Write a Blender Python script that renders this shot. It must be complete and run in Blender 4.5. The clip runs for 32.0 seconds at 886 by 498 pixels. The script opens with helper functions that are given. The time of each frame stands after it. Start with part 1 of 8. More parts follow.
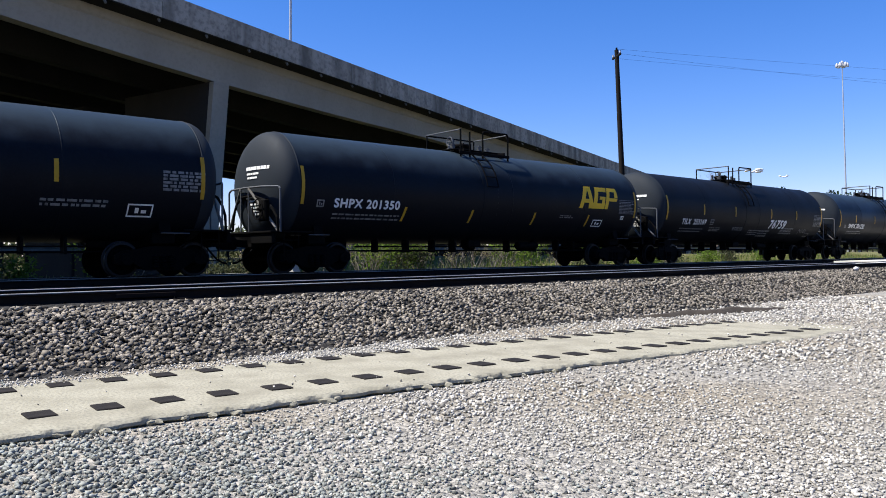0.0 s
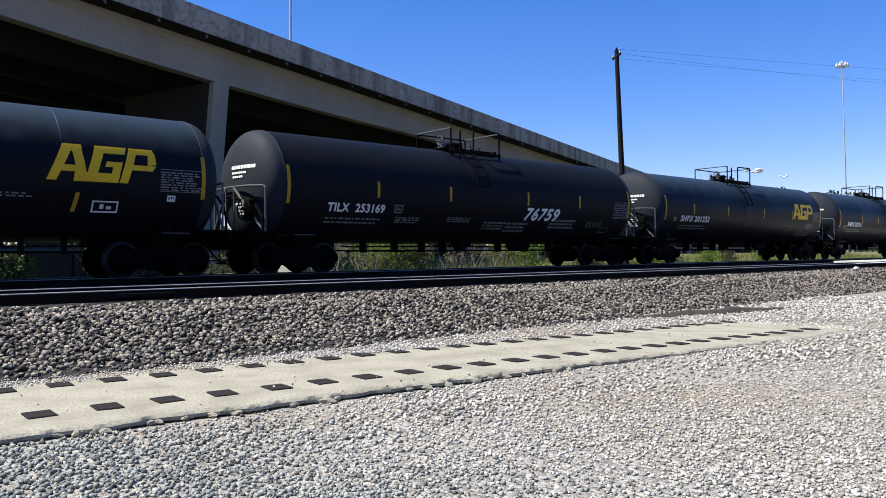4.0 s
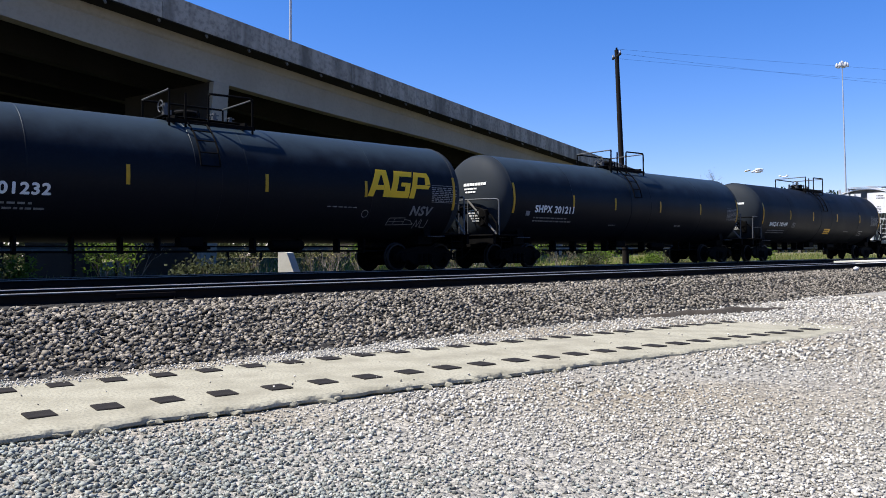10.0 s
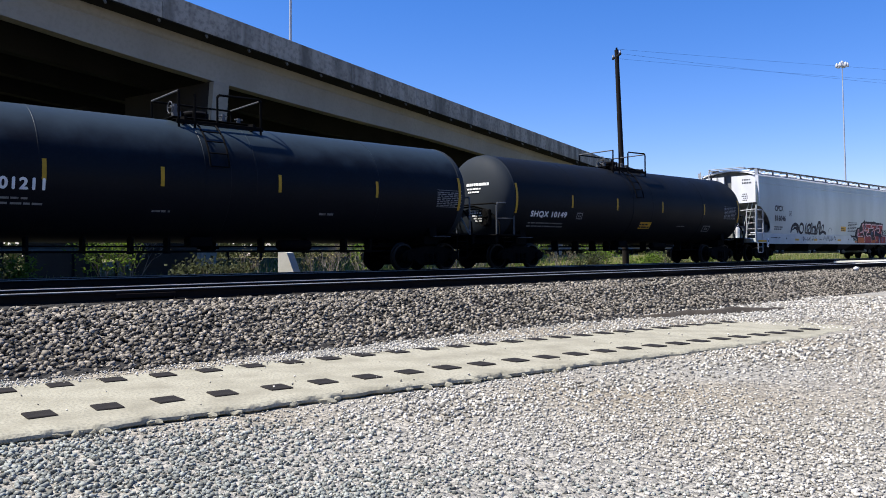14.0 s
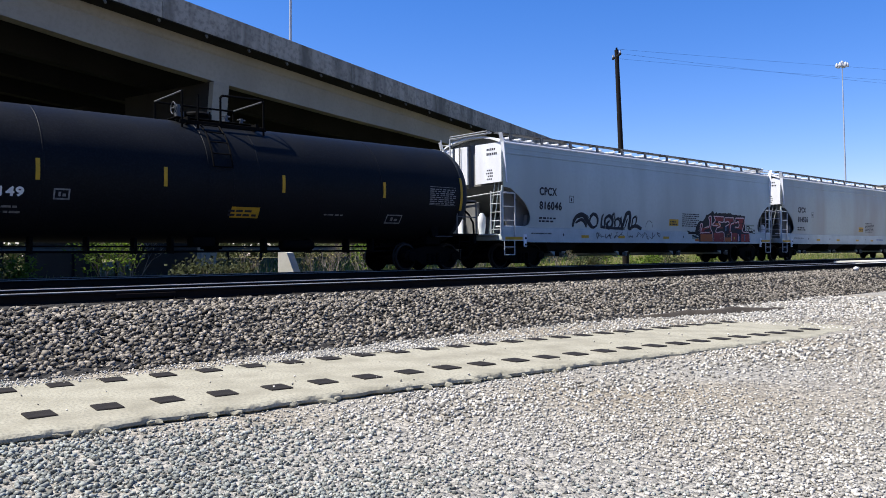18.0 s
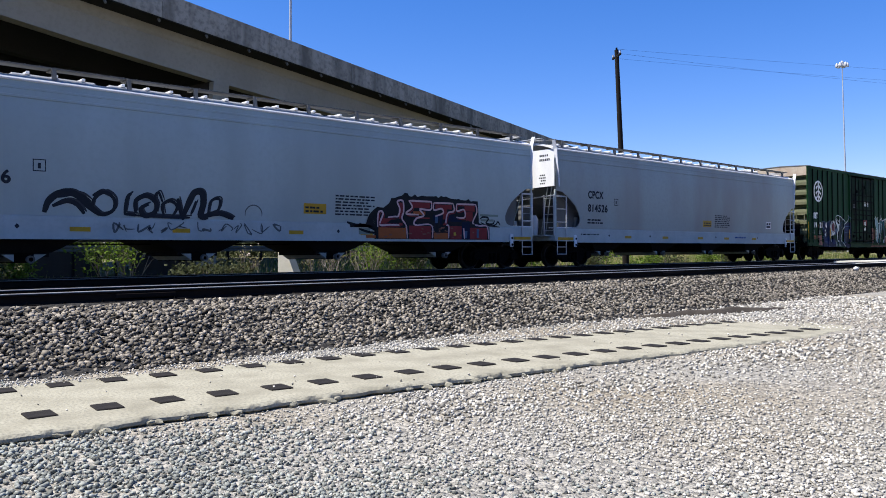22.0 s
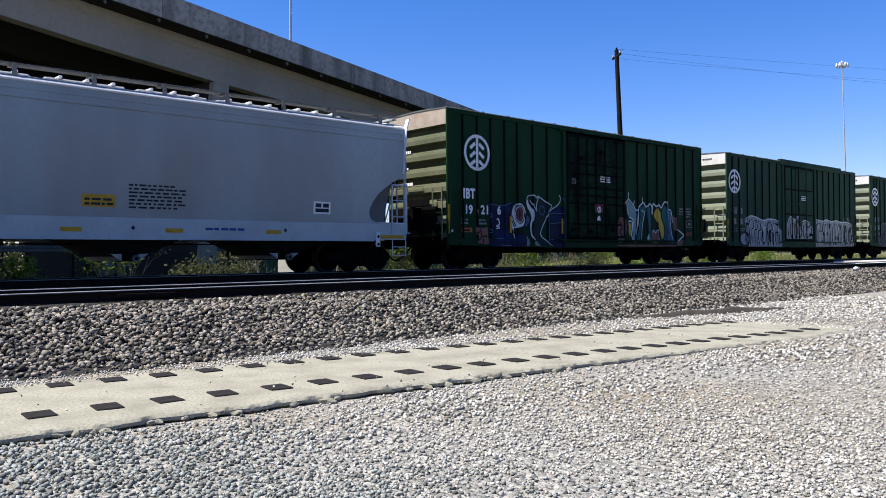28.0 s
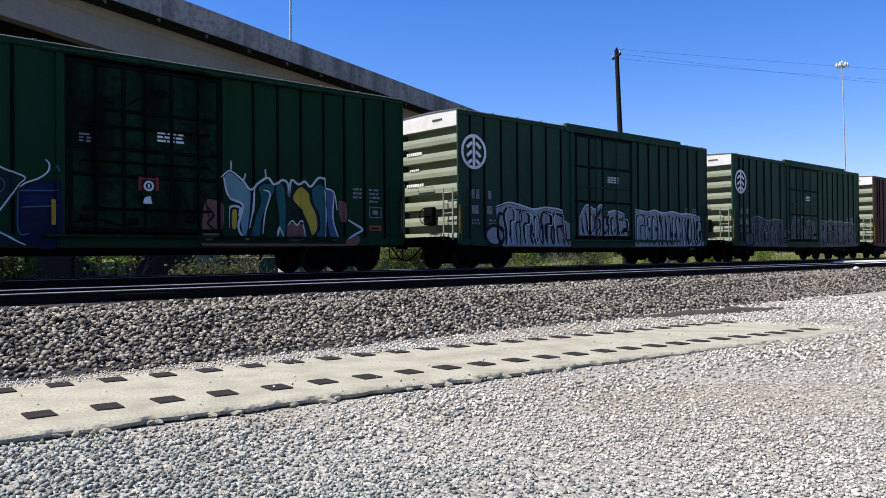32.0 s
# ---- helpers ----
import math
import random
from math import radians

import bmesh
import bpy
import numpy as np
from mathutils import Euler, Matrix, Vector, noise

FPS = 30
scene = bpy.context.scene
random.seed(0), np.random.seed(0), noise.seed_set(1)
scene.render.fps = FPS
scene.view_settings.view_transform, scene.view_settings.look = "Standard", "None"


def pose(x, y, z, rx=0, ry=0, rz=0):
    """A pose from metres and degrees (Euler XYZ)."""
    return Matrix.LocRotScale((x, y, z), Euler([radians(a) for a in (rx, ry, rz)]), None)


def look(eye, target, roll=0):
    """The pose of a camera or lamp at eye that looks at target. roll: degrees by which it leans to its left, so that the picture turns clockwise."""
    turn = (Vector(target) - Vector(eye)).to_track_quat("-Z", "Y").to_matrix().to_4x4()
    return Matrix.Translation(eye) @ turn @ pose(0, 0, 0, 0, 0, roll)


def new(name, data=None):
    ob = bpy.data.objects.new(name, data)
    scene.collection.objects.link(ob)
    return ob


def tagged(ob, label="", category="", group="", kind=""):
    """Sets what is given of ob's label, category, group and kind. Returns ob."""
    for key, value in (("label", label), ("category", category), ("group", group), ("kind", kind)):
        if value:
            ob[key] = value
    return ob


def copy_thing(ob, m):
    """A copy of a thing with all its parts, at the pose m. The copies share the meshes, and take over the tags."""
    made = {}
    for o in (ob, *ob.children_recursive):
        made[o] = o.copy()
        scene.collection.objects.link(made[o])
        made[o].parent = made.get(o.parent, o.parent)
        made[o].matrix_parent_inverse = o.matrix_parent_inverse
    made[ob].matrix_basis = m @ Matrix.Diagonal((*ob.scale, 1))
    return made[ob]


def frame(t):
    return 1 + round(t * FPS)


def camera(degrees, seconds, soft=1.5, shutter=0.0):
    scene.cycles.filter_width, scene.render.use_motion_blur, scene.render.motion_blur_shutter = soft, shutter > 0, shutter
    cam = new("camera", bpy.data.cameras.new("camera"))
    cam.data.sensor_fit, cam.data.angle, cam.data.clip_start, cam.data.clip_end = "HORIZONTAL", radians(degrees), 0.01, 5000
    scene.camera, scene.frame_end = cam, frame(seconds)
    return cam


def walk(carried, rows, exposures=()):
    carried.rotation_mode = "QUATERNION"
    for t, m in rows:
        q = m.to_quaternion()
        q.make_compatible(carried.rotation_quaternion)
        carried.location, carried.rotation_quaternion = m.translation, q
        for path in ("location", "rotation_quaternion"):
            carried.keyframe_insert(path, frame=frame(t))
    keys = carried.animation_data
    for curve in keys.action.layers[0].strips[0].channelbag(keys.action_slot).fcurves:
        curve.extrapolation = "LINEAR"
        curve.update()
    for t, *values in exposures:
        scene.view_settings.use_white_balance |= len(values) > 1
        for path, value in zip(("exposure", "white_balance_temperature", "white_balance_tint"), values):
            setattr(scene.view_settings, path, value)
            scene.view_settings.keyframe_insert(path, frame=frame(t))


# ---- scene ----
import itertools

# ---- camera ----
YAW, PITCH, ROLL, FOV = 47.912, 0.387, -0.475, 58.906
EYE = Vector((0, 0, 0.49))
AIM = Vector((math.cos(radians(YAW)) * math.cos(radians(PITCH)), math.sin(radians(YAW)) * math.cos(radians(PITCH)), math.sin(radians(PITCH))))
cam = camera(FOV, 32.0, soft=0.9)
walk(cam, [(0, look(EYE, EYE + AIM, ROLL)), (32, look(EYE, EYE + AIM, ROLL))],
     exposures=[(0, 0.86, 6500, 10), (32, 0.86, 6500, 10)])

# ---- world and sun ----
SUN_AZ, SUN_EL = 147.0, 58.5      # degrees from +x towards +y, and above the ground
world = bpy.data.worlds.new("sky")
scene.world = world
world.use_nodes = True
wn = world.node_tree.nodes
sky = wn.new("ShaderNodeTexSky")
sky.sky_type, sky.sun_disc = "NISHITA", False
sky.sun_elevation, sky.sun_rotation = radians(SUN_EL), radians(90 - SUN_AZ)
sky.altitude, sky.air_density, sky.dust_density, sky.ozone_density = 200, 1.0, 0.3, 3.0
wn["Background"].inputs["Strength"].default_value = 0.06
deep = wn.new("ShaderNodeHueSaturation")
deep.inputs["Saturation"].default_value = 1.35
clear = wn.new("ShaderNodeMix")
clear.data_type, clear.blend_type = "RGBA", "MULTIPLY"
clear.inputs["Factor"].default_value, clear.inputs["B"].default_value = 1.0, (1.36, 1.24, 1.68, 1)
world.node_tree.links.new(sky.outputs[0], deep.inputs["Color"])
world.node_tree.links.new(deep.outputs[0], clear.inputs["A"])
world.node_tree.links.new(clear.outputs["Result"], wn["Background"].inputs[0])
sun = new("sun", bpy.data.lights.new("sun", "SUN"))
sun.data.energy, sun.data.angle, sun.data.color = 5.0, radians(0.53), (1.0, 0.96, 0.89)
sd = Vector((math.cos(radians(SUN_AZ)) * math.cos(radians(SUN_EL)), math.sin(radians(SUN_AZ)) * math.cos(radians(SUN_EL)), math.sin(radians(SUN_EL))))
sun.matrix_world = look(sd * 60, (0, 0, 0))

# ---- plan ----
SIDE, TRACK2, TRACK1 = 18.2, 19.7, 12.63     # side of the cars; axis of the train's track; axis of the empty track
GROUND = -0.83


# ---- materials ----
def mat(name, base, second=None, rough=0.6, metal=0.0, big=1.2, small=30.0, amount=0.5, bump=0.2, bump_scale=None, third=None,
        speck=0.35, rand=0.0, spec=0.15, streak=0.0):
    """Two-scale procedural surface: base and second colour mixed by broad stains, third by fine grain; streak: vertical runs of dirt."""
    m = bpy.data.materials.new(name)
    m.use_nodes = True
    n, l = m.node_tree.nodes, m.node_tree.links
    b = n["Principled BSDF"]
    second = second or tuple(c * 0.7 for c in base[:3]) + (1,)
    third = third or tuple(c * 0.8 for c in base[:3]) + (1,)
    co = n.new("ShaderNodeTexCoord")
    n1 = n.new("ShaderNodeTexNoise")
    n1.inputs["Scale"].default_value, n1.inputs["Detail"].default_value = big, 5
    n2 = n.new("ShaderNodeTexNoise")
    n2.inputs["Scale"].default_value, n2.inputs["Detail"].default_value = small, 4
    for q in (n1, n2):
        l.new(co.outputs["Object"], q.inputs["Vector"])
    if streak:
        mp = n.new("ShaderNodeMapping")
        mp.inputs["Scale"].default_value = (1.0, 1.0, streak)
        l.new(co.outputs["Object"], mp.inputs["Vector"])
        l.new(mp.outputs[0], n1.inputs["Vector"])
    r1 = n.new("ShaderNodeMapRange")
    r1.inputs[1].default_value, r1.inputs[2].default_value, r1.inputs[4].default_value = 0.42, 0.68, amount
    l.new(n1.outputs[0], r1.inputs[0])
    r2 = n.new("ShaderNodeMapRange")
    r2.inputs[1].default_value, r2.inputs[2].default_value, r2.inputs[4].default_value = 0.45, 0.7, speck
    l.new(n2.outputs[0], r2.inputs[0])
    m1 = n.new("ShaderNodeMix")
    m1.data_type = "RGBA"
    m1.inputs["A"].default_value, m1.inputs["B"].default_value = base, second
    l.new(r1.outputs[0], m1.inputs["Factor"])
    m2 = n.new("ShaderNodeMix")
    m2.data_type = "RGBA"
    m2.inputs["B"].default_value = third
    l.new(m1.outputs["Result"], m2.inputs["A"])
    l.new(r2.outputs[0], m2.inputs["Factor"])
    out = m2.outputs["Result"]
    if rand:
        oi = n.new("ShaderNodeNewGeometry") if rand > 0 else n.new("ShaderNodeObjectInfo")
        rr = n.new("ShaderNodeMapRange")
        rr.inputs[3].default_value, rr.inputs[4].default_value = 1 - abs(rand), 1 + abs(rand)
        l.new(oi.outputs["Random Per Island" if rand > 0 else "Random"], rr.inputs[0])
        hs = n.new("ShaderNodeHueSaturation")
        l.new(rr.outputs[0], hs.inputs["Value"])
        l.new(out, hs.inputs["Color"])
        out = hs.outputs[0]
    l.new(out, b.inputs["Base Color"])
    ro = n.new("ShaderNodeMapRange")
    ro.inputs[3].default_value, ro.inputs[4].default_value = max(0.05, rough - 0.12), min(1, rough + 0.15)
    l.new(n1.outputs[0], ro.inputs[0])
    l.new(ro.outputs[0], b.inputs["Roughness"])
    b.inputs["Metallic"].default_value = metal
    b.inputs["Specular IOR Level"].default_value = spec
    if bump:
        bp = n.new("ShaderNodeBump")
        bp.inputs["Strength"].default_value, bp.inputs["Distance"].default_value = bump, 0.02
        l.new(n2.outputs[0], bp.inputs["Height"])
        l.new(bp.outputs[0], b.inputs["Normal"])
    return m


def flat(name, col, rough=0.6, metal=0.0):
    return mat(name, col, rough=rough, metal=metal, amount=0.35, speck=0.2, bump=0.05, big=3)


BLACK = mat("black_paint", (0.0062, 0.0076, 0.0108, 1), (0.0044, 0.0054, 0.0076, 1), spec=0.09, rough=0.42, big=0.8, small=14, third=(0.0105, 0.012, 0.0155, 1), speck=0.35, bump=0.05, streak=0.3)


def crown_lit(m, z0, z1, col):
    """Lightens the colour towards the crown of the drum, unevenly, to imitate light from above."""
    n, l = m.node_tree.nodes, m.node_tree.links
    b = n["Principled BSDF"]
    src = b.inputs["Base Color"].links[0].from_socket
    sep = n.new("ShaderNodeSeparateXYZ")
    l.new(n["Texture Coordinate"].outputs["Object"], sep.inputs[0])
    patchy = n.new("ShaderNodeTexNoise")
    patchy.inputs["Scale"].default_value, patchy.inputs["Detail"].default_value = 1.7, 6
    l.new(n["Texture Coordinate"].outputs["Object"], patchy.inputs["Vector"])
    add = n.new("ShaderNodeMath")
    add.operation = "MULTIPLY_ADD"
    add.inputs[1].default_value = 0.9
    l.new(patchy.outputs[0], add.inputs[0])
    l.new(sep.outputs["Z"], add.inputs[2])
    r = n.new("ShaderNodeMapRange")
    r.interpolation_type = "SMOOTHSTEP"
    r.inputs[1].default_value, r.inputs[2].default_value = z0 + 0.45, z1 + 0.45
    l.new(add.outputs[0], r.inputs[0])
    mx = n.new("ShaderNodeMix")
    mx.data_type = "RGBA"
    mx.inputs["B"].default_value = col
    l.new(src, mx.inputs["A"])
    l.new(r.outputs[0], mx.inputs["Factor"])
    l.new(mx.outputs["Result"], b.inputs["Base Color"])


BLACK_FLAT = mat("flat_black_paint", (0.0060, 0.0070, 0.0088, 1), (0.0095, 0.0105, 0.012, 1), spec=0.08, rough=0.5, big=0.9, small=22, third=(0.014, 0.0155, 0.018, 1), speck=0.5, bump=0.08, streak=0.4)
# light on the upper drum is painted into the black
crown_lit(BLACK, 2.8, 3.75, (0.025, 0.037, 0.048, 1))
HEAD = mat("tank_head_paint", (0.016, 0.0215, 0.028, 1), (0.022, 0.028, 0.035, 1), rough=0.7, big=1.2, small=18, third=(0.02, 0.022, 0.023, 1), bump=0.06, streak=0.3)
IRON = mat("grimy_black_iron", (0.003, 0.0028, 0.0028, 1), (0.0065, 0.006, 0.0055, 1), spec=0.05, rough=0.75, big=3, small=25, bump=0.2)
RAIL = mat("rail_rust", (0.020, 0.014, 0.011, 1), (0.012, 0.010, 0.009, 1), rough=0.85, big=2, bump=0.2, spec=0.06)
RIM = mat("wheel_rim_steel", (0.02, 0.019, 0.018, 1), (0.045, 0.042, 0.04, 1), rough=0.5, metal=0.5, big=3, bump=0.1)
RAILTOP = mat("rail_head", (0.30, 0.29, 0.27, 1), (0.15, 0.14, 0.125, 1), rough=0.4, metal=0.15, big=1.0, bump=0.03)
WHITE = mat("stencil_white", (0.84, 0.84, 0.80, 1), (0.6, 0.6, 0.57, 1), rough=0.6, big=6, small=40, bump=0.0)
FADED = mat("faded_white", (0.24, 0.24, 0.235, 1), (0.08, 0.08, 0.08, 1), rough=0.7, big=9, small=60, amount=0.8, bump=0.0)
YELLOW = mat("reflector_yellow", (0.52, 0.30, 0.025, 1), (0.34, 0.19, 0.025, 1), rough=0.45, big=7, bump=0.0)
LOGOY = mat("logo_yellow", (0.86, 0.51, 0.025, 1), (0.72, 0.42, 0.03, 1), rough=0.5, big=2, bump=0.02)
STENCIL = mat("stencil_black", (0.02, 0.022, 0.03, 1), (0.05, 0.05, 0.06, 1), rough=0.6, big=8, bump=0.0)
HOPGREY = mat("hopper_grey_paint", (0.385, 0.45, 0.43, 1), (0.29, 0.335, 0.315, 1), spec=0.45, amount=0.8, rough=0.42, big=0.6, small=8, third=(0.315, 0.365, 0.345, 1), bump=0.03, streak=0.25)
HOPGREY_DULL = mat("hopper_dull_grey_paint", (0.325, 0.375, 0.355, 1), (0.27, 0.262, 0.235, 1), spec=0.4, amount=0.9, rough=0.5, big=0.45, small=8, third=(0.265, 0.29, 0.27, 1), bump=0.03, streak=0.3)
HOPSILL = mat("hopper_sill_paint", (0.44, 0.49, 0.475, 1), (0.31, 0.34, 0.33, 1), rough=0.55, big=1.5, small=12, bump=0.04)
HOPEND = mat("hopper_end_paint", (0.72, 0.73, 0.74, 1), (0.55, 0.54, 0.52, 1), rough=0.6, big=2, small=14, bump=0.04, streak=0.3)
HOPROOF = mat("hopper_roof_paint", (0.34, 0.345, 0.35, 1), (0.22, 0.215, 0.205, 1), rough=0.6, big=1.2, small=10, bump=0.04)
BOXGREEN = mat("boxcar_green", (0.0065, 0.038, 0.0125, 1), (0.004, 0.018, 0.0065, 1), rough=0.6, big=0.9, small=12, third=(0.013, 0.036, 0.0155, 1), bump=0.06, streak=0.3, spec=0.08)
BOXPOST = mat("boxcar_post_dark_green", (0.0022, 0.005, 0.003, 1), (0.005, 0.009, 0.006, 1), rough=0.7, big=2, small=12, bump=0.06, spec=0.06)
BOXGREEN2 = mat("boxcar_faded_green", (0.024, 0.057, 0.033, 1), (0.016, 0.038, 0.022, 1), rough=0.65, big=0.9, small=12, third=(0.037, 0.063, 0.043, 1), bump=0.06, streak=0.3, spec=0.06)
BOXDOOR = mat("boxcar_dark_door", (0.006, 0.034, 0.012, 1), (0.0016, 0.0022, 0.0018, 1), rough=0.6, big=1.3, small=7, third=(0.002, 0.0028, 0.0022, 1), speck=0.8, amount=1.0, bump=0.06, streak=0.3, spec=0.06)
BOXEND = mat("boxcar_end_green", (0.11, 0.125, 0.065, 1), (0.17, 0.155, 0.10, 1), rough=0.65, big=1.6, small=12, third=(0.20, 0.185, 0.13, 1), bump=0.06)
BOXEND2 = mat("boxcar_end_pale", (0.24, 0.265, 0.185, 1), (0.31, 0.31, 0.24, 1), rough=0.65, big=1.6, small=12, bump=0.06)
BOXCAP = mat("boxcar_end_rusty_cap", (0.40, 0.34, 0.26, 1), (0.26, 0.15, 0.10, 1), rough=0.7, big=2.5, small=16, third=(0.6, 0.52, 0.42, 1), bump=0.06)
BOXCAP2 = mat("boxcar_end_white_cap", (0.70, 0.68, 0.62, 1), (0.5, 0.46, 0.4, 1), rough=0.7, big=2.5, small=16, bump=0.06)
BROWN = mat("boxcar_brown", (0.075, 0.032, 0.024, 1), (0.05, 0.024, 0.02, 1), rough=0.7, big=0.9, small=12, bump=0.06)
GALV = mat("galvanised_roof", (0.16, 0.165, 0.155, 1), (0.09, 0.085, 0.075, 1), rough=0.5, metal=0.3, big=1.5, bump=0.05)
HOPTOP = mat("hopper_roof_white", (0.44, 0.44, 0.43, 1), (0.32, 0.31, 0.30, 1), rough=0.6, big=1.2, small=10, bump=0.04)
BAYDARK = mat("hopper_chute_near_black", (0.012, 0.013, 0.015, 1), (0.022, 0.022, 0.022, 1), rough=0.8, big=1.5, small=12, bump=0.1, streak=0.3, spec=0.06)
# bridge concrete again, darkened to paint in the shade under the deck
PIER = mat("shaded_pier_concrete", (0.043, 0.038, 0.034, 1), (0.028, 0.025, 0.023, 1), spec=0.1, rough=0.95, big=0.5, small=6, bump=0.25, streak=0.4)
# darker grey than the car's paint; recess shade is put into it
HOPBAY = mat("hopper_recess_dark_grey", (0.16, 0.16, 0.155, 1), (0.10, 0.098, 0.09, 1), rough=0.8, big=1.5, small=12, bump=0.1, streak=0.3)
# darkest concrete: under-deck shade put into the colour of deck and girders
SHADED_CONC = mat("underside_shade_concrete", (0.030, 0.028, 0.025, 1), (0.018, 0.017, 0.015, 1), spec=0.1, rough=0.95, big=0.5, small=6, bump=0.25)
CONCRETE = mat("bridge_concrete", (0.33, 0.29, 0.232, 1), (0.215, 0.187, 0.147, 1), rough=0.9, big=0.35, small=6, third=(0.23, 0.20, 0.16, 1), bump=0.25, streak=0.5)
PARAPET = mat("parapet_concrete", (0.35, 0.315, 0.265, 1), (0.085, 0.077, 0.066, 1), rough=0.9, big=1.4, small=5, third=(0.11, 0.10, 0.086, 1), amount=0.75, speck=0.6, bump=0.5, streak=0.15)
SLAB = mat("pale_slab_concrete", (0.335, 0.316, 0.243, 1), (0.21, 0.195, 0.145, 1), rough=0.9, big=2.0, small=38, third=(0.19, 0.178, 0.140, 1), speck=0.85, amount=0.75, bump=0.4)
PLATE = mat("seat_dark", (0.017, 0.015, 0.014, 1), (0.034, 0.030, 0.027, 1), rough=0.85, big=8, small=40, bump=0.4)
WOOD = mat("weathered_pole", (0.011, 0.009, 0.008, 1), (0.024, 0.02, 0.017, 1), rough=0.9, big=1.5, small=18, bump=0.4, streak=0.05)
GUARD = mat("dull_guardrail", (0.17, 0.165, 0.15, 1), (0.11, 0.10, 0.085, 1), rough=0.75, metal=0.0, big=1.5, bump=0.05)
DIMSTEEL = mat("dim_steel", (0.10, 0.105, 0.11, 1), (0.06, 0.06, 0.06, 1), rough=0.6, big=4, bump=0.05)
TIE = mat("creosote_tie", (0.03, 0.026, 0.022, 1), (0.055, 0.048, 0.042, 1), rough=0.95, big=4, small=30, bump=0.5, rand=-0.25, spec=0.06)
MAST = mat("galvanised_mast", (0.5, 0.51, 0.52, 1), (0.36, 0.36, 0.37, 1), rough=0.45, metal=0.4, big=2, bump=0.03)
SOIL = mat("dark_soil", (0.05, 0.042, 0.034, 1), (0.09, 0.078, 0.065, 1), rough=0.95, big=4, small=30, bump=0.6)
STONE_DARK = mat("ballast_stone", (0.212, 0.188, 0.153, 1), (0.088, 0.077, 0.062, 1), rough=0.9, big=12, small=60, rand=0.85, bump=0.3)
STONE_PALE = mat("limestone_gravel", (0.42, 0.40, 0.355, 1), (0.31, 0.29, 0.25, 1), rough=0.9, big=10, small=60, rand=0.55, bump=0.3)

# darker, cooler gravel colour imitates the lens shading at lower left
STONE_GREY = mat("lens_shaded_stone", (0.25, 0.26, 0.235, 1), (0.155, 0.165, 0.15, 1), rough=0.9, big=10, small=60, rand=0.6, bump=0.3)


def gravel_mat(name, c1, c2, c3, scale, broad, bump):
    """Fine gravel between the loose stones: cells of stone with dark joints, broad drifts of dust."""
    m = mat(name, c1, c2, rough=0.95, big=broad, small=70, amount=0.9, third=c3, speck=0.6, bump=0)
    n, l = m.node_tree.nodes, m.node_tree.links
    b = n["Principled BSDF"]
    col = b.inputs["Base Color"].links[0].from_socket
    co = n["Texture Coordinate"]
    v = n.new("ShaderNodeTexVoronoi")
    v.inputs["Scale"].default_value = scale
    v2 = n.new("ShaderNodeTexVoronoi")
    v2.inputs["Scale"].default_value = scale * 2.6
    for q in (v, v2):
        l.new(co.outputs["Object"], q.inputs["Vector"])
    hs = n.new("ShaderNodeHueSaturation")
    sp = n.new("ShaderNodeSeparateColor")
    l.new(v.outputs["Color"], sp.inputs[0])
    mr = n.new("ShaderNodeMapRange")
    mr.inputs[3].default_value, mr.inputs[4].default_value = 0.58, 1.27
    l.new(sp.outputs[0], mr.inputs[0])
    l.new(mr.outputs[0], hs.inputs["Value"])
    l.new(col, hs.inputs["Color"])
    l.new(hs.outputs[0], b.inputs["Base Color"])
    ad = n.new("ShaderNodeMath")
    ad.operation = "MULTIPLY_ADD"
    ad.inputs[1].default_value = 0.4
    l.new(v2.outputs["Distance"], ad.inputs[0])
    l.new(v.outputs["Distance"], ad.inputs[2])
    bp = n.new("ShaderNodeBump")
    bp.invert = True
    bp.inputs["Strength"].default_value, bp.inputs["Distance"].default_value = bump, 0.03
    l.new(ad.outputs[0], bp.inputs["Height"])
    l.new(bp.outputs[0], b.inputs["Normal"])
    return m


GRAVEL = gravel_mat("pale_gravel", (0.33, 0.312, 0.272, 1), (0.30, 0.255, 0.185, 1), (0.19, 0.18, 0.157, 1), 26, 0.35, 0.9)
# near-black bed: shade in the gaps between stones is put into the colour
BALLAST = gravel_mat("ballast_gap_shade", (0.030, 0.028, 0.026, 1), (0.020, 0.019, 0.018, 1), (0.05, 0.047, 0.044, 1), 18, 0.6, 1.0)
GRASSY = mat("dry_grass_ground", (0.13, 0.125, 0.05, 1), (0.09, 0.10, 0.035, 1), rough=0.95, big=0.12, small=3, third=(0.19, 0.17, 0.08, 1), bump=0.5)


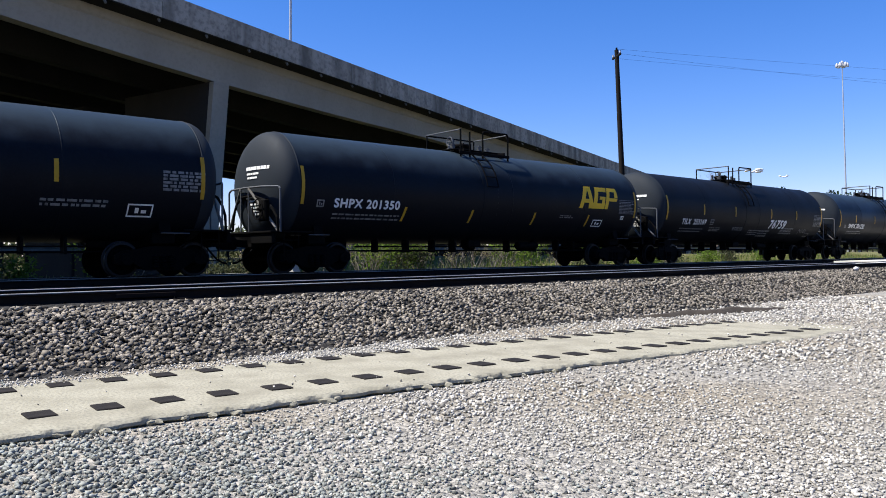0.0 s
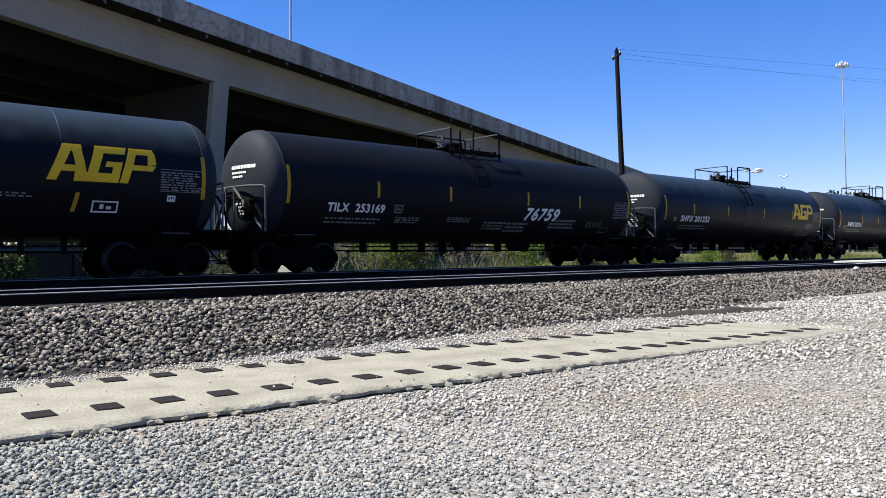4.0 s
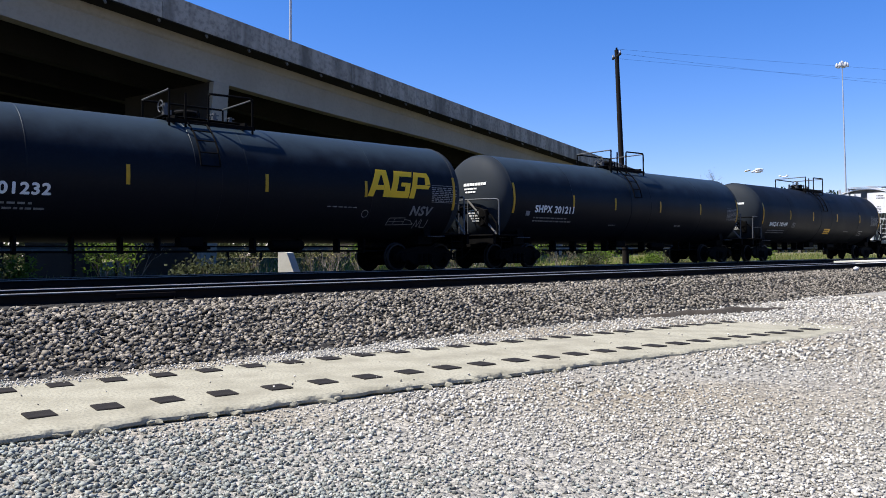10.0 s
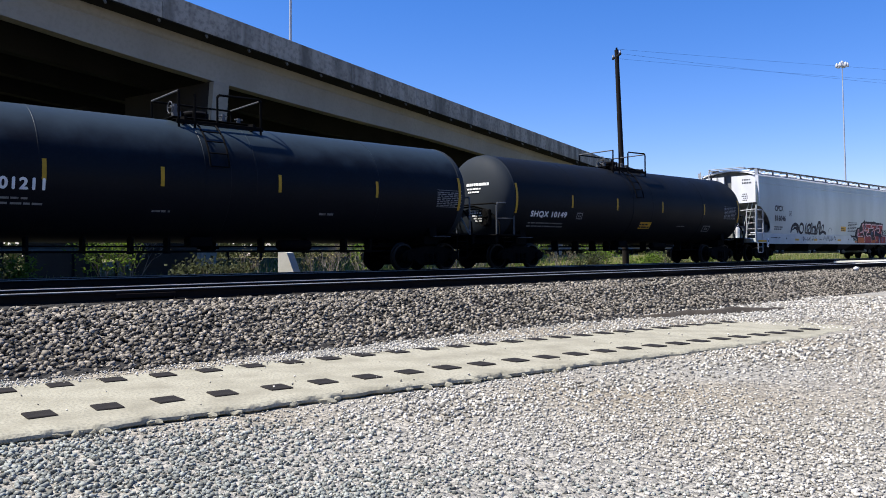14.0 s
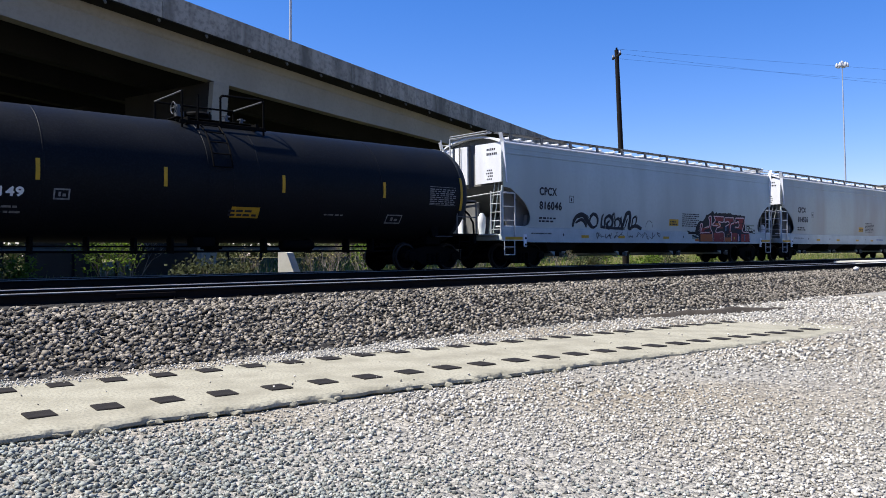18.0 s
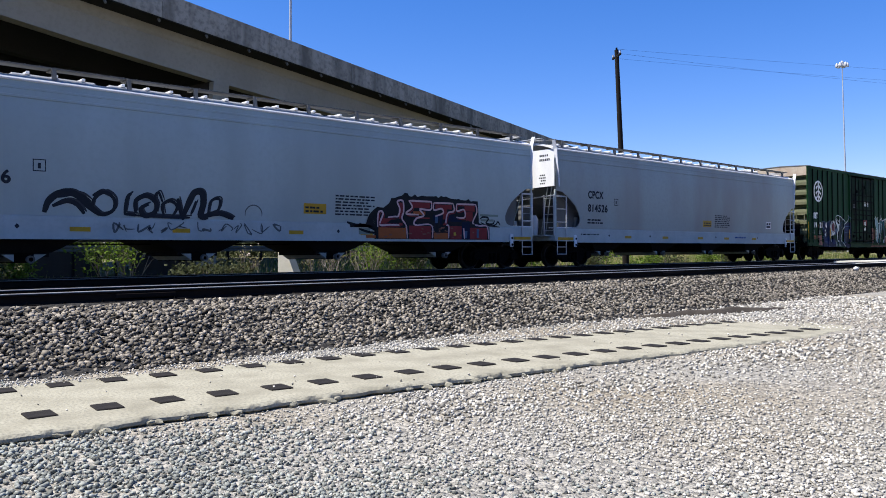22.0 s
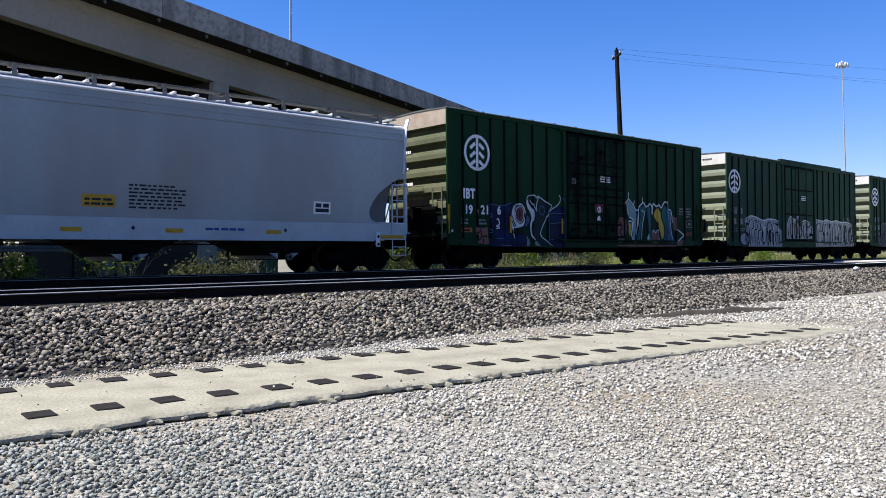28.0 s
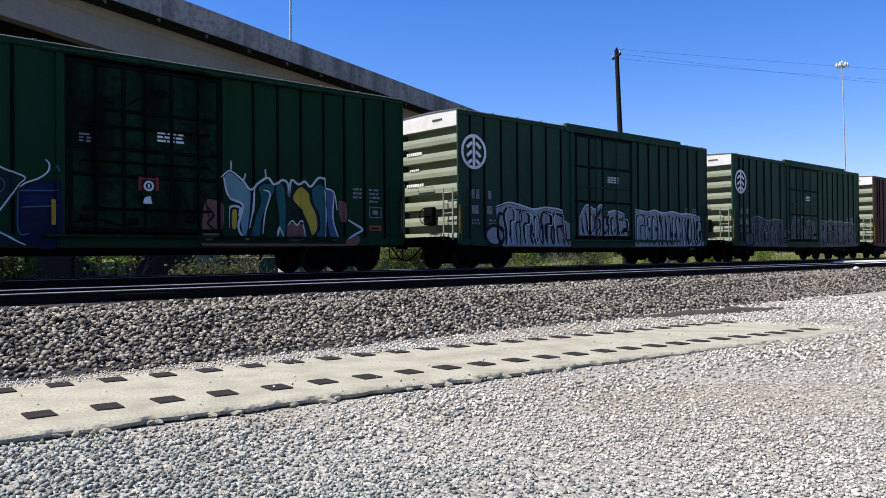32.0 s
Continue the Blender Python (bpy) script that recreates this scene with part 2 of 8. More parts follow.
# ---- mesh building ----
class MB:
    """Collects vertices and faces of one mesh."""

    def __init__(self):
        self.v, self.f, self.smooth = [], [], False

    def add(self, vs, fs):
        o = len(self.v)
        self.v += [tuple(p) for p in vs]
        self.f += [tuple(i + o for i in q) for q in fs]
        return self

    def box(self, x0, x1, y0, y1, z0, z1, c=0.0, m=None):
        if c <= 0:
            vs = list(itertools.product((x0, x1), (y0, y1), (z0, z1)))
            fs = [(0, 1, 3, 2), (4, 6, 7, 5), (0, 4, 5, 1), (2, 3, 7, 6), (0, 2, 6, 4), (1, 5, 7, 3)]
        else:
            lo, hi = (x0, y0, z0), (x1, y1, z1)
            vs, ix, fs = [], {}, []
            for s in itertools.product((0, 1), repeat=3):
                for a in range(3):
                    p = [(hi[k] if s[k] else lo[k]) if k == a else (hi[k] - c if s[k] else lo[k] + c) for k in range(3)]
                    ix[s, a] = len(vs)
                    vs.append(p)
            for a in range(3):
                for e in (0, 1):
                    u, w = [k for k in range(3) if k != a]
                    q = []
                    for su, sw in ((0, 0), (1, 0), (1, 1), (0, 1)):
                        s = [0, 0, 0]
                        s[a], s[u], s[w] = e, su, sw
                        q.append(ix[tuple(s), a])
                    fs.append(tuple(q))
            for a in range(3):
                u, w = [k for k in range(3) if k != a]
                for su, sw in itertools.product((0, 1), repeat=2):
                    s0, s1 = [0, 0, 0], [0, 0, 0]
                    s0[u] = s1[u] = su
                    s0[w] = s1[w] = sw
                    s0[a], s1[a] = 0, 1
                    fs.append((ix[tuple(s0), u], ix[tuple(s1), u], ix[tuple(s1), w], ix[tuple(s0), w]))
            for s in itertools.product((0, 1), repeat=3):
                fs.append((ix[s, 0], ix[s, 1], ix[s, 2]))
        if m is not None:
            vs = [m @ Vector(p) for p in vs]
        return self.add(vs, fs)

    def rod(self, p, q, r, n=8, r2=None, caps=True):
        p, q = Vector(p), Vector(q)
        d = (q - p).normalized()
        a = d.orthogonal().normalized()
        b = d.cross(a)
        r2 = r if r2 is None else r2
        vs = [e + (a * math.cos(t) + b * math.sin(t)) * k for e, k in ((p, r), (q, r2)) for t in (2 * math.pi * i / n for i in range(n))]
        fs = [(i, (i + 1) % n, n + (i + 1) % n, n + i) for i in range(n)]
        if caps:
            fs += [tuple(range(n - 1, -1, -1)), tuple(range(n, 2 * n))]
        return self.add(vs, fs)

    def path(self, pts, r, n=6):
        for p, q in zip(pts, pts[1:]):
            self.rod(p, q, r, n)
        return self

    def lathe(self, prof, n=32, axis="x", at=(0, 0, 0), cap=False):
        """prof: (along, radius) pairs turned round an axis through at."""
        vs, fs = [], []
        for a, r in prof:
            for i in range(n):
                c, s = r * math.cos(2 * math.pi * i / n), r * math.sin(2 * math.pi * i / n)
                p = (a, c, s) if axis == "x" else ((c, a, s) if axis == "y" else (c, s, a))
                vs.append((p[0] + at[0], p[1] + at[1], p[2] + at[2]))
        for k in range(len(prof) - 1):
            fs += [(k * n + i, k * n + (i + 1) % n, (k + 1) * n + (i + 1) % n, (k + 1) * n + i) for i in range(n)]
        if cap:
            fs += [tuple(range(n - 1, -1, -1)), tuple(range((len(prof) - 1) * n, len(prof) * n))]
        return self.add(vs, fs)

    def prism(self, poly, axis, a0, a1):
        """A polygon of (u, w) pairs drawn out along an axis: x: (y, z), y: (x, z), z: (x, y)."""
        def at(u, w, a):
            return (a, u, w) if axis == "x" else ((u, a, w) if axis == "y" else (u, w, a))
        n = len(poly)
        vs = [at(u, w, a0) for u, w in poly] + [at(u, w, a1) for u, w in poly]
        fs = [tuple(range(n - 1, -1, -1)), tuple(range(n, 2 * n))] + [(i, (i + 1) % n, n + (i + 1) % n, n + i) for i in range(n)]
        return self.add(vs, fs)

    def sheet(self, rows):
        """A grid of points, row by row."""
        n = len(rows[0])
        return self.add([p for r in rows for p in r], [(k * n + i, k * n + i + 1, (k + 1) * n + i + 1, (k + 1) * n + i) for k in range(len(rows) - 1) for i in range(n - 1)])

    def mesh(self, name, material, smooth=None):
        me = bpy.data.meshes.new(name)
        me.from_pydata(self.v, [], self.f)
        me.materials.append(material)
        bm = bmesh.new()
        bm.from_mesh(me)
        bmesh.ops.recalc_face_normals(bm, faces=bm.faces)
        bm.to_mesh(me)
        bm.free()
        if smooth:
            me.polygons.foreach_set("use_smooth", [True] * len(me.polygons))
            me.set_sharp_from_angle(angle=radians(smooth))
        return me


def part(name, mb, material, parent, label="", smooth=None, at=None):
    me = mb if isinstance(mb, bpy.types.Mesh) else mb.mesh(name, material, smooth)
    ob = new(name, me)
    ob.parent = parent
    if at is not None:
        ob.matrix_basis = at
    if label:
        tagged(ob, label)
    return ob


def thing(name, at, label, category, group="", kind=""):
    ob = new(name)
    ob.empty_display_size = 0.3
    ob.matrix_basis = at
    return tagged(ob, label, category, group, kind)


def solid(name, mb, material, label, category, kind="", smooth=None, group="", at=None):
    ob = new(name, mb.mesh(name, material, smooth))
    if at is not None:
        ob.matrix_basis = at
    return tagged(ob, label, category, group, kind)


def text_mesh(name, s, height, material, width=None):
    """Flat lettering in the x, z plane, read from -y; its lower left corner at the origin."""
    cu = bpy.data.curves.new(name, "FONT")
    cu.body, cu.size, cu.space_character, cu.offset = s, 1.0, 1.12, 0.006
    ob = bpy.data.objects.new(name, cu)
    scene.collection.objects.link(ob)
    dg = bpy.context.evaluated_depsgraph_get()
    me = bpy.data.meshes.new_from_object(ob.evaluated_get(dg))
    bpy.data.objects.remove(ob)
    n = len(me.vertices)
    co = np.empty(n * 3)
    me.vertices.foreach_get("co", co)
    co = co.reshape(-1, 3)
    x0, x1, y0, y1 = co[:, 0].min(), co[:, 0].max(), co[:, 1].min(), co[:, 1].max()
    k = height / (y1 - y0)
    kx = width / (x1 - x0) if width else k
    out = np.stack([(co[:, 0] - x0) * kx, np.zeros(n), (co[:, 1] - y0) * k], 1)
    # heavier strokes: the outline laid several times, each a hair in front of the last
    faces = [tuple(p.vertices) for p in me.polygons]
    bpy.data.meshes.remove(me)
    e = height * 0.05
    vs, fs = [], []
    for j, (dx, dz) in enumerate(((0, 0), (-e, 0), (e, 0), (0, e), (0, -e))):
        vs += (out + [dx, -0.0008 * j, dz]).tolist()
        fs += [tuple(i + j * n for i in f) for f in faces]
    me = bpy.data.meshes.new(name)
    me.from_pydata(vs, [], fs)
    me.materials.append(material)
    return me


def bent(me, x, z, half, zc=None, r=None, off=0.006):
    """Moves flat lettering to x, z of a car's near side: flat at y = -half, or on a drum of radius r about zc."""
    n = len(me.vertices)
    co = np.empty(n * 3)
    me.vertices.foreach_get("co", co)
    co = co.reshape(-1, 3)
    co[:, 0] += x
    co[:, 2] += z
    if r:
        co[:, 1] += -np.sqrt(np.maximum(r * r - (co[:, 2] - zc) ** 2, 0.01)) - off
    else:
        co[:, 1] += -half - off
    me.vertices.foreach_set("co", co.ravel())
    return me


def strokes(name, quads, material, steps=6):
    """Painted strokes as flat patches in the x, z plane, each of four corners, cut into bands so that they can bend."""
    vs, fs, seen = [], [], {}

    def at(p, q, t):
        x, z = p[0] + (q[0] - p[0]) * t, p[1] + (q[1] - p[1]) * t
        k = (round(x, 4), round(z, 4))
        if k not in seen:
            seen[k] = len(vs)
            vs.append((x, 0, z))
        return seen[k]
    for a, b, c, d in quads:
        for i in range(steps):
            f = (at(a, d, i / steps), at(b, c, i / steps), at(b, c, (i + 1) / steps), at(a, d, (i + 1) / steps))
            if len(set(f)) == 4:
                fs.append(f)
    me = bpy.data.meshes.new(name)
    me.from_pydata(vs, [], fs)
    me.materials.append(material)
    return me


def rect(x0, x1, z0, z1, slant=0.0):
    s = slant * (z1 - z0)
    return ((x0, z0), (x1, z0), (x1 + s, z1), (x0 + s, z1))


def ribbon(pts, w):
    """Quads along a line of (x, z) points with width w."""
    out = []
    for (x0, z0), (x1, z1) in zip(pts, pts[1:]):
        d = math.hypot(x1 - x0, z1 - z0) or 1
        nx, nz = -(z1 - z0) / d * w / 2, (x1 - x0) / d * w / 2
        out.append(((x0 + nx, z0 + nz), (x0 - nx, z0 - nz), (x1 - nx, z1 - nz), (x1 + nx, z1 + nz)))
    return out


def bars(x, z, w, h, rows, rnd, gap=0.45):
    """Lines of small unreadable lettering as plain bars."""
    out = []
    rh = h / rows
    for k in range(rows):
        zz = z + h - (k + 1) * rh
        cx = x
        while cx < x + w * rnd.uniform(0.75, 1.0):
            lw = min(rnd.uniform(0.06, 0.22), x + w - cx)
            if lw < 0.02:
                break
            out.append(rect(cx, cx + lw, zz, zz + rh * (1 - gap)))
            cx += lw + rnd.uniform(0.025, 0.06)
    return out


# ---- ground, tracks and slab ----
def ground():
    m = MB()
    xs = [-2500, -400, -60, -10, 5, 20, 45, 90, 200, 600, 2500]
    ys = [-2500, -400, -60, -10, 0, 5, 10, 22, 30, 60, 200, 2500]
    m.sheet([[(x, y, GROUND) for x in xs] for y in ys])
    solid("ground", m, GRAVEL, "flat yard of pale crushed limestone gravel", "ground", "structure")


def ballast_z(x, y):
    """Height of the ballast bed at x, y."""
    toe = 9.5 + 0.25 * noise.noise((x * 0.35, 0.0, 3.0)) + 0.12 * noise.noise((x * 1.3, 0.0, 7.0))
    if 24 < x:
        toe += min(1.0, (x - 24) * 0.02)
    prof = [(toe - 0.5, GROUND - 0.04), (toe, GROUND + 0.03), (toe + 0.7, -0.56), (10.85, -0.31), (11.18, -0.27), (11.42, -0.19), (11.7, -0.172), (13.9, -0.18), (14.9, -0.36), (16.9, -0.36), (18.2, -0.18), (21.2, -0.18), (23.6, -0.80)]
    for (y0, z0), (y1, z1) in zip(prof, prof[1:]):
        if y <= y1:
            return z0 + (z1 - z0) * max(0.0, (y - y0) / (y1 - y0))
    return -0.8


def ballast():
    m = MB()
    ys = [8.3, 8.7, 9.0, 9.3, 9.6, 9.9, 10.3, 10.7, 11.0, 11.2, 11.42, 11.7, 12, 13.3, 13.9, 14.4, 14.9, 16.9, 17.5, 18.2, 19.7, 21.2, 22.2, 23.6]
    xs = [-300, -60, -20, -8] + [i * 0.5 for i in range(-8, 90)] + list(range(46, 120, 3)) + [140, 180, 240, 400]
    m.sheet([[(x, y, ballast_z(x, y) + (0.03 * noise.noise((x * 2.1, y * 2.1, 0)) if -8 <= x < 60 else 0)) for x in xs] for y in ys])
    solid("ballast_bed", m, BALLAST, "raised bed of crushed-rock railway ballast, darkened for shade between stones", "ballast", "structure", smooth=50)


def track(name, yc, x0, x1, label):
    t = thing(name, pose(0, yc, 0), label, "railway track", kind="structure")
    prof = [(-0.07, -0.17), (0.07, -0.17), (0.07, -0.158), (0.012, -0.14), (0.010, -0.048), (0.036, -0.04), (0.036, -0.016), (-0.036, -0.016), (-0.036, -0.04), (-0.010, -0.048), (-0.012, -0.14), (-0.07, -0.158)]
    for s in (-0.7525, 0.7525):
        m = MB().prism([(u + s, w) for u, w in prof], "x", x0, x1)
        r = part("rail", m, RAIL, t)
        part("rail_head", MB().prism([(s - 0.036, -0.0155), (s + 0.036, -0.0155), (s + 0.033, -0.006), (s + 0.022, 0.0), (s - 0.022, 0.0), (s - 0.033, -0.006)], "x", x0, x1), RAILTOP, r, "polished running surface")
    tie = MB().box(-0.115, 0.115, -1.2, 1.3, -0.34, -0.165, 0.012).mesh("tie", TIE)
    plate = MB()
    for s in (-0.7525, 0.7525):
        plate.box(-0.1, 0.1, s - 0.18, s + 0.18, -0.166, -0.152, 0.004)
        for dx, dy in ((-0.06, -0.085), (0.06, 0.085)):
            plate.box(dx - 0.012, dx + 0.012, s + dy - 0.012, s + dy + 0.012, -0.153, -0.125)
    plate = plate.mesh("tie_plate", IRON)
    rnd = random.Random(11)
    for i in range(130):
        o = part("tie", tie, TIE, t, at=pose(-6 + i * 0.53 + rnd.uniform(-0.03, 0.03), rnd.uniform(-0.04, 0.04), rnd.uniform(-0.012, 0.004), 0, 0, rnd.uniform(-1.2, 1.2)))
        part("tie_plate", plate, IRON, o)
    if yc == TRACK1:
        for x in (4.63, 19.2):
            part("joint_bar", MB().box(x - 0.46, x + 0.46, -0.7525 - 0.055, -0.7525 - 0.008, -0.13, -0.05, 0.012), RAIL, t, "bolted rail joint bar")
    return t


def slab():
    """A cast strip of an old track with two rows of rail seats."""
    a = -5.4
    base = thing("concrete_track_slab", pose(1.81, 6.77, -0.755, 0, 0, a), "pale concrete strip with two rows of dark rail seats, its edge crumbling", "slab", kind="structure")
    rnd = random.Random(3)
    n0, n1 = -9, 25
    m = MB()
    L0, L1 = n0 * 0.498 - 0.25, 12.7
    k = 420
    xs = [L0 + (L1 - L0) * i / k for i in range(k + 1)]

    def near(x):
        return -0.64 - 0.08 * noise.noise((x * 1.7, 1.0, 0)) - 0.055 * noise.noise((x * 5, 2.0, 0)) - 0.016 * noise.noise((x * 17, 5.0, 0)) + 0.14 * max(0.0, x - 10.5)

    def sink(x):
        return 0.062 * min(1.0, max(0.0, (x - 4.0) / 8.0))

    def far(x):
        return 1.74 + 0.10 * noise.noise((x * 1.1, 9.0, 0)) - 0.9 * max(0.0, x - 11.9)
    def lip(x):
        return 0.028 * noise.noise((x * 9, 4, 0)) + 0.016 * noise.noise((x * 23, 6, 0))
    rows = [[(x, near(x) + 0.07, -0.16) for x in xs], [(x, near(x) + 0.045, -0.075) for x in xs], [(x, near(x) + lip(x), -0.052) for x in xs], [(x, near(x) + 0.004 + lip(x), -0.028) for x in xs], [(x, near(x) + 0.03, -0.008 + lip(x) * 0.6) for x in xs], [(x, near(x) + 0.08, 0.0) for x in xs]]
    for q in (0.04, 0.5, 0.95):
        rows.append([(x, near(x) + 0.08 + (far(x) - near(x) - 0.12) * q, 0.006 * noise.noise((x * 2, q * 5, 0))) for x in xs])
    rows += [[(x, far(x), -0.004) for x in xs], [(x, far(x) + 0.03, -0.15) for x in xs]]
    rows = [[(x, y, z - sink(x)) for x, y, z in r] for r in rows]
    m.sheet(rows)
    part("slab_body", m, SLAB, base, smooth=35)
    seat = MB().box(-0.108, 0.108, -0.135, 0.135, -0.02, 0.010, 0.006).mesh("rail_seat", PLATE)
    for r in (0, 1):
        for i in range(n0, 24 + r):
            y = (1.45 + 0.0078 * i if r else -0.012 - 0.0024 * i) + rnd.uniform(-0.01, 0.01)
            part("rail_seat", seat, PLATE, base, at=pose((-0.087 + 0.4952 * i if r else -0.024 + 0.5024 * i) + rnd.uniform(-0.01, 0.01), y, 0.003 - sink(0.5 * i), 0, 0, rnd.uniform(-3, 3)))
    # lumps broken loose along the near lip
    lumps = []
    for k in range(5):
        bm = bmesh.new()
        bmesh.ops.create_icosphere(bm, subdivisions=2, radius=1.0)
        for v in bm.verts:
            v.co *= 1 + 0.45 * noise.noise(v.co * 1.6 + Vector((k * 7.3, 0, 0)))
            v.co.z *= 0.55
        me = bpy.data.meshes.new("broken_chip")
        bm.to_mesh(me)
        bm.free()
        me.materials.append(SLAB)
        lumps.append(me)
    for i in range(60):
        x = L0 + 1 + 9.5 * rnd.random() ** 1.3
        s = rnd.uniform(0.025, 0.06)
        part("broken_chip", lumps[i % 5], SLAB, base, at=pose(x, near(x) - rnd.uniform(-0.05, 0.01), -0.045 - sink(x) - 0.2 * s, 0, 0, rnd.uniform(0, 360)) @ Matrix.Diagonal((s * 1.5, s * 0.8, s, 1)))


def stones(name, pts, sizes, material, label, seed):
    """Loose stones as one mesh: squashed, broken, sharp-edged lumps at the given places."""
    g = np.random.default_rng(seed)
    V = np.array(list(itertools.product((-1, 1), repeat=3)), float) * 0.62
    F = np.array([(0, 1, 3), (0, 3, 2), (4, 6, 7), (4, 7, 5), (0, 4, 5), (0, 5, 1), (2, 3, 7), (2, 7, 6), (0, 2, 6), (0, 6, 4), (1, 5, 7), (1, 7, 3)])
    n = len(pts)
    v = V[None] * (1 + g.uniform(-0.45, 0.45, (n, 8, 3)))
    v = v * g.uniform(0.6, 1.15, (n, 1, 3)) * [1, 1, 0.75]
    a = g.uniform(0, 2 * np.pi, n)
    t = g.uniform(-1.0, 1.0, n)
    ca, sa, ct, st = np.cos(a), np.sin(a), np.cos(t), np.sin(t)
    R = np.zeros((n, 3, 3))
    R[:, 0, 0], R[:, 0, 1], R[:, 1, 0], R[:, 1, 1], R[:, 2, 2] = ca, -sa, sa, ca, 1
    T = np.zeros((n, 3, 3))
    T[:, 0, 0], T[:, 1, 1], T[:, 1, 2], T[:, 2, 1], T[:, 2, 2] = 1, ct, -st, st, ct
    v = np.einsum("nij,nkj->nki", R @ T, v) * (np.asarray(sizes)[:, None, None] / 2) + np.asarray(pts)[:, None, :]
    f = (F[None] + (np.arange(n) * 8)[:, None, None]).reshape(-1, 3)
    me = bpy.data.meshes.new(name)
    me.vertices.add(n * 8)
    me.vertices.foreach_set("co", v.reshape(-1))
    me.loops.add(len(f) * 3)
    me.loops.foreach_set("vertex_index", f.reshape(-1))
    me.polygons.add(len(f))
    me.polygons.foreach_set("loop_start", np.arange(len(f)) * 3)
    me.materials.append(material)
    me.update(calc_edges=True)
    me.validate()
    return tagged(new(name, me), label, "gravel", kind="stuff")


def loose_stones():
    g = np.random.default_rng(8)
    P, S = [], []
    for x0, x1, dens, s0, s1 in ((0.5, 8, 430, 0.04, 0.095), (8, 16, 340, 0.04, 0.095), (16, 30, 220, 0.045, 0.09), (30, 60, 70, 0.06, 0.11)):
        n = int((x1 - x0) * 2.7 * dens)
        for x, y, s in zip(g.uniform(x0, x1, n), g.uniform(8.95, 11.4, n), g.uniform(s0, s1, n)):
            z = ballast_z(x, y)
            if z > GROUND + g.uniform(-0.02, 0.08):
                P.append((x, y, z + s * 0.28))
                S.append(s)
    for x, y, s in zip(g.uniform(1, 40, 5000), g.uniform(14.0, 18.0, 5000), g.uniform(0.04, 0.08, 5000)):
        P.append((x, y, ballast_z(x, y) + s * 0.15))
        S.append(s)
    stones("ballast_stones", P, S, STONE_DARK, "loose grey crushed ballast stones on the bank", 1)
    P, S = [], []
    ca, sa = math.cos(radians(-5.4)), math.sin(radians(-5.4))
    n = 105000
    d = 3.2 + 22 * g.uniform(0, 1, n) ** 1.75
    a = np.radians(g.uniform(14, 82, n))
    for dd, aa, s in zip(d, a, g.uniform(0.013, 0.036, n) * (1 + 0.11 * np.maximum(0, d - 8))):
        x, y = dd * math.cos(aa), dd * math.sin(aa)
        u, w = (x - 1.81) * ca + (y - 6.77) * sa, -(x - 1.81) * sa + (y - 6.77) * ca
        if u < 11.9 and -0.7 < w < 1.72 and g.uniform() > (0.35 if w > 1.5 else 0.006):
            continue
        if ballast_z(x, y) > GROUND + 0.06 or noise.noise((x * 0.45, y * 0.45, 5.0)) < g.uniform(-1.1, 0.2):
            continue
        dust = math.hypot((x - 3.4) / 1.1, (y - 2.7) / 0.8) + 0.5 * noise.noise((x * 2.0, y * 2.0, 2.0))
        if dust < 1 and g.uniform() > 0.25 + 0.5 * max(0.0, dust) ** 2:
            continue
        on = -0.75 if (u < 11.9 and -0.66 < w < 1.75) else GROUND
        # coarser, prouder stones in a drift along the slab and on the trackward side
        coarse = max(0.0, 1 - abs(w + 1.5) / 1.1) * min(1.0, max(0.0, (u + 1) / 3)) if on == GROUND else 0.0
        coarse = max(coarse, 0.8 * min(1.0, max(0.0, (2.6 - x) / 1.6))) * (0.6 + 0.6 * noise.noise((x * 0.8, y * 0.8, 9.0)))
        if on == GROUND and coarse > 0.15:
            if g.uniform() < 0.35:
                continue
            s *= 1 + 0.75 * coarse
        P.append((x, y, on + s * (0.22 + 0.12 * min(1.0, coarse))))
        S.append(s)
    n = 26000
    for dd, aa, s in zip(0.4 + 9.6 * g.uniform(0, 1, n) ** 0.7, np.radians(g.uniform(0, 360, n)), g.uniform(0.016, 0.04, n)):
        x, y = dd * math.cos(aa), dd * math.sin(aa)
        if (14 < math.degrees(aa) < 82 and dd > 3.2) or y > 5.4:
            continue
        P.append((x, y, GROUND + s * 0.22))
        S.append(s)
    grey = [i for i, (x, y, z) in enumerate(P) if z < -0.79 and x + 0.9 * noise.noise((x * 0.7, y * 0.7, 4.0)) + 0.25 * (y - 4.5) < 2.9 + g.uniform(-0.9, 0.9)]
    left = set(grey)
    stones("grey_stones", [P[i] for i in grey], [S[i] * 1.12 for i in grey], STONE_GREY, "coarser crushed stone, tinted darker blue-grey for lens shading", 5)
    P, S = [p for i, p in enumerate(P) if i not in left], [q for i, q in enumerate(S) if i not in left]
    stones("gravel_stones", P, S, STONE_PALE, "loose pale limestone gravel scattered over the yard", 2)


# ---- the overpass ----
BD = Vector((0.96897, 0.24186, 0)).normalized()
BN = Vector((-BD.y, BD.x, 0))
B0 = Vector((16.82, 34.0, 8.56))       # foot of the outer girder at the seen pier
GRADE = -0.0510


def bridge_point(a, w, z):
    """a along the deck, w across it (away from the tracks), z above the girder's foot."""
    p = B0 + BD * a + BN * w
    p.z += GRADE * a + z + 0.00012 * a * a * (1 if a < 0 else 0.6)
    return p


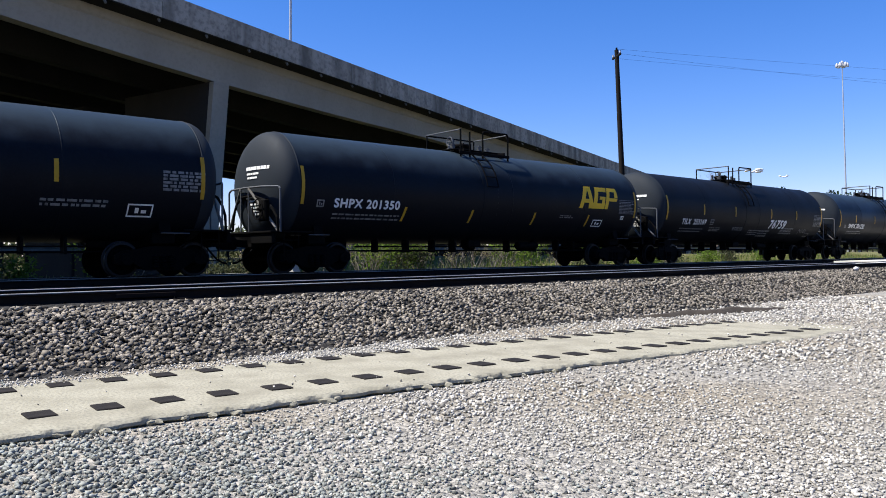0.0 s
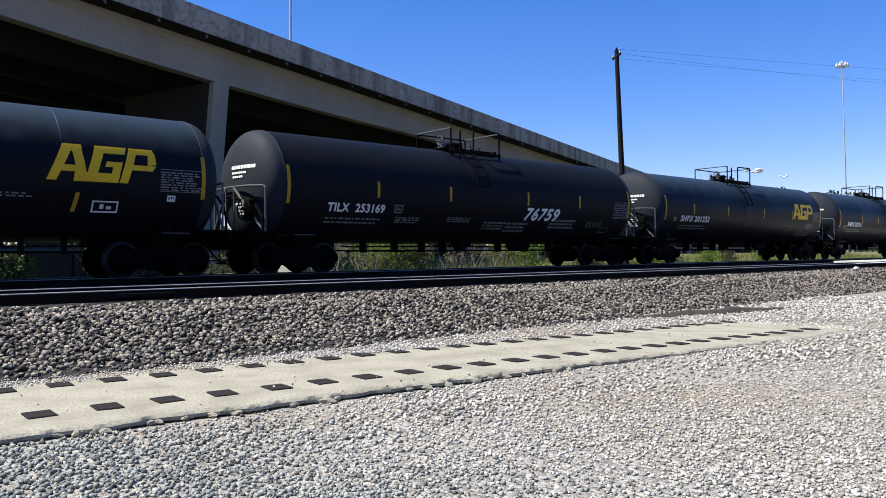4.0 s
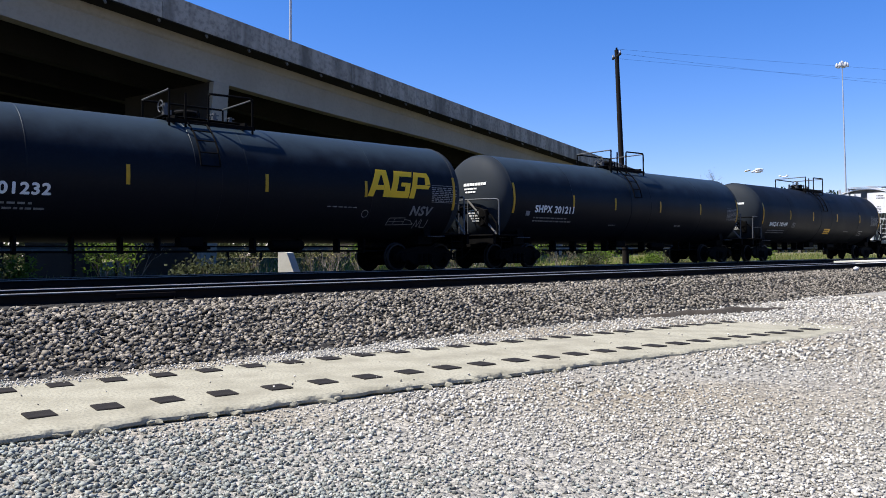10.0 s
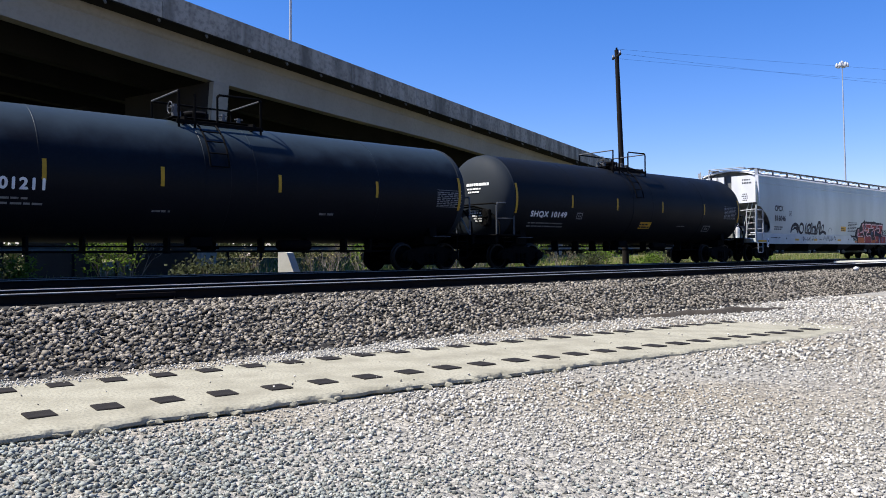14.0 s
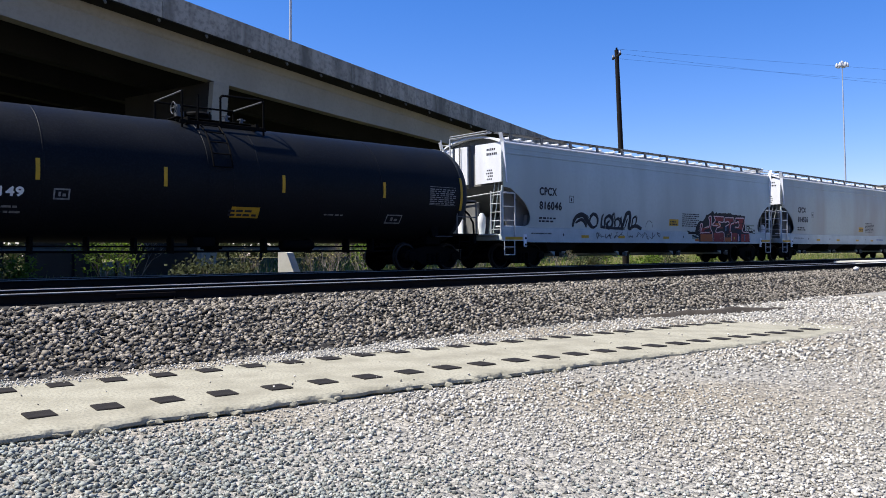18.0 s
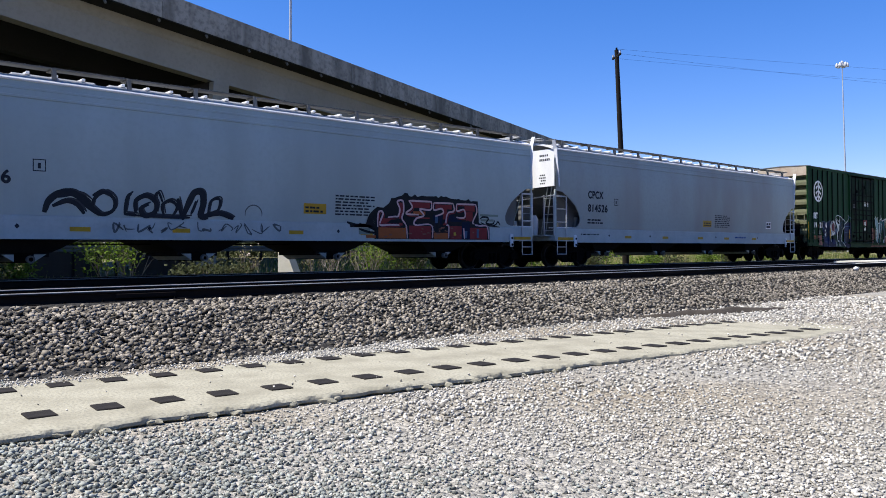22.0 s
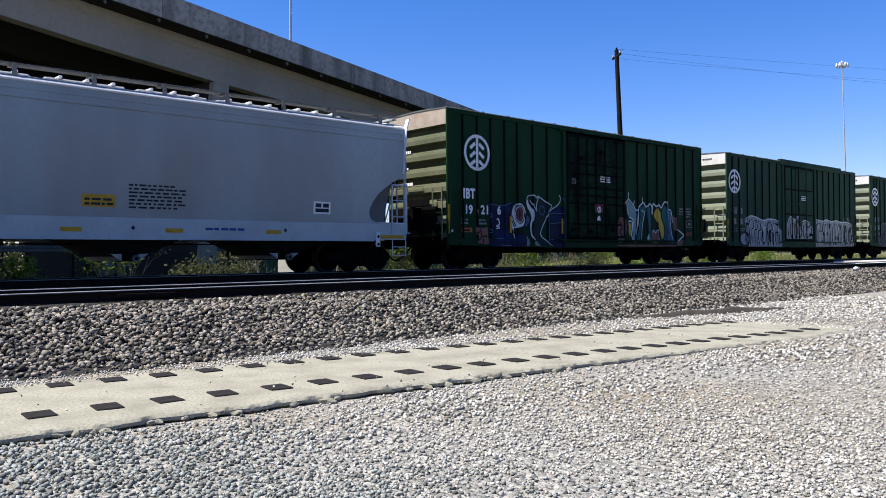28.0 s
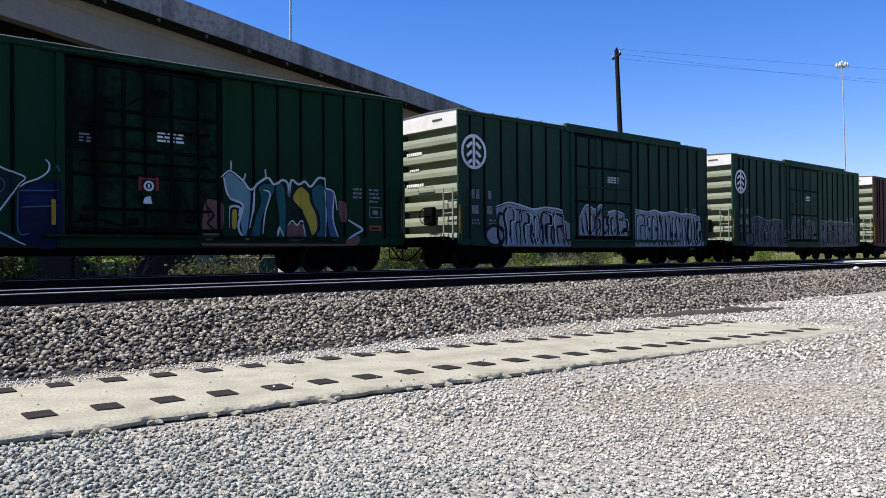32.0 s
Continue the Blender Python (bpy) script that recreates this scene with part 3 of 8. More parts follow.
def swept(prof, a0, a1, step=3.0, lift=False):
    """A closed profile of (w, z) pairs drawn out along the deck."""
    n = max(1, int((a1 - a0) / step))
    rings = [[bridge_point(a, w, z + (min(0.26, (0.0018 if a < 0 else 0.001) * a * a) if lift and z < 0.3 else 0)) for w, z in prof] for a in (a0 + (a1 - a0) * i / n for i in range(n + 1))]
    m, k = MB(), len(prof)
    vs = [p for r in rings for p in r]
    fs = [(i * k + j, i * k + (j + 1) % k, (i + 1) * k + (j + 1) % k, (i + 1) * k + j) for i in range(n) for j in range(k)]
    fs += [tuple(range(k - 1, -1, -1)), tuple(range(n * k, n * k + k))]
    return m.add(vs, fs)


def bridge():
    b = thing("highway_overpass", pose(0, 0, 0), "long concrete highway overpass on wall piers, sloping down", "bridge", kind="structure")
    A0, A1, W = -70, 150, 26.0
    part("deck", swept([(-1.15, 1.62), (W + 1.15, 1.62), (W + 1.15, 1.9), (-1.15, 1.9)], A0, A1), SHADED_CONC, b)
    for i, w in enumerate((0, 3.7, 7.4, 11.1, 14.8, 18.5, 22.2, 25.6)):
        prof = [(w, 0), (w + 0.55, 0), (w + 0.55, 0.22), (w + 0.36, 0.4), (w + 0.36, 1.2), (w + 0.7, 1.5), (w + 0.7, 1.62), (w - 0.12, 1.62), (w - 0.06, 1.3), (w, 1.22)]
        part("girder", swept(prof, A0, A1, 3.0, i == 0), SHADED_CONC if i else CONCRETE, b)
    for w, s in ((-1.15, 1), (W + 1.15, -1)):
        prof = [(w, 1.66), (w + s * 0.42, 1.9), (w + s * 0.2, 2.15), (w + s * 0.16, 2.72), (w - s * 0.02, 2.72), (w - s * 0.03, 1.66)]
        if s < 0:
            part("parapet", swept(prof, A0, A1), PARAPET, b)
            continue
        # cast lengths with open joints
        a = A0
        while a < A1:
            part("parapet", swept(prof, a + 0.012, min(A1, a + 6.0) - 0.012), PARAPET, b)
            a += 6.0
    for k in range(-9, 26):
        p = bridge_point(-4.09 + 2.45 * k, -1.0, 1.58)
        part("drain_outlet", MB().rod(p + Vector((0, 0, 0.04)), p + Vector((0.0, -0.12, -0.09)), 0.055, 8), GUARD, b)
    for a in (-56, 0.0, 38, 76, 114):
        for k in (0.35, 10.4, 20.5):
            m = MB()
            prof = [(-0.45, -10), (0.45, -10), (0.45, 0.02), (-0.45, 0.02)]
            base, top = bridge_point(a, k, 0), bridge_point(a, k + 6.0, 0)
            fl = 0.38 if k < 1 else 0.1
            q = [base + BN * (0.75 if k < 1 else 0), base + BN * 5.9, top + BN * fl, base - BN * fl]
            zb = -0.9
            vs = []
            for s in (-0.45, 0.45):
                for p, z in ((q[0], zb), (q[1], zb), (q[2], base.z), (q[3], base.z)):
                    vs.append((p.x + BD.x * s, p.y + BD.y * s, z))
            m.add(vs, [(0, 1, 2, 3), (7, 6, 5, 4), (0, 4, 5, 1), (1, 5, 6, 2), (2, 6, 7, 3), (3, 7, 4, 0)])
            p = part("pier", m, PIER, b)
            # separate end piece, so the lit face keeps the paler concrete
            if k < 1:
                nose = MB()
                vs = []
                for s in (-0.452, 0.452):
                    for q0, z in ((q[0] - BN * 0.05, zb), (q[0] + BN * 0.25, zb), (q[3] + BN * 0.25, base.z - 0.01), (q[3] - BN * 0.05, base.z - 0.01)):
                        vs.append((q0.x + BD.x * s, q0.y + BD.y * s, z))
                nose.add(vs, [(0, 1, 2, 3), (7, 6, 5, 4), (0, 4, 5, 1), (1, 5, 6, 2), (2, 6, 7, 3), (3, 7, 4, 0)])
                part("pier_nose", nose, CONCRETE, p, "flared pier end in the lit concrete colour")
        cap = MB()
        c0, c1 = bridge_point(a, -0.2, 0), bridge_point(a, W, 0)
        vs = []
        for s in (-0.6, 0.6):
            for p, z in ((c0, -0.9), (c1, -0.9), (c1, -0.01), (c0, -0.01)):
                vs.append((p.x + BD.x * s, p.y + BD.y * s, p.z + z))
        cap.add(vs, [(0, 1, 2, 3), (7, 6, 5, 4), (0, 4, 5, 1), (1, 5, 6, 2), (2, 6, 7, 3), (3, 7, 4, 0)])
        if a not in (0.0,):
            part("pier_cap", cap, SHADED_CONC, b)


ground()
ballast()
track("railway_track_1", TRACK1, -60, 240, "empty railway track of rusty rails with polished heads")
track("railway_track_2", TRACK2, -60, 400, "railway track carrying the freight train")
slab()
loose_stones()
bridge()


# ---- rolling stock ----
def cached(store, key, make):
    if key not in store:
        store[key] = make()
    return store[key]


STORE = {}
WHEEL_R = 0.42
SPINNING = []          # wheelsets with their place in the truck's space


def side_frame_mesh():
    m = MB()
    top = [(-1.15, 0.34), (-1.02, 0.30), (-0.72, 0.34), (-0.42, 0.16), (0.42, 0.16), (0.72, 0.34), (1.02, 0.30), (1.15, 0.34), (1.15, 0.52), (1.0, 0.62), (0.6, 0.68), (0.3, 0.74), (-0.3, 0.74), (-0.6, 0.68), (-1.0, 0.62), (-1.15, 0.52)]
    m.prism(top, "y", -0.09, 0.09)
    for x in (-0.89, 0.89):
        m.lathe([(-0.16, 0.13), (-0.14, 0.15), (0.1, 0.15)], 14, "y", (x, 0, 0.42), True)
        for a in range(3):
            t = a * 2.094
            m.rod((x + 0.08 * math.cos(t), -0.17, 0.42 + 0.08 * math.sin(t)), (x + 0.08 * math.cos(t), -0.15, 0.42 + 0.08 * math.sin(t)), 0.022, 6)
    return m.mesh("side_frame", IRON, 40)


def spring_mesh():
    m = MB()
    m.lathe([(0.22 + k * 0.03, 0.085 if k % 2 else 0.066) for k in range(11)], 12, "z", (0, 0, 0), True)
    return m.mesh("spring", IRON, 50)


def wheelset_mesh():
    m = MB()
    m.rod((0, -1.02, 0), (0, 1.02, 0), 0.075, 12)
    for s in (-1, 1):
        prof = [(0.685, 0.10), (0.685, 0.33), (0.675, 0.36), (0.672, 0.452), (0.695, 0.452), (0.705, WHEEL_R), (0.81, WHEEL_R - 0.005), (0.815, 0.36), (0.79, 0.34), (0.745, 0.30), (0.735, 0.16), (0.80, 0.14), (0.81, 0.09)]
        m.lathe([(a * s, r) for a, r in prof], 28, "y")
        for k in range(3):       # chalked inspection marks and balance lugs
            t = k * 2.094
            c = Vector((math.cos(t) * 0.25, s * 0.745, math.sin(t) * 0.25))
            m.box(-0.035, 0.035, -0.02, 0.02, -0.05, 0.05, 0.008, Matrix.Translation(c) @ Euler((0, -t, 0)).to_matrix().to_4x4())
    me = m.mesh("wheelset", IRON, 35)
    me.materials.append(RIM)
    for p in me.polygons:
        if math.hypot(p.center.x, p.center.z) > 0.385 and 0.69 < abs(p.center.y):
            p.material_index = 1
    return me


def truck(car, x):
    m = MB().box(-0.2, 0.2, -0.95, 0.95, 0.42, 0.68, 0.03)
    m.lathe([(0.66, 0.35), (0.80, 0.3)], 20, "z", (0, 0, 0), True)
    for y in (-0.45, 0.45):
        m.box(-0.7, -0.62, y - 0.06, y + 0.06, 0.3, 0.6)
        m.box(0.62, 0.7, y - 0.06, y + 0.06, 0.3, 0.6)
    m.box(-0.66, 0.66, -0.04, 0.04, 0.36, 0.44)
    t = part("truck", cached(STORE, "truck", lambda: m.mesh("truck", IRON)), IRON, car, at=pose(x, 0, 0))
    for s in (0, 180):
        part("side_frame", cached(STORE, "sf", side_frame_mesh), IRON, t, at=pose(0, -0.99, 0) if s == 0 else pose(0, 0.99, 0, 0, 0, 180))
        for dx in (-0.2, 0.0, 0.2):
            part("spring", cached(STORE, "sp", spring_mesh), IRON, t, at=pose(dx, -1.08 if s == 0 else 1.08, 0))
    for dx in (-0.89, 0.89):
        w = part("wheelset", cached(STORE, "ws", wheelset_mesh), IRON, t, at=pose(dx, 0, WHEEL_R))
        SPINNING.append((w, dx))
    return t


def coupler(car, x, s):
    """x: the pulling face; s: -1 at the leading end."""
    m = MB().box(min(x, x - s * 0.95), max(x, x - s * 0.95), -0.08, 0.08, 0.74, 0.94, 0.02)
    m.box(x - 0.16, x + 0.16, -0.16, 0.17, 0.66, 1.0, 0.05)
    part("coupler", m, IRON, car)
    h = MB()
    pts = [(x - s * 0.7, -0.28, 0.86)] + [(x - s * 0.7 + s * 0.7 * t, -0.28 + 0.1 * t, 0.84 - 0.55 * math.sin(math.pi * t / 2)) for t in (0.2, 0.4, 0.6, 0.8, 1.0)]
    part("brake_hose", h.path(pts, 0.025, 8), IRON, car)


def ladder(car, name, x0, x1, y, z0, z1, n, material, label=""):
    m = MB()
    for x in (x0, x1):
        m.box(x - 0.02, x + 0.02, y - 0.03, y + 0.01, z0, z1, 0.005)
    for i in range(n):
        z = z0 + (z1 - z0) * (i + 0.5) / n
        m.rod((x0, y - 0.02, z), (x1, y - 0.02, z), 0.014, 6)
    return part(name, m, material, car, label)


R, ZC, HALF = 1.57, 2.41, 7.76
TRUCK_X = 6.95


def drum(me, x, z, off=0.006):
    zs = [v.co.z for v in me.vertices]
    if max(zs) - min(zs) > 0.25 and len(me.polygons) > 12:
        bm = bmesh.new()
        bm.from_mesh(me)
        k = min(zs) + 0.06
        while k < max(zs):
            bmesh.ops.bisect_plane(bm, geom=bm.verts[:] + bm.edges[:] + bm.faces[:], plane_co=(0, 0, k), plane_no=(0, 0, 1), dist=0.0005)
            k += 0.06
        bm.to_mesh(me)
        bm.free()
    return bent(me, x, z, 0, ZC, R, off)


def end_rails(car, s, boxed):
    """Railing over an end platform: a braced one across the end, or the older one with returns along both sides."""
    if boxed:
        for y in (-1.42, 1.42):
            m = MB()
            m.path([(s * 8.53, y, 1.12), (s * 8.53, y, 2.12), (s * 8.49, y, 2.20), (s * 7.75, y, 2.24), (s * 7.68, y, 2.17), (s * 7.68, y, 1.12)], 0.026, 8)
            m.rod((s * 8.53, y, 1.68), (s * 7.68, y, 1.70), 0.018, 6)
            part("end_railing", m, DIMSTEEL, car)
        part("cross_railing", MB().path([(s * 8.53, -1.42, 2.16), (s * 8.60, -1.3, 2.19), (s * 8.60, 1.3, 2.19), (s * 8.53, 1.42, 2.16)], 0.026, 8), IRON, car)
        return
    part("cross_railing", MB().path([(s * 8.30, -1.44, 1.12), (s * 8.30, -1.44, 2.27), (s * 8.32, -1.38, 2.33), (s * 8.52, -0.85, 2.35), (s * 8.57, 0.0, 2.36), (s * 8.52, 0.85, 2.35), (s * 8.32, 1.38, 2.33), (s * 8.30, 1.44, 2.27), (s * 8.30, 1.44, 1.12)], 0.028, 8), DIMSTEEL, car)
    for y in (-1, 1):
        part("railing_brace", MB().rod((s * 8.57, y * 0.22, 2.33), (s * 8.34, y * 1.40, 1.14), 0.036, 8), GUARD, car, "pale diagonal railing brace")
        part("railing_post", MB().rod((s * 8.57, y * 0.22, 1.14), (s * 8.57, y * 0.22, 2.33), 0.02, 6), DIMSTEEL, car)


def tank_car(x_front):
    """A tank car whose front seam stands at x_front at the start."""
    car = thing("tank_car", pose(x_front + HALF, TRACK2, 0), "black railway tank car", "tank car", "cars of the freight train")
    prof = [(-HALF, R), (HALF, R)]
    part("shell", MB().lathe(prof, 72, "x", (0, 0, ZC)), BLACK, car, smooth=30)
    for x in (-4.54, 0.6, 4.54):
        part("girth_weld", MB().lathe([(x - 0.02, R), (x - 0.01, R + 0.005), (x + 0.01, R + 0.005), (x + 0.02, R)], 72, "x", (0, 0, ZC)), BLACK, car)
    for s in (-1, 1):
        hp = [(s * HALF, R - 0.002)] + [(s * (HALF + 0.06 + 0.66 * math.sin(t) ** 0.94), (R - 0.006) * math.cos(t) ** 0.94 if t < 1.57 else 0.001) for t in [k * math.pi / 2 / 12 for k in range(13)]]
        hd = part("head", MB().lathe(hp, 72, "x", (0, 0, ZC)), HEAD, car, "grey domed tank end", smooth=40)
        w = MB().lathe([(s * (HALF - 0.015), R + 0.001), (s * HALF, R + 0.012), (s * (HALF + 0.03), R - 0.002)], 72, "x", (0, 0, ZC))
        part("weld_seam", w, HEAD, hd, smooth=60)
        # stub sill and arched bar in front of the head
        arch = [(0.95, 1.2), (0.85, 1.6), (0.62, 1.94), (0.2, 2.11), (-0.35, 2.13), (-0.85, 2.0), (-1.2, 1.78), (-1.42, 1.5), (-1.46, 1.15)]
        part("arched_bar", MB().path([(s * (8.56 - 0.12 * abs(y)), y, z) for y, z in arch], 0.034, 8), IRON, car)
        m = MB().box(min(s * 8.55, s * 5.4), max(s * 8.55, s * 5.4), -0.33, 0.33, 0.72, 1.08, 0.02)
        m.box(min(s * 8.55, s * 8.43), max(s * 8.55, s * 8.43), -1.42, 1.42, 0.82, 1.10, 0.015)
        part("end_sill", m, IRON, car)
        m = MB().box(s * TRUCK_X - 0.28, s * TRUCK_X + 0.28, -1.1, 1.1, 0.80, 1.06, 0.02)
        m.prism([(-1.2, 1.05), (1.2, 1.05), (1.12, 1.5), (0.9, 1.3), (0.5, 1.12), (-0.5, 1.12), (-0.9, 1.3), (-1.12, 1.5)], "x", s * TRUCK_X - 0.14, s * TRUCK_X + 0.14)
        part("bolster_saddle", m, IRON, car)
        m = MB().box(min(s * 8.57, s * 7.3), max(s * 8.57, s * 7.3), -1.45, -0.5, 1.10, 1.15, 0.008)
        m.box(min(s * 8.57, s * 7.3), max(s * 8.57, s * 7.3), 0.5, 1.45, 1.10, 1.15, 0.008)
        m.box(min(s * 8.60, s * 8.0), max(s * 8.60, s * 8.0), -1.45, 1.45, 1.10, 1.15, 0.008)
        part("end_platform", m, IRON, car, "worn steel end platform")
        end_rails(car, s, False)
        m = MB()
        for z in (0.38, 0.62, 0.9):
            m.rod((s * 8.2, -1.44, z), (s * 7.75, -1.44, z), 0.014, 6)
        for x in (8.2, 7.75):
            m.rod((s * x, -1.44, 0.38), (s * x, -1.44, 1.1), 0.016, 6)
        part("sill_step", m, IRON, car)
        coupler(car, s * 9.04, s)
        truck(car, s * TRUCK_X)
        # long reflector bent round the seam
        rx = HALF - 0.02 if s > 0 else 0.09 - HALF
        q = strokes("reflector", [rect(rx - 0.05, rx + 0.05, ZC - 0.53, ZC + 0.5)], YELLOW, 10)
        part("reflector", drum(q, 0, 0, 0.012), YELLOW, car, "long yellow reflective strip")
        m = MB()
        m.path([(s * 7.1 - 0.33, -1.38, 1.05), (s * 7.1 - 0.33, -1.46, 1.05), (s * 7.1 + 0.33, -1.46, 1.05), (s * 7.1 + 0.33, -1.38, 1.05)], 0.013, 6)
        part("grab_iron", m, DIMSTEEL, car)
    # brake wheel and gear on the leading end
    m = MB()
    n = 20
    ring = [(-8.70, -0.95 + 0.27 * math.cos(2 * math.pi * i / n), 1.72 + 0.27 * math.sin(2 * math.pi * i / n)) for i in range(n + 1)]
    m.path(ring, 0.016, 6)
    for i in range(0, n, 4):
        m.rod((-8.70, -0.95, 1.72), ring[i], 0.012, 6)
    m.rod((-8.73, -0.95, 1.72), (-8.51, -0.95, 1.72), 0.035, 8)
    m.box(-8.57, -8.42, -1.1, -0.75, 1.42, 2.0, 0.03)
    part("brake_wheel", m, IRON, car)
    m = MB().lathe([(-0.5, 0.13), (-0.45, 0.15), (0.45, 0.15), (0.5, 0.13)], 14, "x", (2.2, -0.7, 0.78), True)
    m.box(-0.9, -0.3, -0.9, -0.5, 0.72, 0.98, 0.03)
    m.rod((-6.5, -0.6, 0.62), (6.5, -0.6, 0.62), 0.02, 6)
    part("brake_cylinder", m, IRON, car)
    m = MB().lathe([(0.62, 0.16), (0.66, 0.2), (0.82, 0.2), (1.02, 0.32)], 18, "z", (0, 0, 0), True)
    m.rod((-0.3, 0, 0.7), (0.3, 0, 0.7), 0.03, 6)
    part("bottom_outlet", m, IRON, car)
    # walkway, dome and railings on top
    z0 = ZC + R
    m = MB().box(-1.2, 1.12, -0.6, 0.6, z0 + 0.02, z0 + 0.05, 0.01)
    for x in (-1.0, 0.9):
        m.box(x - 0.03, x + 0.03, -0.88, 0.88, z0 - 0.16, z0 + 0.02)
    part("top_platform", m, IRON, car, "steel grating platform")
    for y in (-0.85, 0.85):
        part("toe_board", MB().box(-1.22, 1.18, y - 0.02, y + 0.02, z0 - 0.16, z0 - 0.06, 0.008), IRON, car)
    m = MB().lathe([(z0 - 0.02, 0.29), (z0 + 0.20, 0.29), (z0 + 0.2, 0.33), (z0 + 0.25, 0.33), (z0 + 0.30, 0.28), (z0 + 0.33, 0.05), (z0 + 0.33, 0.001)], 22, "z", (-0.35, 0, 0))
    for i in range(6):
        t = i * math.pi / 3
        m.rod((-0.35 + 0.36 * math.cos(t), 0.36 * math.sin(t), z0 + 0.1), (-0.35 + 0.36 * math.cos(t), 0.36 * math.sin(t), z0 + 0.3), 0.025, 6)
    part("manway", m, IRON, car, smooth=40)
    for x, y, h in ((0.35, -0.2, 0.3), (-0.62, 0.3, 0.34), (0.85, -0.1, 0.26), (-1.02, -0.3, 0.40)):
        m = MB().lathe([(z0, 0.09), (z0 + h * 0.5, 0.09), (z0 + h * 0.5, 0.05), (z0 + h, 0.05), (z0 + h, 0.001)], 12, "z", (x, y, 0))
        m.rod((x - 0.12, y, z0 + h * 0.85), (x + 0.12, y, z0 + h * 0.85), 0.018, 6)
        part("valve", m, DIMSTEEL, car, "dull metal valve", smooth=40)
    wheel = [(-1.15, -0.3 + 0.15 * math.cos(t), z0 + 0.3 + 0.15 * math.sin(t)) for t in [2 * math.pi * i / 12 for i in range(13)]]
    part("valve_wheel", MB().path(wheel, 0.014, 6).rod((-1.15, -0.45, z0 + 0.3), (-1.15, -0.15, z0 + 0.3), 0.012, 6).rod((-1.15, -0.3, z0 + 0.3), (-1.02, -0.3, z0 + 0.3), 0.015, 6), DIMSTEEL, car)
    # a guard frame over the near half, loose stanchions beside the ladder, a full frame beyond
    m = MB().path([(-0.13, -0.85, z0 - 0.34), (-0.13, -0.85, z0 + 0.60), (-0.08, -0.85, z0 + 0.66), (1.05, -0.85, z0 + 0.68), (1.11, -0.85, z0 + 0.62), (1.11, -0.85, z0 - 0.34)], 0.030, 8)
    part("top_railing", m, IRON, car)
    for x, zt in ((-1.16, 0.66), (-0.74, 0.60)):
        part("stanchion", MB().rod((x, -0.85, z0 - 0.34), (x, -0.85, z0 + zt), 0.030, 8), IRON, car)
    m = MB().path([(-1.16, 0.85, z0 - 0.34), (-1.16, 0.85, z0 + 0.62), (1.11, 0.85, z0 + 0.62), (1.11, 0.85, z0 - 0.34)], 0.027, 8)
    part("top_railing", m, IRON, car)
    for x in (-1.16, 1.11):
        part("cross_rail", MB().rod((x, -0.85, z0 + 0.65), (x, 0.85, z0 + 0.63), 0.024), DIMSTEEL, car, "worn grey cross rail")
    # ladder that follows the drum down from the platform, over a doubler band
    m = MB()
    angs = [radians(a) for a in range(58, 5, -6)]
    for x in (-0.70, -0.20):
        m.path([(x, -(R + 0.10) * math.cos(a), ZC + (R + 0.10) * math.sin(a)) for a in angs], 0.024, 6)
    for a in angs[::2]:
        m.rod((-0.70, -(R + 0.1) * math.cos(a), ZC + (R + 0.1) * math.sin(a)), (-0.20, -(R + 0.1) * math.cos(a), ZC + (R + 0.1) * math.sin(a)), 0.018, 6)
    part("side_ladder", m, IRON, car)
    part("doubler_band", MB().lathe([(-0.80, R), (-0.79, R + 0.008), (-0.12, R + 0.008), (-0.11, R)], 72, "x", (0, 0, ZC)), BLACK, car, smooth=30)
    # pipework and hangers under the belly
    m = MB().rod((-5.3, -0.55, 0.74), (5.3, -0.55, 0.74), 0.022, 6).rod((-5.3, -0.75, 0.60), (5.3, -0.75, 0.60), 0.016, 6)
    for x in (-4.6, -3.4, -2.3, -1.4, 1.2, 2.6, 3.9, 4.8):
        m.box(x - 0.03, x + 0.03, -0.80, -0.5, 0.56, 0.96)
    part("brake_piping", m, IRON, car)
    return car


CARS = []
tank = tank_car(47.17)
tank_0, tank_a, tank_b, tank_d, tank_e = [copy_thing(tank, pose(x + HALF, TRACK2, 0)) for x in (-7.0, 11.25, 29.05, 65.38, 83.48)]
CARS += [tank_0, tank_a, tank_b, tank, tank_d, tank_e]


for o in [c for c in tank_e.children if c.name.split(".")[0] in ("cross_railing", "railing_brace", "railing_post")]:
    bpy.data.objects.remove(o)
for side in (-1, 1):
    end_rails(tank_e, side, True)


def leaning(me, k):
    """Slants lettering to the right."""
    me.transform(Matrix(((1, 0, k, 0), (0, 1, 0, 0), (0, 0, 1, 0), (0, 0, 0, 1))))
    return me


def on_drum(car, name, me, x, z, label=""):
    return part(name, drum(me, x, z), None, car, label)


def placard(car, x, z, w, h, material=FADED):
    """A small framed notice with unreadable contents."""
    t = 0.035
    q = [rect(0, w, 0, t), rect(0, w, h - t, h), rect(0, t, t, h - t), rect(w - t, w, t, h - t), rect(w * 0.3, w * 0.45, h * 0.3, h * 0.7), rect(w * 0.55, w * 0.75, h * 0.3, h * 0.55)]
    on_drum(car, "placard", strokes("placard", q, material, 3), x, z)


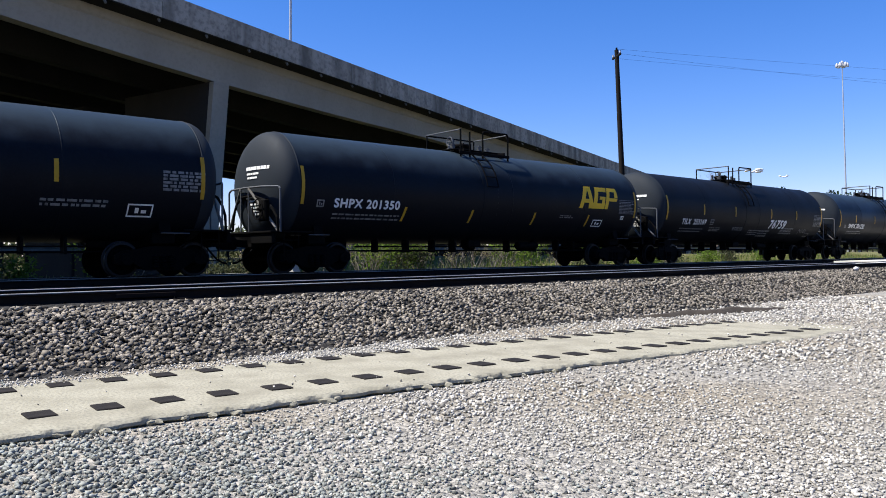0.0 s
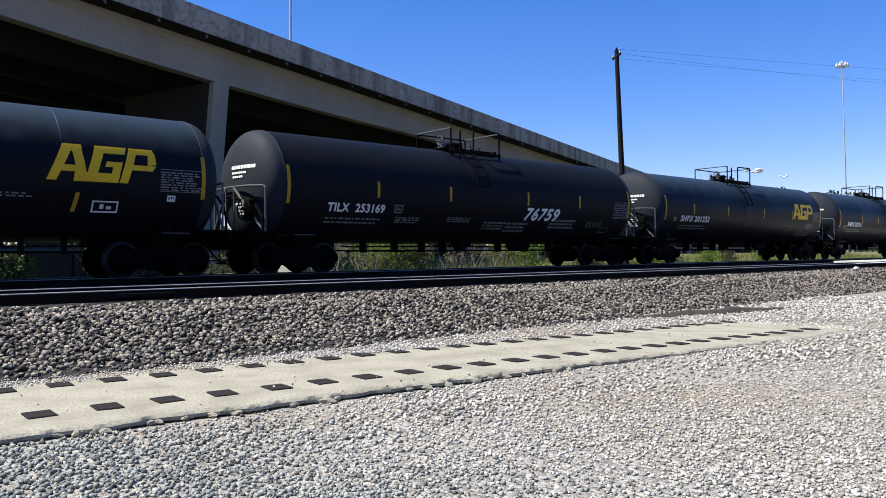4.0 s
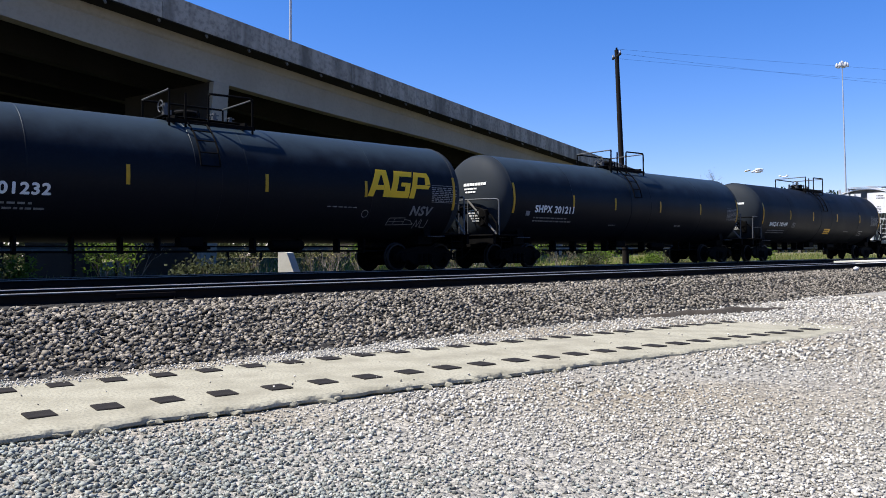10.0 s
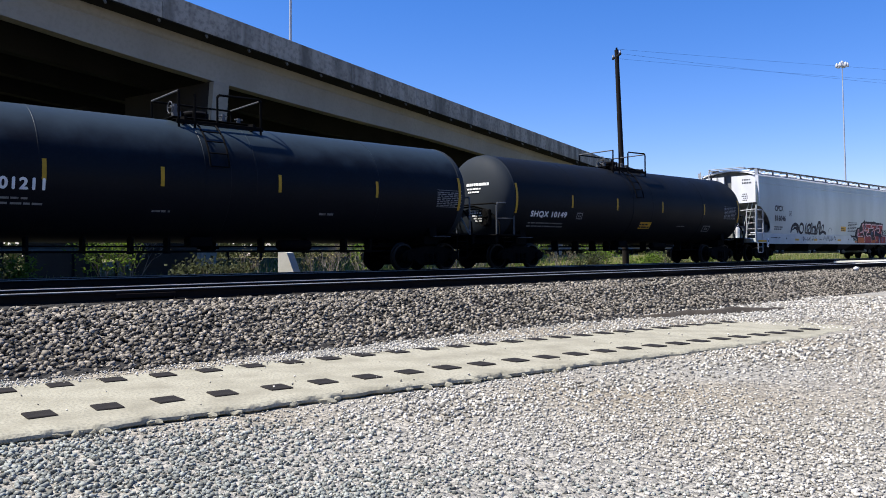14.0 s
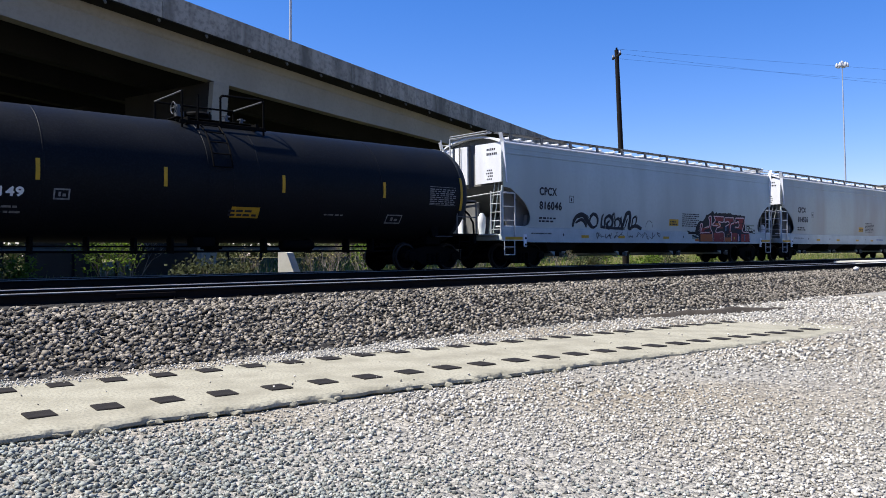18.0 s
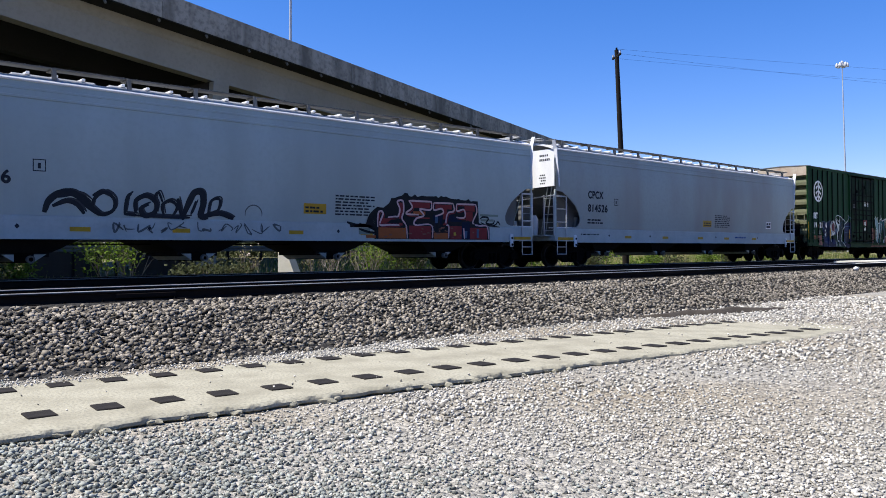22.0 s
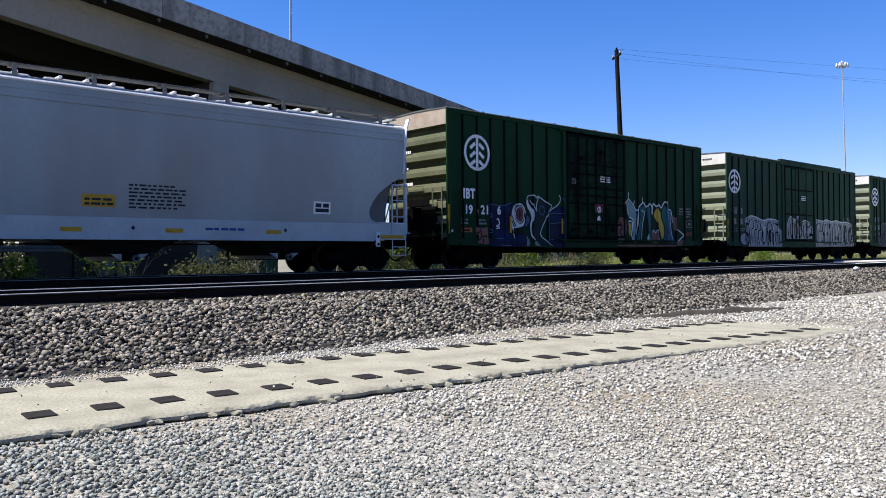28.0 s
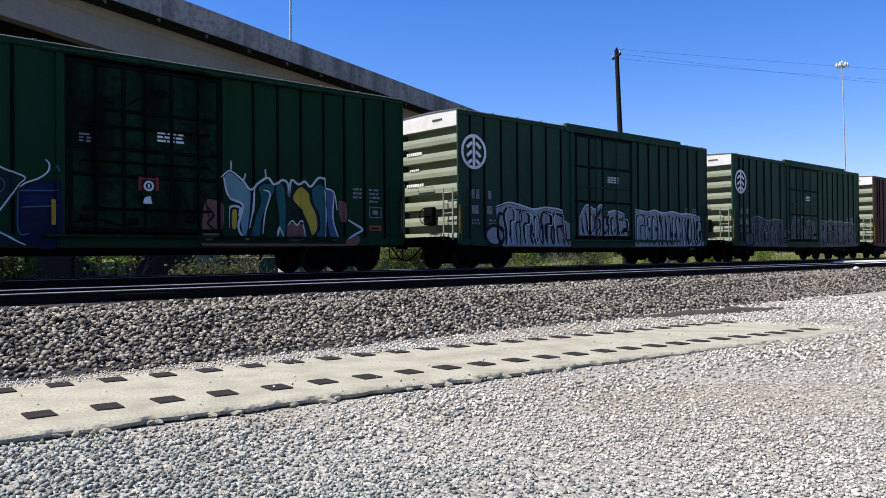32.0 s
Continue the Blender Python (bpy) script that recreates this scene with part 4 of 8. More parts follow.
def letter_drum(car, mark, x, z, w, h, rnd, data=(6.75, 1.95, 1.05, 0.5), reflectors=(), low=False, notice=None):
    on_drum(car, "lettering", text_mesh("lettering", mark, h, WHITE, w), x, z, "white stencilled reporting mark")
    on_drum(car, "small_lettering", strokes("small_lettering", bars(0, 0, w * 1.05, 0.22, 2, rnd, 0.6), FADED, 2), x, z - 0.32, "lines of small white lettering")
    dx, dz, dw, dh = data
    q = bars(0, 0, dw, dh, 8, rnd, 0.5) + [rect(0, dw, dh + 0.02, dh + 0.035), rect(0, dw, -0.035, -0.02)]
    on_drum(car, "data_panel", strokes("data_panel", q, FADED, 2), dx, dz, "grey panel of small stencilled data")
    for rx in reflectors:
        r = rect(-0.045, 0.045, -0.4 if low else -0.23, 0.02 if low else 0.23, 0.16 if low else 0.0)
        on_drum(car, "reflector", strokes("reflector", [r], YELLOW, 5), rx, 1.9 if low else 2.38, "short yellow reflective strip")
    if notice:
        placard(car, *notice)
    on_drum(car, "sill_lettering", strokes("sill_lettering", bars(0, 0, 0.75, 0.05, 1, rnd), FADED, 2), -7.6, 1.04)


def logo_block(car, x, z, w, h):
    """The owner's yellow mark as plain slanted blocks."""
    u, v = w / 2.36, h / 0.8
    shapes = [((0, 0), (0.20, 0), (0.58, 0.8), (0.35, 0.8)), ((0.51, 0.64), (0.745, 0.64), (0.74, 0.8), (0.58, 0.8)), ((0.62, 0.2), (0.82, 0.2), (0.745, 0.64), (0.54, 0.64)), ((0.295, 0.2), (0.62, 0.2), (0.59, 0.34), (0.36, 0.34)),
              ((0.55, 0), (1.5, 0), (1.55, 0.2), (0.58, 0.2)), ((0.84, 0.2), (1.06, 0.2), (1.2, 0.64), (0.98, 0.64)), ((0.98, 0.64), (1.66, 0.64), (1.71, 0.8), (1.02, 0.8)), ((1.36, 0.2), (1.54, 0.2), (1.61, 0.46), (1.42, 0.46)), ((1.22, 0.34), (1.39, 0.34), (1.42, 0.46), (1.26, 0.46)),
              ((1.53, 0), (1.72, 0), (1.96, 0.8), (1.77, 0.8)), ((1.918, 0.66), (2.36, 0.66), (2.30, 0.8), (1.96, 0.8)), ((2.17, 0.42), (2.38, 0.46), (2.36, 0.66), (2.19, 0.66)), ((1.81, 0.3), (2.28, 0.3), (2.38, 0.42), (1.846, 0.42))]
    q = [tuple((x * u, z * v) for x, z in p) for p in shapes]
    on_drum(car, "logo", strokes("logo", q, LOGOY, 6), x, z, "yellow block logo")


def head_lettering(car, rnd):
    """Small white lines on the leading tank end."""
    out = []
    for k, (zz, w) in enumerate(((2.84, 0.95), (2.71, 0.56), (2.60, 0.48), (1.96, 0.40), (1.87, 0.44), (1.78, 0.42), (1.69, 0.44), (1.60, 0.40))):
        start = 0.08 - 0.05 * k
        y = start
        while y > start - w:
            out.append((y, zz, rnd.uniform(0.06, 0.15), 0.095 if k == 0 else 0.055))
            y -= out[-1][2] + 0.018
    m = MB()
    for y, z, w, h in out:
        vs = []
        for yy, zz in ((y, z), (y - w, z), (y - w, z + h), (y, z + h)):
            rr = min(0.999, math.hypot(yy, zz - ZC) / (R - 0.01))
            vs.append((-(HALF + 0.06 + 0.66 * math.sqrt(1 - rr * rr) ** 0.94 + 0.02), yy, zz))
        m.add(vs, [(0, 1, 2, 3)])
    part("head_lettering", m, WHITE, car, "small white lines of stencilling")


rr = random.Random(21)
on_drum(tank_0, "data_panel", strokes("data_panel", bars(0, 0, 1.05, 0.5, 6, rr, 0.3), FADED, 2), 6.75, 2.05, "grey panel of small stencilled data")
on_drum(tank_0, "small_lettering", strokes("small_lettering", bars(0, 0, 1.5, 0.2, 2, rr), FADED, 2), 4.1, 1.62)
placard(tank_0, 5.98, 1.42, 0.6, 0.3, WHITE)
on_drum(tank_0, "reflector", strokes("reflector", [rect(-0.05, 0.05, -0.25, 0.25)], YELLOW, 5), 4.4, 2.38)
letter_drum(tank_a, "SHPX 201350", -6.62, 1.83, 2.32, 0.24, rr, (6.68, 2.06, 1.02, 0.46), (-4.1, -1.3, 1.75, 4.78), True, (-7.2, 1.82, 0.24, 0.2))
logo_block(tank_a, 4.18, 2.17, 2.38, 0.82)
placard(tank_a, 5.17, 1.5, 0.58, 0.26, WHITE)
placard(tank_a, 6.86, 1.8, 0.2, 0.14, WHITE)
on_drum(tank_a, "small_lettering", strokes("small_lettering", bars(0, 0, 0.75, 0.12, 2, rr), FADED, 2), 3.18, 1.78)
letter_drum(tank_b, "TILX  253169", -6.38, 1.72, 1.98, 0.23, rr, (6.8, 1.86, 1.1, 0.55), (-4.68, -1.83, 1.81, 4.66), False, (-4.02, 1.73, 0.3, 0.24))
on_drum(tank_b, "chalked_number", leaning(text_mesh("chalked_number", "76759", 0.40, WHITE, 1.75), 0.3), 1.72, 1.66, "large white hand-painted number")
for x, z, w, h in ((-0.15, 1.32, 1.1, 0.28), (0.98, 1.25, 1.05, 0.36), (3.2, 1.4, 1.4, 0.36), (-3.9, 1.45, 1.0, 0.2), (-1.8, 1.52, 1.05, 0.16)):
    on_drum(tank_b, "small_lettering", strokes("small_lettering", bars(0, 0, w, h, 3, rr), FADED, 2), x, z)
sc = []
for k in range(5):
    x, z = 5.4 + k * 0.19, 1.55
    t = [2 * math.pi * i / 8 + k for i in range(7)]
    sc += ribbon([(x - 0.05, z - 0.1), (x - 0.03, z + 0.12)] + [(x + 0.06 * math.cos(a), z + 0.04 + 0.09 * math.sin(a)) for a in t], 0.02)
sc += ribbon([(6.3, 1.45), (6.75, 1.47), (6.8, 1.3), (6.33, 1.28), (6.3, 1.45)], 0.02)
on_drum(tank_b, "scrawl", strokes("scrawl", sc, FADED, 2), 0, 0, "thin white scrawl")
letter_drum(tank, "SHPX 201232", -6.42, 1.84, 2.36, 0.24, rr, (6.82, 2.13, 1.05, 0.46), (-5.42, -2.43, 1.13, 4.31), False, (-7.0, 1.83, 0.22, 0.17))
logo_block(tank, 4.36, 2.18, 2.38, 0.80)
on_drum(tank, "chalked_word", leaning(text_mesh("chalked_word", "NSV", 0.27, FADED, 0.8), 0.25), 6.05, 1.68, "hand-drawn white letters")
sc = ribbon([(5.33, 1.58), (5.93, 1.6), (5.90, 1.40), (5.28, 1.38), (5.33, 1.58)], 0.022) + ribbon([(5.55, 1.58), (5.53, 1.39)], 0.02) + ribbon([(5.93, 1.55), (6.15, 1.53), (6.3, 1.42), (5.9, 1.4)], 0.022)
sc += ribbon([(6.35, 1.3), (6.4, 1.56), (6.5, 1.34), (6.56, 1.58)], 0.025) + ribbon([(6.6, 1.56), (6.62, 1.34), (6.82, 1.33), (6.85, 1.58)], 0.025) + ribbon([(5.35, 1.48), (5.9, 1.5)], 0.015)
on_drum(tank, "scrawl", strokes("scrawl", sc, FADED, 2), 0, 0, "white scrawled tag")
on_drum(tank, "small_lettering", strokes("small_lettering", bars(0, 0, 1.0, 0.05, 1, rr), FADED, 2), 3.05, 1.83)
letter_drum(tank_d, "SHPX 201211", -6.55, 1.94, 2.12, 0.24, rr, (6.8, 2.0, 1.05, 0.46), (-4.45, -1.87, 1.27, 4.46), False, None)
on_drum(tank_d, "placard", strokes("placard", [rect(0, 0.2, 0, 0.16)], FADED, 3), -7.0, 1.81, "small faded placard")
on_drum(tank_d, "small_lettering", strokes("small_lettering", bars(0, 0, 0.45, 0.08, 1, rr), FADED, 2), -2.05, 1.55)
on_drum(tank_d, "small_lettering", strokes("small_lettering", bars(0, 0, 0.6, 0.1, 1, rr), FADED, 2), 2.6, 1.6)
letter_drum(tank_e, "SHQX 10149", -6.87, 1.76, 1.95, 0.22, rr, (6.42, 2.05, 1.08, 0.50), (-4.66, -1.88, 1.30, 4.65), False, (-4.33, 1.75, 0.34, 0.24))
on_drum(tank_e, "notice_panel", strokes("notice_panel", [rect(0, 0.92, 0, 0.27)], YELLOW, 4), -0.24, 1.47, "yellow notice panel")
on_drum(tank_e, "notice_lettering", strokes("notice_lettering", bars(0.05, 0.04, 0.8, 0.2, 2, rr), STENCIL, 2), -0.24, 1.47).data.transform(Matrix.Translation((0, -0.006, 0)))
on_drum(tank_e, "small_lettering", strokes("small_lettering", bars(0, 0, 0.84, 0.06, 1, rr), FADED, 2), 2.68, 1.6)
placard(tank_e, 4.87, 1.42, 0.58, 0.26, FADED)
# two of the cars keep a blacker, flatter paint
for c in (tank_b, tank_e):
    for o in c.children:
        if o.type == "MESH" and o.data.materials and o.data.materials[0] == BLACK:
            o.data = o.data.copy()
            o.data.materials[0] = BLACK_FLAT
on_drum(tank, "round_mark", strokes("round_mark", ribbon([(0.11 * math.cos(t), 0.1 * math.sin(t)) for t in [k * math.pi / 8 for k in range(17)]], 0.02), FADED, 2), 4.38, 1.68)
for c in (tank_0, tank_a, tank_b, tank, tank_d, tank_e):
    head_lettering(c, rr)
for c, l in ((tank_0, "black railway tank car with faded data panel, rolling past"), (tank_a, "black tank car with yellow block logo and white numbers"),
             (tank_b, "black tank car with white numbers and hand-painted figures"), (tank, "black tank car with yellow logo and white scrawled tag"),
             (tank_d, "black tank car with white numbers and a faded placard"), (tank_e, "black tank car with white numbers and yellow notice")):
    tagged(c, l)


# ---- covered hoppers ----
HL = 18.72


def curved_side(z):
    """Half width of the hopper's bowed side at height z."""
    t = (z - 1.4) / (4.25 - 1.4)
    return 1.5 + 0.05 * math.sin(math.pi * min(1, max(0, t))) - 0.06 * max(0, t - 0.75) * 4


def hopper_car(x_front, rear):
    """A covered hopper; its origin stands HL / 2 behind the front end, its rear end at x = rear."""
    front = -HL / 2
    car = thing("covered_hopper", pose(x_front - front, TRACK2, 0), "light grey covered hopper car", "hopper car", "cars of the freight train")

    def end(s, d):
        """The place d metres in from the end s."""
        return (front + d) if s < 0 else (rear - d)

    def span(s, d0, d1):
        return min(end(s, d0), end(s, d1)), max(end(s, d0), end(s, d1))
    # side sheets, cut away at the ends by the sloping bays
    fin = [(0.0, 2.75), (0.34, 2.72), (0.55, 2.61), (0.80, 2.45), (1.08, 2.24), (1.27, 1.99), (1.37, 1.77), (1.36, 1.62), (1.28, 1.50), (1.1, 1.44)]

    def cut(z):
        """How far in from the end the sheet starts at height z."""
        if z >= 2.75:
            return 0.0
        for (x0, z0), (x1, z1) in zip(fin, fin[1:]):
            if z1 <= z <= z0:
                return x0 + (x1 - x0) * (z0 - z) / (z0 - z1)
        return 1.1 if z > 1.40 else 0.0
    zs = [1.395, 1.44, 1.5, 1.56, 1.62, 1.70, 1.77, 1.88, 1.99, 2.1, 2.24, 2.34, 2.45, 2.53, 2.61, 2.67, 2.72, 2.751, 2.9, 3.1, 3.3, 3.5, 3.7, 3.885, 3.9, 4.0, 4.12, 4.2, 4.25]
    xs = [front + 1.7 + (rear - front - 3.4) * i / 10 for i in range(11)]
    seams = [front + (rear - front) * k for k in (0.25, 0.5, 0.75)]
    for s in (-1, 1):
        rows = []
        for z in zs:
            c = cut(z)
            y = s * (curved_side(z) + (0.012 if 3.89 < z else 0))
            rows.append([(front + c, y, z)] + [(x, y, z) for x in xs] + [(rear - c, y, z)])
        m = MB().sheet(rows)
        m.sheet([[(p[0], p[1] - s * 0.03, p[2]) for p in r] for r in rows])
        part("side_sheet", m, HOPGREY, car, "bowed light grey steel side", smooth=35)
        for x in seams:
            seam = MB().sheet([[(x - 0.02, s * (curved_side(z) + 0.004), z), (x + 0.02, s * (curved_side(z) + 0.004), z)] for z in zs if z < 3.9])
            part("side_seam", seam, HOPGREY, car)
        for z in (3.90, 4.08):
            y = curved_side(z) + 0.012
            part("side_bead", MB().prism([(s * (y - 0.01), z - 0.035), (s * (y + 0.014), z - 0.02), (s * (y + 0.014), z + 0.02), (s * (y - 0.01), z + 0.035)], "x", front + 0.05, rear - 0.05), HOPGREY, car)
        # side sill
        part("side_sill", MB().prism([(s * 1.51, 0.93), (s * 1.51, 1.37), (s * 1.49, 1.40), (s * 1.40, 1.40), (s * 1.40, 0.98), (s * 1.36, 0.93)], "x", front, rear), HOPSILL, car, "pale grey side sill")
        part("sill_lip", MB().box(front + 1.2, rear - 1.2, min(s * 1.4, s * 1.535), max(s * 1.4, s * 1.535), 0.885, 0.928), HOPSILL, car)
        # bright roof edge, running boards on bent brackets
        part("roof_edge", MB().prism([(s * 1.42, 4.235), (s * 1.475, 4.235), (s * 1.49, 4.265), (s * 1.475, 4.29), (s * 1.40, 4.30)], "x", front - 0.02, rear + 0.02), HOPEND, car, "pale roof edge angle")
        third = (rear - front) / 3
        for k in range(3):
            g = MB().box(front + 0.25 + k * (third - 0.1), front + 0.22 + (k + 1) * (third - 0.1), min(s * 0.86, s * 1.20), max(s * 0.86, s * 1.20), 4.635, 4.66, 0.004)
            for j in range(int(third / 0.3)):
                xx = front + 0.4 + k * (third - 0.1) + j * 0.3
                g.box(xx, xx + 0.03, min(s * 0.88, s * 1.19), max(s * 0.88, s * 1.19), 4.66, 4.672)
            part("running_board", g, DIMSTEEL, car, "galvanised running board")
        n = int((rear - front - 1.4) / 1.525) + 1
        for i in range(n):
            x = front + 0.72 + i * (rear - front - 1.44) / (n - 1)
            b = MB().prism([(s * 1.27, 4.38), (s * 1.20, 4.40), (s * 1.16, 4.635), (s * 1.23, 4.635)], "x", x - 0.045, x + 0.045)
            b.box(x - 0.05, x + 0.05, min(s * 0.84, s * 1.24), max(s * 0.84, s * 1.24), 4.605, 4.634)
            part("board_bracket", b, GUARD, car, "dull grey bracket")
    rows = []
    for k in range(17):
        a = -1.42 + 2.84 * k / 16
        z = 4.29 + 0.26 * (1 - (abs(a) / 1.42) ** 2.4)
        rows.append([(front + (rear - front) * i / 6, a, z) for i in range(7)])
    part("roof", MB().sheet(rows), HOPTOP, car, "curved pale roof", smooth=40)
    nh = int((rear - front - 2.0) / 2.03)
    for i in range(nh):
        x = front + 1.2 + i * (rear - front - 2.4) / nh
        part("roof_hatch", MB().box(x, x + 1.85, -0.33, 0.33, 4.54, 4.64, 0.04), HOPROOF, car)
        for dx in (0.3, 0.9, 1.5):
            part("hatch_latch", MB().box(x + dx, x + dx + 0.08, -0.40, 0.40, 4.63, 4.69, 0.01), HOPEND, car)
    # ends
    for s in (-1, 1):
        n = 12
        top = [(-1.42 + 2.84 * k / n, 4.27 + 0.26 * (1 - (abs(-1.42 + 2.84 * k / n) / 1.42) ** 2.4)) for k in range(n + 1)]
        # sheet and webs are coloured dark for the shade behind panels and visor
        part("end_sheet", MB().prism([(-1.45, 2.86), (1.45, 2.86)] + [(y, z) for y, z in reversed(top)], "x", *span(s, 0.24, 0.20)), HOPBAY, car, "recessed end sheet, its shade painted in dark grey")
        for y0, y1 in ((-1.44, -0.20), (0.20, 0.84), (0.96, 1.44)):
            part("end_panel", MB().prism([(y0, 2.93), (y1, 2.90), (y1, 4.27), (y0, 4.27)], "x", *span(s, 0.06, 0.0)), HOPEND, car, "white painted end panel")
            part("panel_web", MB().box(*span(s, 0.20, 0.06), y0 + 0.01, y0 + 0.04, 2.80, 4.30), HOPBAY, car)
        # roof visor over the end
        part("end_visor", MB().prism([(y, z - 0.02) for y, z in top] + [(y, z + 0.045) for y, z in reversed(top)], "x", *span(s, 0.25, -0.05)), HOPEND, car, "white roof visor")
        for zz, y0, ww, hh in ((4.02, -1.16, 0.42, 0.07), (3.86, -1.24, 0.52, 0.08), (3.32, -1.0, 0.22, 0.05), (3.22, -1.04, 0.30, 0.05), (3.12, -1.04, 0.26, 0.05), (3.02, -1.0, 0.22, 0.05)):
            m, y = MB(), y0
            while y < y0 + ww - 0.03:
                m.box(*span(s, 0.0, -0.006), y, y + 0.055, zz, zz + hh)
                y += 0.085
            part("end_lettering", m, STENCIL, car)
        # flared corner plate and corner post
        for y in (-1.47, 1.47):
            o = 1 if y > 0 else -1
            part("corner_post", MB().box(*span(s, 0.05, -0.03), y - 0.03, y + 0.03, 1.0, 2.8, 0.01), HOPSILL, car)
            f = MB()
            pts = [(-0.12, 4.56), (-0.02, 4.26), (0.12, 2.9)]
            vs = [(end(s, d + dd), y + o * w, z) for dd in (0.0, 0.03) for d, z in pts for w in (-0.03, 0.12)]
            f.add(vs, [(0, 1, 3, 2), (2, 3, 5, 4), (6, 8, 9, 7), (8, 10, 11, 9), (0, 2, 8, 6), (2, 4, 10, 8), (1, 7, 9, 3), (3, 9, 11, 5), (0, 6, 7, 1), (4, 5, 11, 10)])
            part("corner_plate", f, HOPEND, car, "white flared corner plate")
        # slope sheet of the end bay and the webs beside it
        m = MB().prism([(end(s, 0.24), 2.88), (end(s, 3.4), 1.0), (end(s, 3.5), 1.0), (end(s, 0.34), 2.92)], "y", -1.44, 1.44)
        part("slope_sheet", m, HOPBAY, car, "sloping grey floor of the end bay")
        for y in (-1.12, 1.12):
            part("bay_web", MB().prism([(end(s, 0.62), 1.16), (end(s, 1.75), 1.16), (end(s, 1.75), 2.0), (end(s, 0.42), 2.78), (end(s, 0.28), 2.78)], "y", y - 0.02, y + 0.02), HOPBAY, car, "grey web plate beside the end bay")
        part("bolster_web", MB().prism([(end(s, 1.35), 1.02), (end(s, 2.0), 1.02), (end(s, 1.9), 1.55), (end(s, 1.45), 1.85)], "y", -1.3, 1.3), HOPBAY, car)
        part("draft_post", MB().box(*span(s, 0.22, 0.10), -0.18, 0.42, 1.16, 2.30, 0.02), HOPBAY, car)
        part("end_sill", MB().box(*span(s, 0.5, -0.02), -1.48, 1.48, 0.95, 1.16, 0.02), HOPSILL, car)
        part("corner_deck", MB().box(*span(s, 1.15, 0.0), -1.50, -1.15, 1.40, 1.44, 0.01), HOPEND, car)
        part("end_platform", MB().box(*span(s, -0.03, -0.35), -1.3, 1.3, 1.12, 1.16, 0.008), HOPSILL, car)
        # side ladder between the corner post and an outer stile
        for y in (-1.53, 1.53):
            m = MB().box(*span(s, 0.57, 0.53), y - 0.03, y + 0.01, 1.1, 2.56, 0.005)
            for z in (1.62, 2.09, 2.54):
                m.rod((end(s, 0.0), y - 0.01, z), (end(s, 0.55), y - 0.01, z), 0.018, 6)
            part("side_ladder", m, MAST, car, "pale steel side ladder")
            part("sill_step", MB().path([(end(s, 0.04), y, 0.95), (end(s, 0.04), y, 0.46), (end(s, 0.54), y, 0.46), (end(s, 0.54), y, 0.95)], 0.019, 6).rod((end(s, 0.04), y, 0.72), (end(s, 0.54), y, 0.72), 0.016, 6), MAST, car)
        m = MB()
        for y in (-1.46, -1.0):
            m.box(*span(s, -0.04, -0.08), y - 0.02, y + 0.02, 1.12, 2.62, 0.004)
        for i in range(5):
            m.rod((end(s, -0.06), -1.46, 1.32 + i * 0.29), (end(s, -0.06), -1.0, 1.32 + i * 0.29), 0.014, 6)
        part("end_ladder", m, MAST, car, "pale steel end ladder")
        m = MB()
        for y in (0.95, 1.42):
            m.box(*span(s, -0.11, -0.15), y - 0.02, y + 0.02, 1.1, 4.62, 0.004)
        for i in range(11):
            m.rod((end(s, -0.13), 0.95, 1.3 + i * 0.31), (end(s, -0.13), 1.42, 1.3 + i * 0.31), 0.014, 6)
        part("end_ladder", m, MAST, car, "pale steel end ladder")
        part("end_handrail", MB().path([(end(s, -0.06), 0.9, 2.45), (end(s, -0.06), -1.46, 2.58), (end(s, 0.5), -1.52, 2.56)], 0.02, 6), MAST, car)
        part("brake_pipe", MB().rod((end(s, -0.05), 0.55, 1.1), (end(s, -0.05), 0.55, 4.3), 0.022, 6), HOPBAY, car)
        for y in (-0.75, -0.55):
            part("diagonal_strut", MB().rod((end(s, 0.1), y - 0.5, 2.95), (end(s, 0.3), y, 1.2), 0.02, 6), HOPGREY, car)
        m = MB().box(*span(s, 0.05, -0.12), -0.95, 1.0, 4.60, 4.63, 0.004)
        m.path([(end(s, 0.05), -0.95, 4.63), (end(s, -0.12), -0.9, 4.68), (end(s, -0.12), 0.95, 4.68), (end(s, 0.05), 1.0, 4.63)], 0.02, 6)
        part("crossover_board", m, HOPROOF, car)
        part("jacking_pad", MB().box(*span(s, 1.15, 1.0), -1.56, -1.5, 0.72, 1.16, 0.02), HOPEND, car)
        for zz in (0.80, 1.02):
            part("pad_hole", MB().rod((end(s, 1.075), -1.563, zz), (end(s, 1.075), -1.5, zz), 0.045, 10), IRON, car)
        part("side_reflector", MB().box(*span(s, 0.1, 0.95), -1.526, -1.512, 0.97, 1.07), YELLOW, car, "yellow reflective strip")
        truck(car, end(s, 1.45))
        coupler(car, end(s, -0.70), s)
    # brake gear on the leading platform
    m = MB().box(front - 0.30, front - 0.12, 0.55, 1.0, 1.35, 2.1, 0.04)
    m.box(front - 0.28, front - 0.2, 0.2, 0.45, 1.16, 1.7, 0.02)
    ring = [(front - 0.36, 0.75 + 0.27 * math.cos(2 * math.pi * i / 18), 1.9 + 0.27 * math.sin(2 * math.pi * i / 18)) for i in range(19)]
    m.path(ring, 0.016, 6)
    for i in range(0, 18, 3):
        m.rod((front - 0.36, 0.75, 1.9), ring[i], 0.01, 5)
    part("brake_wheel", m, HOPEND, car, "pale brake wheel and gear box")
